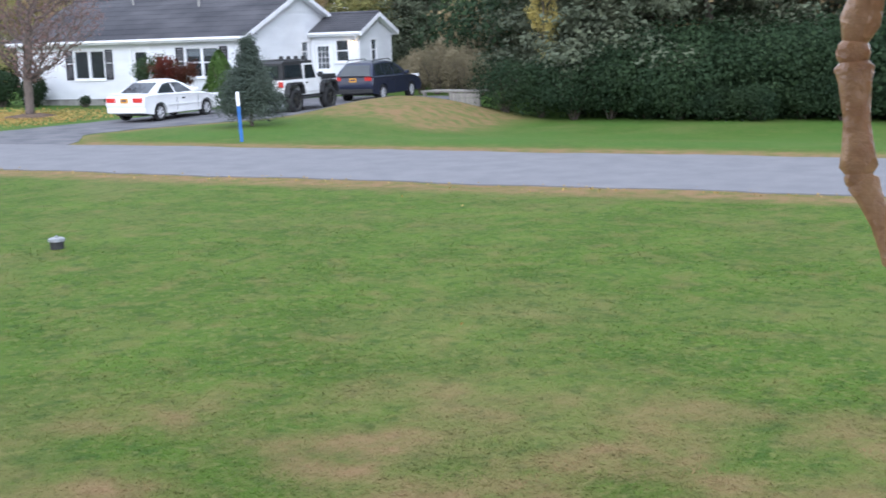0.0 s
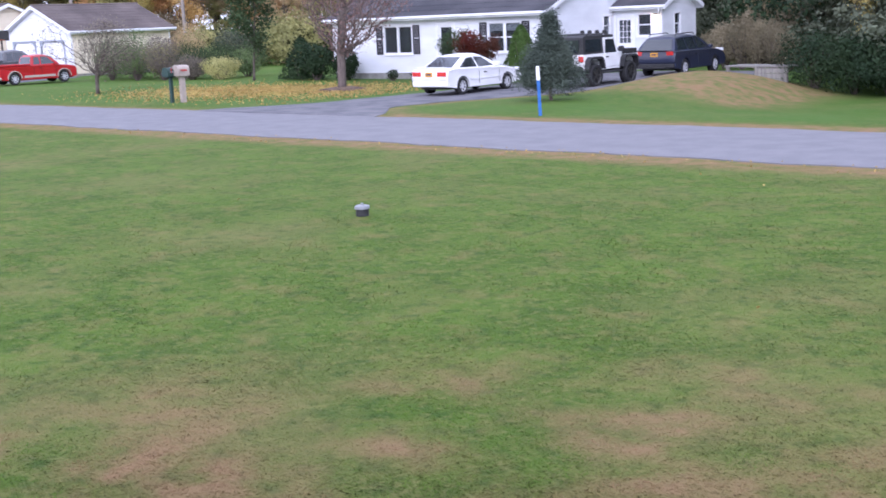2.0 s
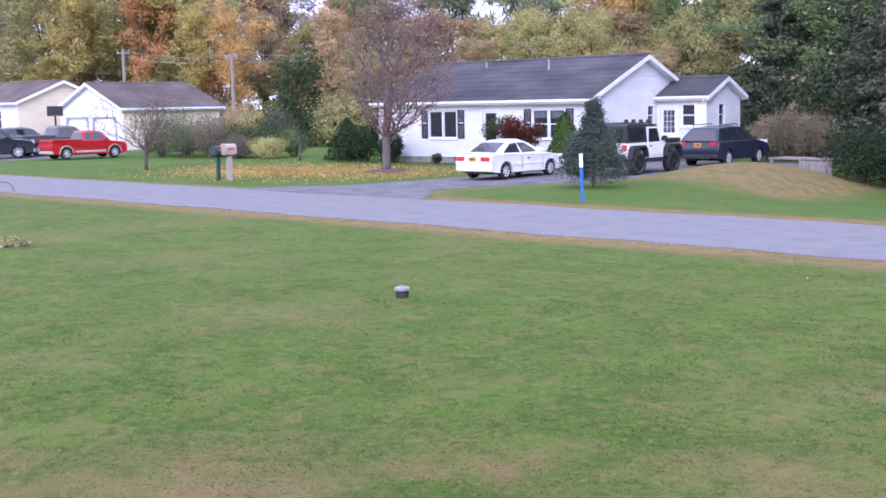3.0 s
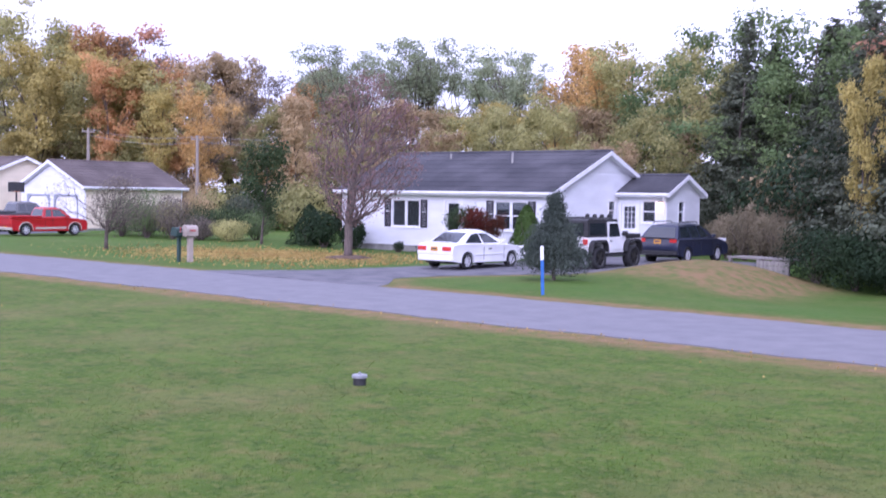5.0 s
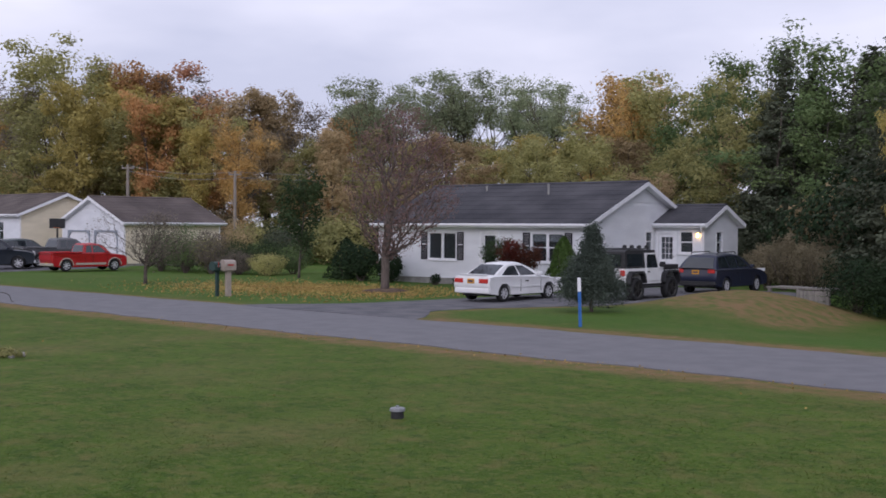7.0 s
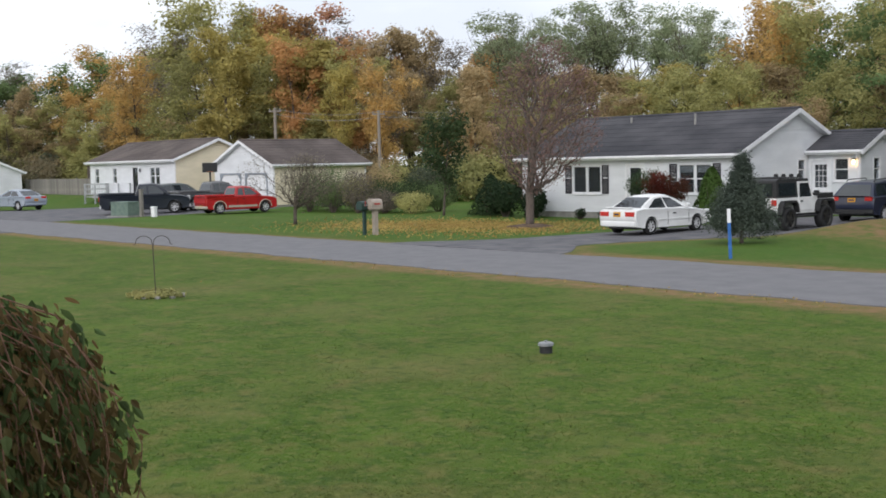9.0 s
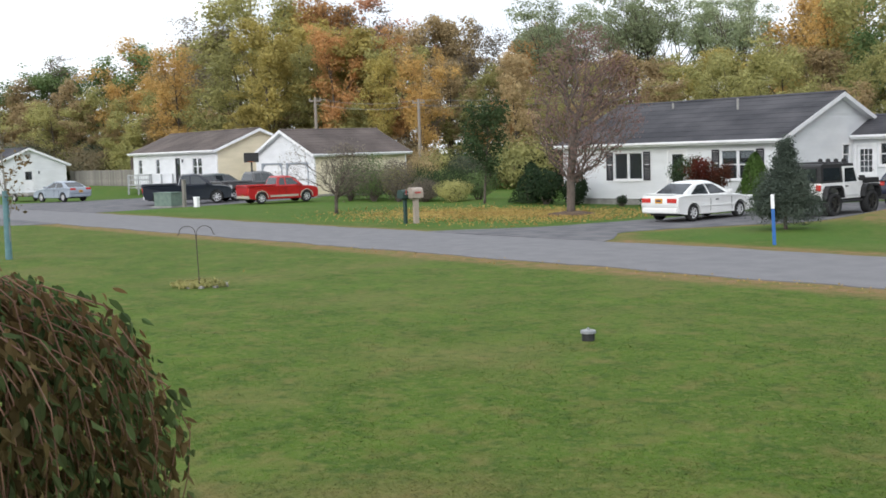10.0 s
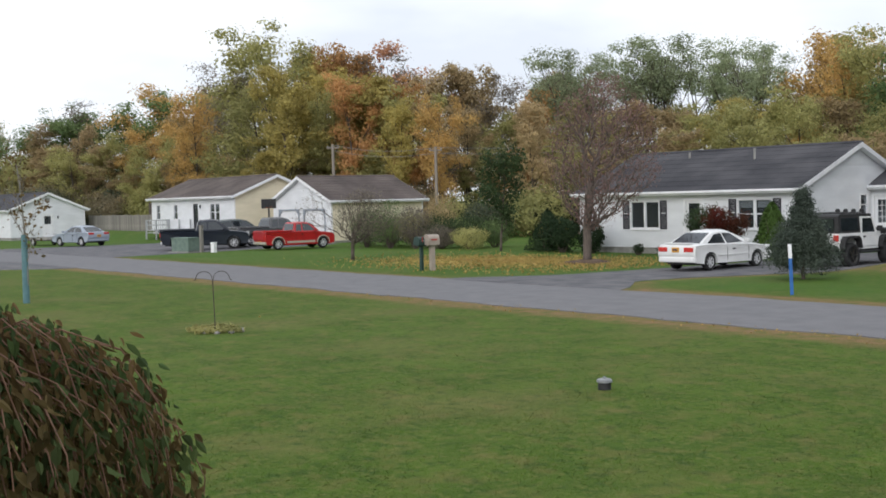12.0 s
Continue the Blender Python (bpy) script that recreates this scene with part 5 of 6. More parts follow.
def branching(name, m, label, trunk, targets, r_tip, seed, wood, twig, leaf=None, leaves=0, leaf_size=0.06, thin=0.012):
    """A bare tree whose branches reach out from the trunk to fill a crown; radii grow with what each branch carries."""
    rng = np.random.default_rng(seed)
    t = thing(name, m, label, "tree")
    pos = [Vector(p) for p in trunk]
    par = [-1] + list(range(len(trunk) - 1))
    run = [0.0]
    for a, b in zip(pos, pos[1:]):
        run.append(run[-1] + (b - a).length)
    first = max(2, int(len(trunk) * 0.4))
    chains = []
    top = np.array(trunk[first])
    targets = sorted(targets, key=lambda p: float(np.linalg.norm(np.array(p) - top)))
    for p in targets:
        P = np.array([tuple(q) for q in pos])
        gap = np.linalg.norm(P - p, axis=1)
        cost = gap + 0.42 * np.array(run) + 0.9 * np.clip(P[:, 2] - p[2] + 0.1, 0, None)
        cost[:first] += 50
        i = int(np.argmin(cost))
        p = Vector(p)
        n = max(2, int(gap[i] / 0.3))
        chain = [i]
        for k in range(1, n + 1):
            u = k / n
            q = pos[i].lerp(p, u) + Vector((0, 0, -0.1 * gap[i] * math.sin(math.pi * u))) + Vector(rng.normal(size=3)) * 0.035 * (k < n)
            run.append(run[chain[-1]] + (q - pos[chain[-1]]).length)
            par.append(chain[-1])
            pos.append(q)
            chain.append(len(pos) - 1)
        chains.append(chain)
    load = [0] * len(pos)
    for chain in chains:
        k = chain[-1]
        while k >= 0:
            load[k] += 1
            k = par[k]
    rad = [r_tip * max(1, v) ** 0.46 for v in load]
    thick, fine = bmesh.new(), bmesh.new()
    tube(thick, pos[:len(trunk)], [max(rad[i], rad[first]) * (1.25 if i == 0 else 1) for i in range(len(trunk))], 9)
    for chain in chains:
        big = rad[chain[1]] > thin
        tube(thick if big else fine, [pos[i] for i in chain], [min(rad[chain[1]] * 1.05, rad[chain[0]])] + [rad[i] for i in chain[1:]], 6 if big else 3, cap=False)
    part("trunk", thick, wood, t, smooth=True)
    part("twigwork", fine, twig, t, "fine bare twigs")["kind"] = "stuff"
    if leaves:
        ends_at = [pos[c[-1]] for c in chains]
        pick = rng.integers(0, len(ends_at), leaves)
        me = leaf_mesh("crown", np.array([tuple(ends_at[i]) for i in pick]) + rng.normal(size=(leaves, 3)) * 0.14, None, leaf_size * (0.6 + 0.8 * rng.random(leaves)), rng, 4)
        me.materials.append(LEAF[leaf])
        ob = new("crown", me)
        ob.parent = t
    return t


def egg(rng, n, centre, half, low, high, belly=0.4, sharp=1.0):
    """Places scattered through an egg-shaped crown, denser towards its skin."""
    out = []
    while len(out) < n:
        u = rng.random()
        w = (u / belly) ** 0.6 if u < belly else (1 - ((u - belly) / (1 - belly)) ** 1.9) ** 0.62 * sharp
        a, r = rng.random() * 6.283, math.sqrt(rng.random()) * w * half
        if rng.random() < w + 0.08:
            out.append((centre[0] * min(1, 2 * u + 0.3) + r * math.cos(a), centre[1] * min(1, 2 * u + 0.3) + r * math.sin(a), low + (high - low) * u))
    return out


def on_ground(x, y, rz=0, s=1.0):
    return pose(x, y, ground_z(x, y), 0, 0, rz) @ Matrix.Scale(s, 4)


# the big leaf-dropping maple on the white house's lawn, ringed by bark mulch
rng_m = np.random.default_rng(12)
MAPLE_BARK = surface("maple_bark", (0.17, 0.135, 0.115), (0.1, 0.08, 0.07), scale=6, rough=0.95, bump=0.8, bump_scale=30, stretch=(3, 3, 0.7))
branching("maple_tree", on_ground(-35.3, 33.9), "tall nearly leafless maple with reddish twigs in a mulch ring",
          [(0, 0, -0.2), (0.01, 0, 0.4), (0.02, 0.01, 0.9), (0.03, 0, 1.35), (0.04, 0.03, 1.8), (0.1, 0.08, 2.5), (0.15, 0.15, 3.3)],
          egg(rng_m, 1500, (0.5, 0.52), 2.6, 1.45, 7.7), 0.006, 11, MAPLE_BARK, TWIG, "plum", 9000, 0.08)
# forest: a few kinds, repeated at many places and sizes
KINDS = dict(
    oak=("oak_tree", "broad tree in faded green leaf", "green", "round", 0.25), olive=("ash_tree", "tree in olive and yellowing leaf", "olive", "round", 0.2),
    yellow=("birch_tree", "tree in yellow autumn leaf", "yellow", "tall", 0.2), gold=("maple_tree", "maple in bright golden autumn leaf", "gold", "round", 0.35),
    orange=("maple_tree", "maple in orange autumn leaf", "orange", "tall", 0.2), rust=("oak_tree", "tree in rust-red autumn leaf", "rust", "round", 0.3),
    brown=("beech_tree", "tree in brown withered leaf", "brown", "tall", 0.2), grey=("ash_tree", "nearly bare grey tree with thin leaf", "grey", "tall", 0.45),
    pine=("pine_tree", "dark green pine with layered boughs", "pine", "pine", 0.0), locust=("locust_tree", "pale-stemmed tree with a high thin crown", "locust", "vase", 0.1))
proto, tops = {}, {}
n_ = 0
for key, (nm, lab, leaf, form, bare) in KINDS.items():
    for v in range(2):
        n_ += 1
        t = tree(nm, pose(0, 0, 0), lab, 16, {"pine": 3.9, "tall": 4.0, "vase": 3.8}.get(form, 4.8), leaf, 100 + n_, leaves={"grey": 6000, "locust": 5000, "pine": 17000}.get(key, 10000),
                 leaf_size={"pine": 0.24, "grey": 0.19, "locust": 0.2}.get(key, 0.26), bare=bare, trunk_r=0.2, form=form, bark=BARK_PALE if key == "grey" else BARK,
                 base_up={"vase": 0.66, "pine": 0.06}.get(form, 0.2), clumps={"pine": 0, "grey": 90, "locust": 44}.get(key, 95))
        zs = sorted(v_.co.z for v_ in t.children[-1].data.vertices)
        tops[t.name] = zs[int(len(zs) * 0.982)]
        proto.setdefault(key, []).append(t)
used = set()


def plant(key, x, y, height, v=0, wide=1.0, rz=0.0):
    p = proto[key][v % 2]
    s = height / tops[p.name]
    m = pose(x, y, ground_z(x, y) - 0.1, 0, 0, rz) @ Matrix.Diagonal((s * wide, s * wide, s, 1))
    if p.name not in used:
        used.add(p.name)
        p.matrix_world = m
        return p
    c = copy_thing(p, pose(0, 0, 0))
    tops[c.name] = tops[p.name]
    c.matrix_world = m
    return c


def along(azimuth, dist):
    """A place by its bearing from the porch (degrees anticlockwise from east) and distance."""
    return dist * math.cos(radians(azimuth)), dist * math.sin(radians(azimuth))


def plant_at(key, az, d, rise, v=0, wide=1.0, rz=0.0):
    """A tree by bearing, distance and the angle at which its top rises over the porch's eye level."""
    x, y = along(az, d)
    return plant(key, x, y, EYE[2] + d * math.tan(radians(rise)) - ground_z(x, y), v, wide, rz)


# the wood's outline against the sky: bearing and angle of rise
RIDGE = [(100, 11.0), (111, 10.2), (112.3, 9.6), (113.2, 8.0), (114.7, 8.4), (116.6, 7.6), (117.6, 8.4), (119.4, 7.4), (120.4, 6.4), (121.5, 7.2), (123.4, 6.3), (125, 6.8), (126.5, 6.6), (128, 7.0),
         (132, 7.3), (135, 6.9), (137.8, 6.7), (138.7, 6.2), (139.2, 5.5), (141.5, 6.4), (143, 5.6), (143.8, 6.0), (145.3, 7.1), (149, 7.5), (151, 7.8), (152, 7.0), (152.7, 5.5), (155.2, 5.2),
         (157.3, 4.7), (158.6, 4.2), (160.3, 4.7), (161.4, 3.4), (163.5, 3.6), (170, 3.4)]


def ridge(az):
    return float(np.interp(az, [p[0] for p in RIDGE], [p[1] for p in RIDGE]))


def kind_at(table, az, i):
    """The kinds that grow on a stretch, taken in turn."""
    for end, kinds in table:
        if az < end:
            return kinds[i % len(kinds)]
    return table[-1][1][i % len(table[-1][1])]


BUSHES = []


def plant_bush(i, x, y, s=None):
    """Thicket along the foot of the wood, from five bushes repeated."""
    if len(BUSHES) < 5:
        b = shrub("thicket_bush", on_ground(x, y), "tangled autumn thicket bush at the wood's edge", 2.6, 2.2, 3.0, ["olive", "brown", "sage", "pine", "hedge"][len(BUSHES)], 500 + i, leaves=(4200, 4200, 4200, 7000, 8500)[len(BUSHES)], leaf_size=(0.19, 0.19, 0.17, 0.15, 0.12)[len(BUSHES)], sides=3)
        BUSHES.append(b)
        return b
    c = copy_thing(BUSHES[i % 5], pose(0, 0, 0))
    k = s or (0.75 + 0.09 * (i % 7))
    c.matrix_world = pose(x, y, ground_z(x, y), 0, 0, i * 67) @ Matrix.Diagonal((k * 1.1, k * 1.1, k, 1))
    return c


rng_f = np.random.default_rng(5)
HIGH = [(119.6, ("pine", "pine", "oak")), (122.2, ("oak", "olive")), (125.4, ("brown", "gold", "olive")), (140.2, ("brown", "grey")), (143.6, ("brown", "brown", "grey")), (145.6, ("grey", "brown")),
        (147.6, ("orange", "rust")), (150.2, ("yellow", "yellow", "grey")), (152.4, ("grey", "olive")), (157.0, ("brown", "gold", "olive")), (161, ("oak", "grey", "oak")), (180, ("brown", "oak", "olive"))]
MIDDLE = [(119.0, ("pine", "oak", "pine")), (124.0, ("oak", "olive", "brown")), (130.0, ("olive", "brown", "olive", "yellow")), (136.0, ("olive", "brown")), (139.5, ("orange", "brown")), (144.5, ("brown", "olive", "brown")),
          (148.5, ("yellow", "olive", "orange")), (152.0, ("yellow", "olive", "yellow")), (160, ("olive", "brown", "olive", "gold")), (180, ("brown", "olive", "brown"))]
LOW = [(126.0, ("olive", "oak", "brown")), (137.0, ("olive", "brown", "olive")), (145.0, ("brown", "olive", "grey", "orange")), (152.0, ("olive", "yellow", "brown")), (180, ("olive", "brown", "brown"))]
reach = lambda az: float(np.interp(az, [105, 118, 121, 126, 138, 152, 154, 170], [54, 62, 74, 98, 112, 116, 142, 160]))
# the tall rear row; pale-stemmed trees with open tops stand on the stretch behind the white house
az, i = 108.5, 0
while az < 168:
    if 126.0 < az < 138.4:
        plant_at("locust", az, 101 + 7 * (i % 2) + 3 * rng_f.random(), ridge(az) * (0.93 + 0.09 * rng_f.random()), i, 1.3, i * 77)
        az += 0.9
    else:
        plant_at(kind_at(HIGH, az, i), az, reach(az) + 9 * rng_f.random() + 4, (ridge(az) + 0.35 * ease(152, 154, az)) * (0.95 + 0.07 * rng_f.random()), i, (1.05 if az < 152 else 1.35) + 0.35 * rng_f.random(), i * 53)
        az += 1.0 if 137 < az < 145 else 1.25
    i += 1
# the middle row and the lower edge of the wood
az = 109.0
while az < 167:
    open_ = 125.5 < az < 136.0
    plant_at(kind_at(MIDDLE, az, i), az, reach(az) + (2 if az < 122 else -8) + 5 * rng_f.random(), 3.7 + 0.7 * rng_f.random() if open_ else ridge(az) * (0.6 + 0.22 * rng_f.random()), i, 1.15 + 0.4 * rng_f.random(), i * 41)
    az += 0.85 if open_ else 1.25
    i += 1
az = 123.0
while az < 166:
    plant_at(kind_at(LOW, az, i), az, reach(az) - (12 if az > 137 else 19) + 6 * rng_f.random(), 1.6 + 1.4 * rng_f.random(), i, 1.6, i * 67)
    az += 1.1
    i += 1
# single trees that stand out from the rows: bearing, distance, rise, width
for i, (k, az, d, h, w) in enumerate([("gold", 143.1, 98, 4.6, 0.95), ("brown", 138.6, 86, 4.6, 1.0), ("orange", 147.2, 104, 5.9, 0.9), ("yellow", 150.4, 104, 6.4, 1.0), ("yellow", 145.2, 100, 4.6, 0.9),
                                      ("yellow", 112.2, 47, 6.4, 0.55), ("gold", 124.6, 90, 6.6, 0.9), ("olive", 128.2, 80, 4.0, 1.3), ("olive", 126.0, 78, 4.5, 1.2), ("gold", 154.8, 128, 4.9, 1.1)]):
    plant_at(k, az, d, h, i, w, i * 77)
# undergrowth along the foot of the wood
for i in range(70):
    az = 100 + (166 - 100) * (i + rng_f.random()) / 70
    plant_bush(i, *along(az, (66 if az < 122 else 76 if az < 134 else 84 if az < 143 else 100 if az < 152 else 132) + rng_f.random() * 6))
for i in range(30):
    az = 150 + 19 * (i + rng_f.random()) / 30
    plant_bush(i, *along(az, 134 + rng_f.random() * 10), 1.3 + 0.5 * rng_f.random())
# the dark wood beyond the driveway bank
for i in range(30):
    az = 88 + (112 - 88) * (i + rng_f.random() * 0.8) / 30
    d = 39.5 / math.sin(radians(az)) + 4 + rng_f.random() * 13
    plant("pine" if az > 107 else ["pine", "brown", "grey", "pine", "brown", "rust", "pine", "oak"][i % 8], *along(az, d), 9.6 + 3.2 * rng_f.random(), i, 1.25, i * 61)
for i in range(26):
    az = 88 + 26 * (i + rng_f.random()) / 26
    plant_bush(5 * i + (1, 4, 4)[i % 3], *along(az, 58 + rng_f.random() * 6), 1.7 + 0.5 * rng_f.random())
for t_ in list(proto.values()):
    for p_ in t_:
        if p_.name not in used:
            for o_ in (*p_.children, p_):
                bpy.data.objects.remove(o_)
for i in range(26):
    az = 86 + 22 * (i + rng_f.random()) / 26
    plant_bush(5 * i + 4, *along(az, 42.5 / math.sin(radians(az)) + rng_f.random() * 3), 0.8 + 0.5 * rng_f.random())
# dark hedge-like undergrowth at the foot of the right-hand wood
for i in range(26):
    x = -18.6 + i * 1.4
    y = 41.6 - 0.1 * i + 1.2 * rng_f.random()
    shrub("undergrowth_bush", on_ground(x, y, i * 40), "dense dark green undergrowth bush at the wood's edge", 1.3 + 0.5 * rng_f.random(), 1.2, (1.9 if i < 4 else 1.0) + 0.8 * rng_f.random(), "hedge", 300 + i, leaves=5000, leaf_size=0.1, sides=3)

# dry brown brush behind the parking apron
for i, (x, y, h) in enumerate(((-25.7, 48.3, 2.1), (-24.7, 48.0, 2.3), (-23.7, 47.7, 2.2), (-22.8, 47.2, 2.1), (-21.9, 46.6, 1.8))):
    shrub("dry_brush", on_ground(x, y, i * 70), "dry straw-brown brush behind the parked cars", 0.9, 0.8, h, "sage", 340 + i, leaves=3600, leaf_size=0.07, stems=16)


# ---------------------------------------------------------------- planting round the white house
ring = bmesh.new()
tube(ring, [(0, 0, -0.05), (0, 0, 0.05), (0, 0, 0.13), (0, 0, 0.15)], [1.05, 0.95, 0.5, 0.15], 22)
for v in ring.verts:
    v.co += Vector((noise.noise(v.co * 3), noise.noise(v.co * 3 + Vector((5, 0, 0))), 0.3 * noise.noise(v.co * 5))) * 0.09
mulch = link("mulch_ring", ring, EARTH, None, smooth=True)
mulch.matrix_world = on_ground(-35.3, 33.9)
tagged(mulch, "brown bark mulch ring round the maple", "mulch")
shrub("evergreen_shrub", on_ground(-30.7, 40.0), "bright green cone-shaped evergreen beside the house front", 0.9, 0.9, 2.3, "cypress", 21, leaves=11000, leaf_size=0.09, shape="cone")
tree("ornamental_maple", on_ground(-32.6, 39.4), "low dark red ornamental maple on bare forked stems", 1.75, 1.05, "red", 22, leaves=5200, leaf_size=0.08, bare=0.05, trunk_r=0.07, form="round", base_up=0.42)
tree("ornamental_tree", on_ground(-34.15, 39.9), "small loose green ornamental tree by the front door", 2.2, 0.85, "dark", 23, leaves=4200, leaf_size=0.075, bare=0.05, trunk_r=0.05, form="round", base_up=0.25)
shrub("low_shrub", on_ground(-36.9, 40.3), "low dark shrub at the foot of the wall", 0.5, 0.4, 0.5, "hedge", 24, leaves=900, leaf_size=0.07)
shrub("low_shrub", on_ground(-38.8, 40.6), "low dark shrub at the foot of the wall", 0.3, 0.3, 0.55, "hedge", 25, leaves=600, leaf_size=0.07)
shrub("dark_evergreen", on_ground(-44.9, 40.4), "dense dark green evergreen shrub at the house corner", 1.25, 1.1, 2.1, "hedge", 26, leaves=4200, leaf_size=0.11, shape="cone")
shrub("dark_evergreen", on_ground(-43.4, 40.0), "dense dark green evergreen shrub at the house corner", 1.0, 1.0, 1.9, "hedge", 27, leaves=3000, leaf_size=0.11)
shrub("dark_evergreen", on_ground(-41.6, 40.3), "dark green shrub beneath the front wall", 0.95, 0.7, 1.55, "hedge", 28, leaves=2200, leaf_size=0.11)
tree("spruce_tree", on_ground(-22.5, 30.8), "small blue-green spruce beside the driveway", 2.6, 1.0, "spruce", 31, leaves=36000, leaf_size=0.055, bare=0, trunk_r=0.07, form="spruce", base_up=0.1)
tree("young_tree", on_ground(-47.0, 39.0), "young tree with dark green leaf on a thin trunk", 5.4, 1.5, "dark", 32, leaves=5200, leaf_size=0.13, bare=0.1, trunk_r=0.07, form="tall", base_up=0.22)
branching("small_bare_tree", on_ground(-47.7, 30.4), "small leafless ornamental tree with fine grey twigs",
          [(0, 0, -0.2), (0.01, 0, 0.3), (0.0, 0.02, 0.65), (0.02, 0.03, 0.9), (0.05, 0.06, 1.3)],
          egg(rng_m, 1000, (0.35, 0.5), 1.6, 0.85, 3.35) + egg(rng_m, 90, (-1.0, -1.55), 1.0, 1.3, 3.4), 0.0035, 33, BARK, BARK, "grey", 3600, 0.07)
for i in range(15):
    x, y = -62.5 + 0.86 * i, 41.0 + 1.4 * math.sin(i * 2.1)
    h = [2.2, 1.7, 2.5, 2.0, 1.5][i % 5] * (1.0 if i < 4 else 1.3 if i < 10 else 0.8)
    shrub("garden_shrub", on_ground(x, y, i * 50), "loose garden shrub in mixed green and yellowing leaf", 1.3, 1.2, h, ["grey", "dark", "green", "grey", "dark", "green", "olive", "brown"][i % 8], 40 + i, leaves=3400, leaf_size=0.085, stems=14)
for i in range(9):
    x, y = -28.0 + 0.62 * i, 52.5 - 0.3 * i + (i % 3)
    shrub("dry_brush", on_ground(x, y, i * 70), "dry straw-coloured brush beyond the parking apron", 1.1, 1.0, 1.9 + 0.25 * (i % 4), "sage", 60 + i, leaves=1900, leaf_size=0.16)

# fallen yellow leaves under the maple
rng_l = np.random.default_rng(8)
n_l = 11000
lx, ly = -38.6 + rng_l.normal(size=n_l) * 4.2, 32.9 + rng_l.normal(size=n_l) * 2.6
ok = (ly > 26.0) & (lx < -31.2) & (ly < 40)
lx, ly = lx[ok], ly[ok]
pts = np.stack([lx, ly, [ground_z(a, b) + 0.035 for a, b in zip(lx, ly)]], 1)
LEAF["fallen"] = leafy("fallen_leaves", (0.46, 0.34, 0.11), (0.32, 0.2, 0.07), through_light=0.1)
me = leaf_mesh("fallen_leaves", pts, None, 0.05 + 0.06 * rng_l.random(len(pts)), rng_l)
me.materials.append(LEAF["fallen"])
tagged(new("fallen_leaves", me), "yellow fallen maple leaves scattered on the lawn", "leaves", kind="stuff")
# a few dead leaves on the near lawn and along the road
n_l = 320
lx = -30 + rng_l.random(n_l) * 34
ly = np.where(rng_l.random(n_l) < 0.95, 18.8 + rng_l.normal(size=n_l) * 0.3, 6 + rng_l.random(n_l) * 12)
pts = np.stack([lx, ly, [ground_z(a, b) + 0.03 for a, b in zip(lx, ly)]], 1)
me = leaf_mesh("stray_leaves", pts, None, 0.03 + 0.04 * rng_l.random(n_l), rng_l)
me.materials.append(LEAF["fallen"])
tagged(new("stray_leaves", me), "scattered dead brown leaves by the road edge", "leaves", kind="stuff")

# ---------------------------------------------------------------- grass blades on the near lawn
rng_g = np.random.default_rng(3)
n_c = 52000
ang = np.radians(86 + rng_g.random(n_c) * 84)
dist = 6.0 + 17.5 * rng_g.random(n_c) ** 1.35
per = 5
gx = np.repeat(dist * np.cos(ang), per) + rng_g.normal(size=n_c * per) * 0.16
gy = np.repeat(dist * np.sin(ang), per) + rng_g.normal(size=n_c * per) * 0.16
dist = np.repeat(dist, per)
keep = (gy < 18.95) & (rng_g.random(n_c * per) > (dist - 14) / 11)
gx, gy, dist = gx[keep], gy[keep], dist[keep]
patch = np.sin(gx * 1.7 + 1.3 * np.sin(gy * 0.9)) * np.sin(gy * 2.1 + 0.8 * np.sin(gx * 1.1))
n_g = len(gx)
gz = np.array([ground_z(a, b) for a, b in zip(gx, gy)])
hgt = (0.005 + 0.012 * rng_g.random(n_g) ** 1.5) * (1 + 0.35 * patch)
wid_ = 0.0035 + 0.0045 * rng_g.random(n_g) + dist * 0.00012
yaw = rng_g.random(n_g) * 6.283
lie = rng_g.random(n_g) * 6.283
tip = np.stack([np.cos(lie), np.sin(lie)], 1) * ((2.6 + 1.6 * rng_g.random(n_g)) * hgt)[:, None]
v = np.empty((n_g, 3, 3))
v[:, 0] = np.stack([gx - np.cos(yaw) * wid_, gy - np.sin(yaw) * wid_, gz - 0.004], 1)
v[:, 1] = np.stack([gx + np.cos(yaw) * wid_, gy + np.sin(yaw) * wid_, gz - 0.004], 1)
v[:, 2] = np.stack([gx + tip[:, 0], gy + tip[:, 1], gz + hgt], 1)
me = bpy.data.meshes.new("grass")
me.vertices.add(n_g * 3)
me.vertices.foreach_set("co", v.ravel())
me.loops.add(n_g * 3)
me.loops.foreach_set("vertex_index", np.arange(n_g * 3))
me.polygons.add(n_g)
me.polygons.foreach_set("loop_start", np.arange(0, n_g * 3, 3))
me.polygons.foreach_set("loop_total", np.full(n_g, 3))
me.update()
at_ = me.attributes.new("straw", 'FLOAT', 'POINT')
at_.data.foreach_set("value", np.repeat([straw_at(a, b) for a, b in zip(gx, gy)], 3))
me.materials.append(GRASS)
tagged(new("grass", me), "short mown grass blades in patchy green and straw", "grass", kind="stuff")

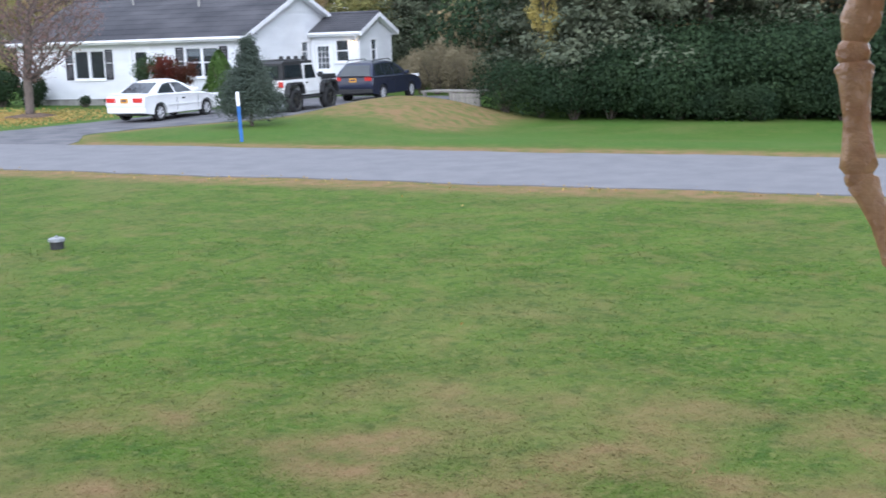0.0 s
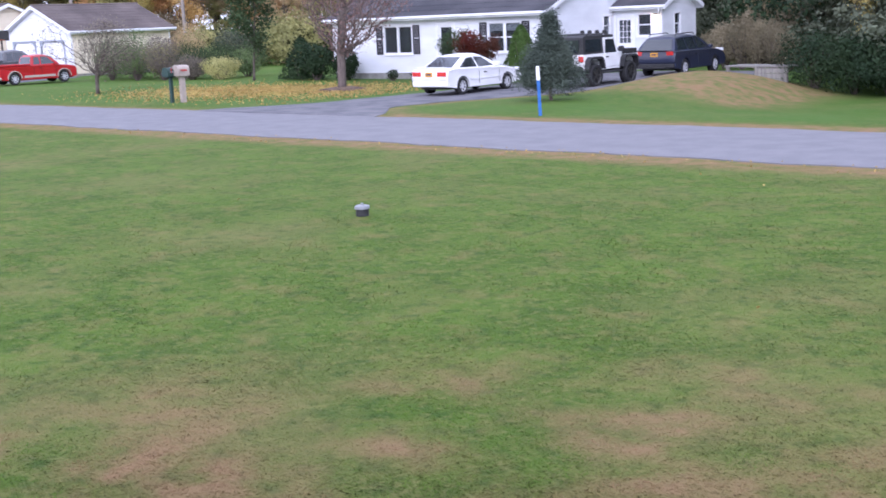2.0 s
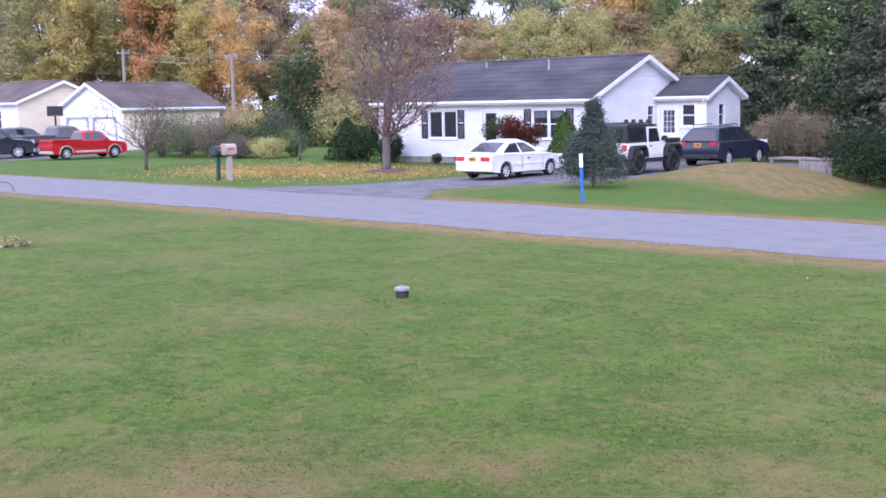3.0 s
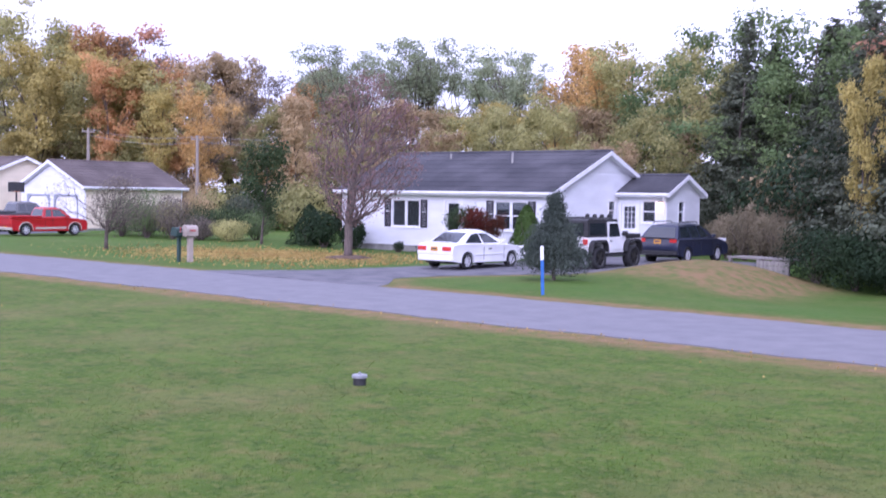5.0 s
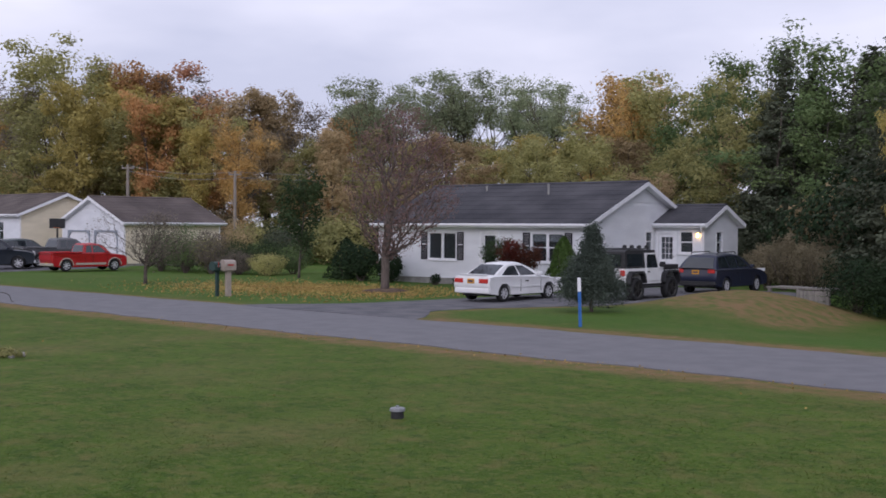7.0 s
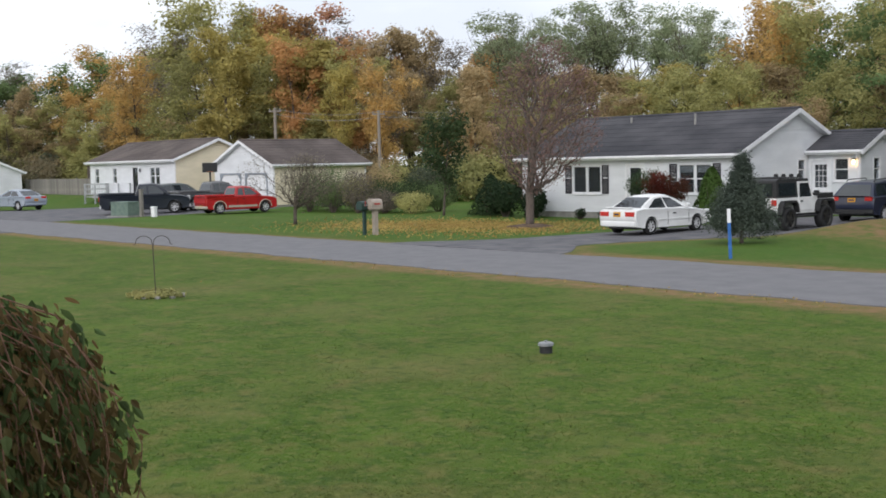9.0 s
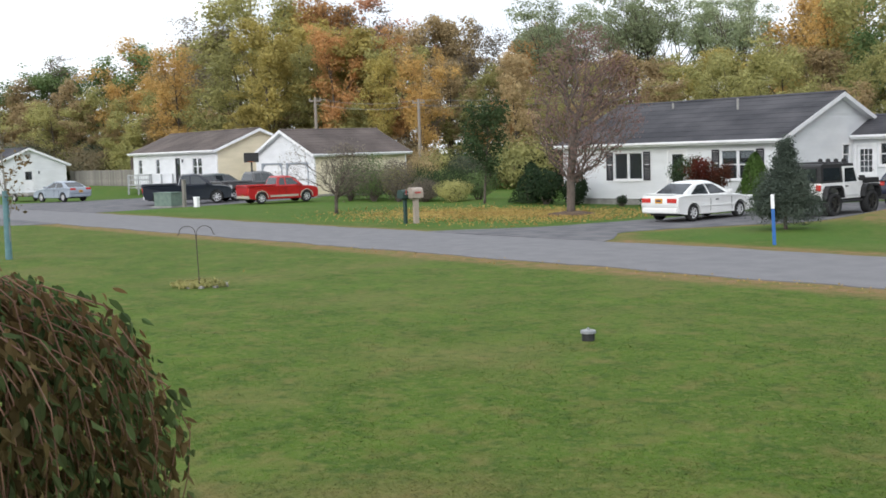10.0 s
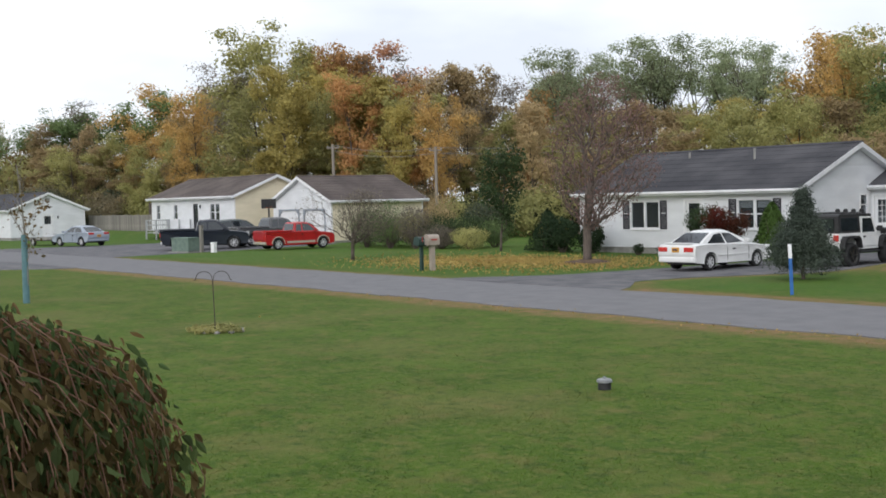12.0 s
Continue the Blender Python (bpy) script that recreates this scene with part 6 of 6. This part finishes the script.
# ---------------------------------------------------------------- small things
GALV = surface("galvanised_steel", (0.3, 0.31, 0.32), (0.2, 0.205, 0.21), scale=8, rough=0.5, metal=0.4)
DARKGREEN = surface("dark_green_metal", (0.02, 0.045, 0.04), (0.03, 0.06, 0.05), scale=8, rough=0.5)
TAN = surface("tan_plastic", (0.38, 0.32, 0.27), (0.3, 0.25, 0.21), scale=5, rough=0.6)
REDBAR = surface("red_print", (0.4, 0.06, 0.05), (0.3, 0.05, 0.04), scale=5, rough=0.6)
BLUE = surface("blue_marker_plastic", (0.04, 0.15, 0.42), (0.03, 0.11, 0.33), scale=5, rough=0.5)
UTIL = surface("utility_green", (0.16, 0.22, 0.18), (0.12, 0.17, 0.14), scale=4, rough=0.55)
TEAL = surface("teal_tree_guard", (0.12, 0.22, 0.24), (0.08, 0.16, 0.18), scale=5, rough=0.6)
BONE = surface("brown_bone_plastic", (0.6, 0.35, 0.18), (0.3, 0.12, 0.05), scale=45, rough=0.27, bump=0.3, bump_scale=160, spec=0.5, low=0.3, high=0.75)
HOOK = surface("rusty_black_iron", (0.04, 0.035, 0.032), (0.08, 0.06, 0.05), scale=20, rough=0.7)


def mailbox(x, y, body_mat, post_mat, label, rz, size=1.0, thick=0.055, half=0.24):
    mb = thing("mailbox", on_ground(x, y, rz), label, "mailbox")
    part("post", boxed(-thick, -thick, -0.2, thick, thick, 1.0, bevel=0.01), post_mat, mb)
    bm = bmesh.new()
    w, h = 0.13 * size, 0.14 * size
    out = [(-w, 1.0), (-w, 1.0 + h)] + [(-w * math.cos(a), 1.0 + h + 0.12 * size * math.sin(a)) for a in [math.pi * k / 8 for k in range(1, 8)]] + [(w, 1.0 + h), (w, 1.0)]
    prism(bm, out, -half, half)
    body = part("box", bm, body_mat, mb)
    bm = bmesh.new()
    prism(bm, [(p * 1.05, 1.0 + (z - 1.0) * 1.04 - 0.004) for p, z in out], -half - 0.02, -half - 0.001)
    part("door", bm, body_mat, mb)
    if body_mat is not TAN:
        part("flag", boxed(w + 0.004, -0.1, 1.12, w + 0.016, -0.06, 1.32), REDBAR, mb, "small red flag")
    part("plate_bar", boxed(w + 0.002, -half * 0.6, 1.0 + h * 0.8, w + 0.008, half * 0.5, 1.0 + h * 1.1), REDBAR if body_mat is TAN else GALV, mb)
    part("arm", boxed(-0.04, -half * 0.9, 0.95, 0.04, half * 0.9, 1.0), post_mat, mb)
    return mb


mailbox(-37.45, 27.05, DARKGREEN, DARKGREEN, "dark green metal mailbox on a wooden post", 6, 1.25, 0.06)
mailbox(-37.15, 27.35, TAN, TAN, "tan plastic mailbox on a square post", -6, 1.55, 0.09)

marker = thing("utility_marker", on_ground(-19.37, 26.02, 40), "blue utility marker post with a white top sleeve", "marker post")
part("post", box(bmesh.new(), -0.045, -0.028, -0.3, 0.045, 0.028, 0.98, bevel=0.012, m=Matrix.Rotation(radians(-2), 4, 'Y')), BLUE, marker)
part("sleeve", box(bmesh.new(), -0.047, -0.03, 0.96, 0.047, 0.03, 1.34, bevel=0.012, m=Matrix.Rotation(radians(-2), 4, 'Y')), TRIM, marker, "white sleeve")

cap = thing("well_cap", on_ground(-11.86, 11.68), "dark pipe with a pale grey cap standing in the lawn", "pipe cap")
part("pipe", tube(bmesh.new(), [(0, 0, -0.2), (0, 0, 0.1)], 0.092, 20), BLACK, cap, smooth=False)
part("cap", tube(bmesh.new(), [(0, 0, 0.1), (0, 0, 0.105), (0, 0, 0.14), (0, 0, 0.152)], [0.09, 0.112, 0.108, 0.085], 24), GALV, cap, "pale grey lid")
part("cap_knob", tube(bmesh.new(), [(0, 0, 0.15), (0, 0, 0.18)], [0.025, 0.02], 8), GALV, cap)

# two-armed shepherd's hook with a little ring of rank grass
hook = thing("garden_hook", on_ground(-23.26, 11.25, 50), "double-armed black iron garden hook in the lawn", "garden hook")
part("pole", tube(bmesh.new(), [(0.03, 0, -0.2), (0, 0, 1.12)], 0.011, 8), HOOK, hook)
for s in (-1, 1):
    pts = [(0, 0, 0.95), (s * 0.01, 0, 1.12)] + [(s * (0.19 - 0.17 * math.cos(a)), 0, 1.18 + 0.13 * math.sin(a)) for a in [math.pi * k / 10 for k in range(11)]] + [(s * 0.385, 0, 1.12), (s * 0.42, 0, 1.13)]
    part("arm", tube(bmesh.new(), pts, 0.008, 6), HOOK, hook)
bm = bmesh.new()
for k in range(9):
    a = k * 0.7
    bmesh.ops.create_icosphere(bm, subdivisions=1, radius=0.07, matrix=Matrix.Translation((0.45 * math.cos(a), 0.45 * math.sin(a), 0.02)) @ Matrix.Diagonal((1.3, 1, 0.6, 1)))
bed = link("edging_stones", bm, CONCRETE)
bed.matrix_world = on_ground(-23.2, 11.4)
tagged(bed, "small grey stones round the hook's foot", "stones", kind="stuff")
shrub("rank_grass", on_ground(-23.3, 11.3), "rank tuft of grass round the garden hook", 0.75, 0.6, 0.14, "olive", 81, leaves=700, leaf_size=0.09, stems=3, category="grass tuft")

# staked young tree in a teal guard
sap = tree("sapling", on_ground(-35.0, 10.96), "thin young tree with withered red leaves and a teal guard", 5.4, 0.9, "bronze", 82, leaves=260, leaf_size=0.13, bare=0.3, trunk_r=0.05, bark=BARK_PALE, form="tall", base_up=0.25)
part("tree_guard", tube(bmesh.new(), [(0, 0, -0.05), (0, 0, 2.0)], [0.1, 0.085], 10, cap=False), TEAL, sap, "teal plastic trunk guard")

# transformer box, pedestals
tb = thing("transformer_box", on_ground(-65.9, 30.2, 20), "pale green utility transformer box on a pad", "utility box")
part("cabinet", box(bmesh.new(), -0.7, -0.5, 0.08, 0.7, 0.5, 0.85, bevel=0.04), UTIL, tb)
part("lid", box(bmesh.new(), -0.73, -0.53, 0.83, 0.73, 0.53, 0.9, bevel=0.02), UTIL, tb)
part("pad", boxed(-0.85, -0.65, -0.2, 0.85, 0.65, 0.08), CONCRETE, tb)
ped = thing("cable_post", on_ground(-64.6, 30.6, 20), "square grey wooden post by the transformer", "post")
part("post", box(bmesh.new(), -0.09, -0.09, -0.2, 0.09, 0.09, 1.55, bevel=0.015), WEATHERED, ped)
part("post_cap", box(bmesh.new(), -0.11, -0.11, 1.55, 0.11, 0.11, 1.62, bevel=0.02), WEATHERED, ped)
pd = thing("cable_pedestal", on_ground(-63.6, 30.9, 20), "small white utility pedestal on the verge", "utility box")
part("housing", box(bmesh.new(), -0.14, -0.12, -0.1, 0.14, 0.12, 0.55, bevel=0.03), TRIM, pd)
part("hood", box(bmesh.new(), -0.155, -0.135, 0.5, 0.155, 0.135, 0.6, bevel=0.03), TRIM, pd)

# basketball hoop by the garage
bh = thing("basketball_hoop", on_ground(-72.0, 39.2, -30), "black basketball backboard with an orange rim on a pole", "basketball hoop")
part("pole", tube(bmesh.new(), [(0, 0, -0.2), (0, 0, 2.2), (0.25, 0, 2.7)], 0.06, 8), BLACK, bh)
part("backboard", box(bmesh.new(), 0.22, -0.5, 2.45, 0.26, 0.5, 3.1, bevel=0.012), BLACK, bh)
bm = tube(bmesh.new(), [(0.5 + 0.22 * math.cos(a), 0.22 * math.sin(a), 2.5) for a in [6.2832 * k / 16 for k in range(17)]], 0.012, 5)
part("rim", bm, surface("orange_rim", (0.6, 0.16, 0.03), (0.5, 0.12, 0.03), scale=8, rough=0.5), bh, "orange rim")

# flat trailer before the end house
tr = thing("utility_trailer", on_ground(-92.5, 30.6, 12), "low flat utility trailer with a drawbar", "trailer")
part("bed", boxed(-1.4, -0.75, 0.45, 1.4, 0.75, 0.55), WEATHERED, tr)
part("frame", boxed(-1.45, -0.78, 0.38, 1.45, 0.78, 0.45), BLACK, tr)
part("drawbar", tube(bmesh.new(), [(1.4, 0, 0.42), (2.6, 0, 0.4)], 0.04, 6), BLACK, tr)
part("jack", tube(bmesh.new(), [(2.4, 0, 0.0), (2.4, 0, 0.5)], 0.03, 6), BLACK, tr)
for s in (-1, 1):
    wheel(tr, -0.2, s * 0.88, 0.3, 0.16, RIM, s)

# power poles behind the garage, with their wires
POLEWOOD = surface("pole_wood", (0.3, 0.26, 0.22), (0.22, 0.19, 0.16), scale=4, rough=0.9, stretch=(5, 5, 0.5))
ends_ = []
for i, (az, d, top) in enumerate(((148.3, 97, 6.9), (143.35, 94, 7.0), (131.5, 88, 7.2))):
    x, y = along(az, d)
    po = thing("power_pole", on_ground(x, y, az + 90), "weathered wooden power pole with a crossarm", "power pole", group="power poles")
    part("pole", tube(bmesh.new(), [(0, 0, -0.5), (0, 0, top)], [0.16, 0.11], 10), POLEWOOD, po)
    part("crossarm", boxed(-0.5, -0.06, top - 0.35, 0.5, 0.06, top - 0.22), POLEWOOD, po)
    for s in (-0.42, 0.42):
        part("insulator", tube(bmesh.new(), [(s, 0, top - 0.22), (s, 0, top - 0.08)], [0.035, 0.05], 8), CONCRETE, po)
    ends_.append((x, y, ground_z(x, y) + top))
for a, b in zip(ends_, ends_[1:]):
    for dz in (-0.06, -0.5):
        A, B = Vector(a) + Vector((0, 0, dz)), Vector(b) + Vector((0, 0, dz))
        w_ = link("power_wire", tube(bmesh.new(), [A.lerp(B, k / 12) - Vector((0, 0, 1.6 * (k / 12) * (1 - k / 12))) for k in range(13)], 0.016, 4), GALV)
        tagged(w_, "sagging overhead wire between the power poles", "wire", group="power wires")

# timber platform at the edge of the parking apron
pf = thing("timber_platform", pose(-22.3, 42.0, 0.14, 0, 0, -9), "weathered timber edging platform at the bank's top", "platform")
for k in range(5):
    part("plank", boxed(0, -0.1 + k * 0.22, 0.28, 2.9, 0.1 + k * 0.22, 0.34), WEATHERED, pf)
for x in (0.15, 1.45, 2.75):
    part("post", boxed(x - 0.06, -0.1, -1.1, x + 0.06, 0.02, 0.28), WEATHERED, pf)
for k in range(4):
    part("board", boxed(1.45, -0.135, -0.5 + k * 0.19, 2.85, -0.1, -0.32 + k * 0.19), WEATHERED, pf)

# ---------------------------------------------------------------- the weeping tree close to the porch
rng_b = np.random.default_rng(14)
weep = thing("weeping_cherry", pose(-3.86, 0.86, 0), "small weeping tree with bronze and green drooping leaves", "tree")
bm = bmesh.new()
tube(bm, limb_path(rng_b, (0, 0, -0.2), (0.02, 0, 1), 2.45, bend=0.03, up=0.1, n=6), [0.07, 0.06, 0.055, 0.05, 0.045, 0.04, 0.03], 8)
lp, ld = [], []
arcs = bmesh.new()
for k in range(270):
    a = rng_b.random() * 6.283
    reach = 0.28 + 0.56 * rng_b.random() ** 0.6
    rise = 0.2 * rng_b.random() + 0.03
    drop = 1.35 + 0.6 * rng_b.random()
    c_, s_ = math.cos(a), math.sin(a)
    wx, wy = rng_b.normal() * 0.05, rng_b.normal() * 0.05
    pts = []
    for j in range(13):
        u = j / 12
        r_ = reach * math.sin(min(1, u * 2.3) * math.pi / 2) * (1 - 0.16 * max(0, u - 0.5))
        z_ = 2.12 + rise * math.sin(min(1.0, u * 2.4) * math.pi) - drop * max(0, u - 0.12) ** 1.5 * 1.1 + 0.22 * (0.9 - reach)
        pts.append(Vector((c_ * r_ + 0.03 * math.sin(j * 0.9 + k) + wx * u, s_ * r_ + 0.03 * math.cos(j * 0.8 + k) + wy * u, z_)))
    tube(arcs, pts, [0.003 - 0.00015 * j for j in range(13)], 5, cap=False)
    for q in range(118):
        u = 0.08 + 0.92 * rng_b.random()
        i = min(11, int(u * 12))
        lp.append(pts[i].lerp(pts[i + 1], u * 12 - i) + Vector(rng_b.normal(size=3)) * 0.022)
        ld.append(Vector((c_ * 0.35 + rng_b.normal() * 0.4, s_ * 0.35 + rng_b.normal() * 0.4, -0.9)).normalized())
part("trunk", bm, BARK, weep, smooth=True)
part("branchwork", arcs, surface("red_brown_shoots", (0.26, 0.14, 0.09), (0.16, 0.085, 0.055), scale=12, rough=0.7), weep, "red-brown drooping shoots")["kind"] = "stuff"
# pointed leaves, folded along the midrib and curling, hanging from the shoots
for leaf_name, leaf_mat, pick in (("bronze_foliage", "bronze", lambda q: q % 9 < 5), ("green_foliage", "weepgreen", lambda q: q % 9 >= 5)):
    verts, faces = [], []
    for q, (p, d) in enumerate(zip(lp, ld)):
        if not pick(q):
            continue
        L = 0.026 + 0.046 * rng_b.random() ** 1.5
        side = Matrix.Rotation(rng_b.random() * 6.283, 3, d) @ d.orthogonal().normalized()
        up_ = d.cross(side)
        w_ = L * (0.2 + 0.1 * rng_b.random())
        curl = L * (rng_b.random() - 0.35) * 0.9
        n0 = len(verts)
        verts += [p, p + d * L * 0.3 + side * w_ * 0.9 + up_ * w_ * 0.5, p + d * L * 0.32, p + d * L * 0.3 - side * w_ * 0.9 + up_ * w_ * 0.5,
                  p + d * L * 0.65 + side * w_ * 0.75 + up_ * (w_ * 0.4 + curl * 0.4), p + d * L * 0.66 + up_ * curl * 0.4, p + d * L * 0.65 - side * w_ * 0.75 + up_ * (w_ * 0.4 + curl * 0.4), p + d * L + up_ * curl]
        faces += [tuple(n0 + i for i in f) for f in ((0, 1, 2), (0, 2, 3), (2, 1, 4, 5), (3, 2, 5, 6), (5, 4, 7), (6, 5, 7))]
    me = bpy.data.meshes.new(leaf_name)
    me.from_pydata([tuple(v_) for v_ in verts], [], faces)
    me.materials.append(LEAF[leaf_mat])
    fo = new(leaf_name, me)
    fo.parent = weep

# ---------------------------------------------------------------- the porch that the camera stands on
porch_floor = tagged(link("porch_floor", boxed(-2.4, -2.6, 0.95, 2.4, 0.25, 1.1), WEATHERED), "grey boarded porch floor", "porch", kind="structure")
# unseen roof, wall and posts, added to close in, shade and hold the ornament
tagged(link("porch_roof", boxed(-2.4, -2.6, 3.75, 2.4, 0.35, 3.9), TRIM), "white porch ceiling added out of view", "porch roof", kind="structure")
tagged(link("wall_south", boxed(-6, -2.8, 0, 6, -2.6, 3.9), SIDING), "plain white wall added out of view behind the porch", "wall", kind="structure")
for x in (-2.3, 2.2):
    tagged(link("porch_trim", boxed(x, -2.6, 0, x + 0.12, -2.45, 3.75), TRIM), "white corner post of the porch", "trim", kind="structure")
    tagged(link("porch_trim", boxed(x, 0.1, 0, x + 0.12, 0.22, 0.95), TRIM), "white pier under the porch", "trim", kind="structure")


# a hanging skeleton arm, a brown plastic ornament, at the porch's edge
def bone(bm, a, b, r, knob=1.5):
    a, b = Vector(a), Vector(b)
    tube(bm, [a, a.lerp(b, 0.08), a.lerp(b, 0.2), a.lerp(b, 0.5), a.lerp(b, 0.78), a.lerp(b, 0.9), b], [r * 0.75, r * knob, r * 1.1, r * 0.88, r * 1.1, r * knob * 0.95, r * 0.7], 12)


bm = bmesh.new()
wrist = Vector((-0.035, 0.625, 2.82))
for k, (dx, dz, ln) in enumerate(((0.0, 0.0, 1.0), (0.023, 0.012, 1.08), (0.046, 0.006, 1.0), (0.067, -0.012, 0.85))):
    o = Vector((dx, 0.004 * k, dz))
    K1, K2, K3, K4 = (Vector(p) + o for p in ((-0.0845, 0.614, 2.688), (-0.0838, 0.6139, 2.683), (-0.0793, 0.6105, 2.626), (-0.058, 0.605, 2.584)))
    bone(bm, wrist + Vector((-0.02 + dx * 0.55, 0, -0.01)), K1, 0.007, 1.45)
    for joint, size in ((K1.lerp(K2, 0.5), 0.0082), (K2 + (K3 - K2) * ln, 0.0072)):
        bmesh.ops.create_icosphere(bm, subdivisions=2, radius=size, matrix=Matrix.Translation(joint))
    bone(bm, K2, K2 + (K3 - K2) * ln, 0.0071, 1.35)
    bone(bm, K3 + Vector((0.0005, 0, 0.001)) - (K2 - K3) * (ln - 1), K4 - (K2 - K3) * (ln - 1), 0.0058, 1.35)
bone(bm, wrist + Vector((0.012, 0, -0.02)), (0.06, 0.6, 2.72), 0.008)
bone(bm, (0.06, 0.6, 2.715), (0.075, 0.59, 2.67), 0.007)
for k in range(6):
    bmesh.ops.create_icosphere(bm, subdivisions=2, radius=0.014, matrix=Matrix.Translation(wrist + Vector((-0.024 + 0.022 * (k % 3), 0.004, 0.0 + 0.02 * (k // 3)))))
bone(bm, wrist + Vector((-0.014, 0, 0.03)), (-0.05, 0.45, 3.12), 0.011)
bone(bm, wrist + Vector((0.02, 0, 0.03)), (-0.015, 0.45, 3.12), 0.012)
bone(bm, (-0.03, 0.44, 3.13), (-0.03, 0.2, 3.5), 0.015, 1.7)
tube(bm, [(-0.03, 0.2, 3.48), (-0.03, 0.2, 3.76)], 0.003, 5)
bmesh.ops.translate(bm, vec=(0.021, 0.0105, -0.001), verts=bm.verts[:])
tagged(link("skeleton_ornament", bm, BONE, smooth=True), "brown plastic skeleton arm hanging from the porch ceiling", "ornament")
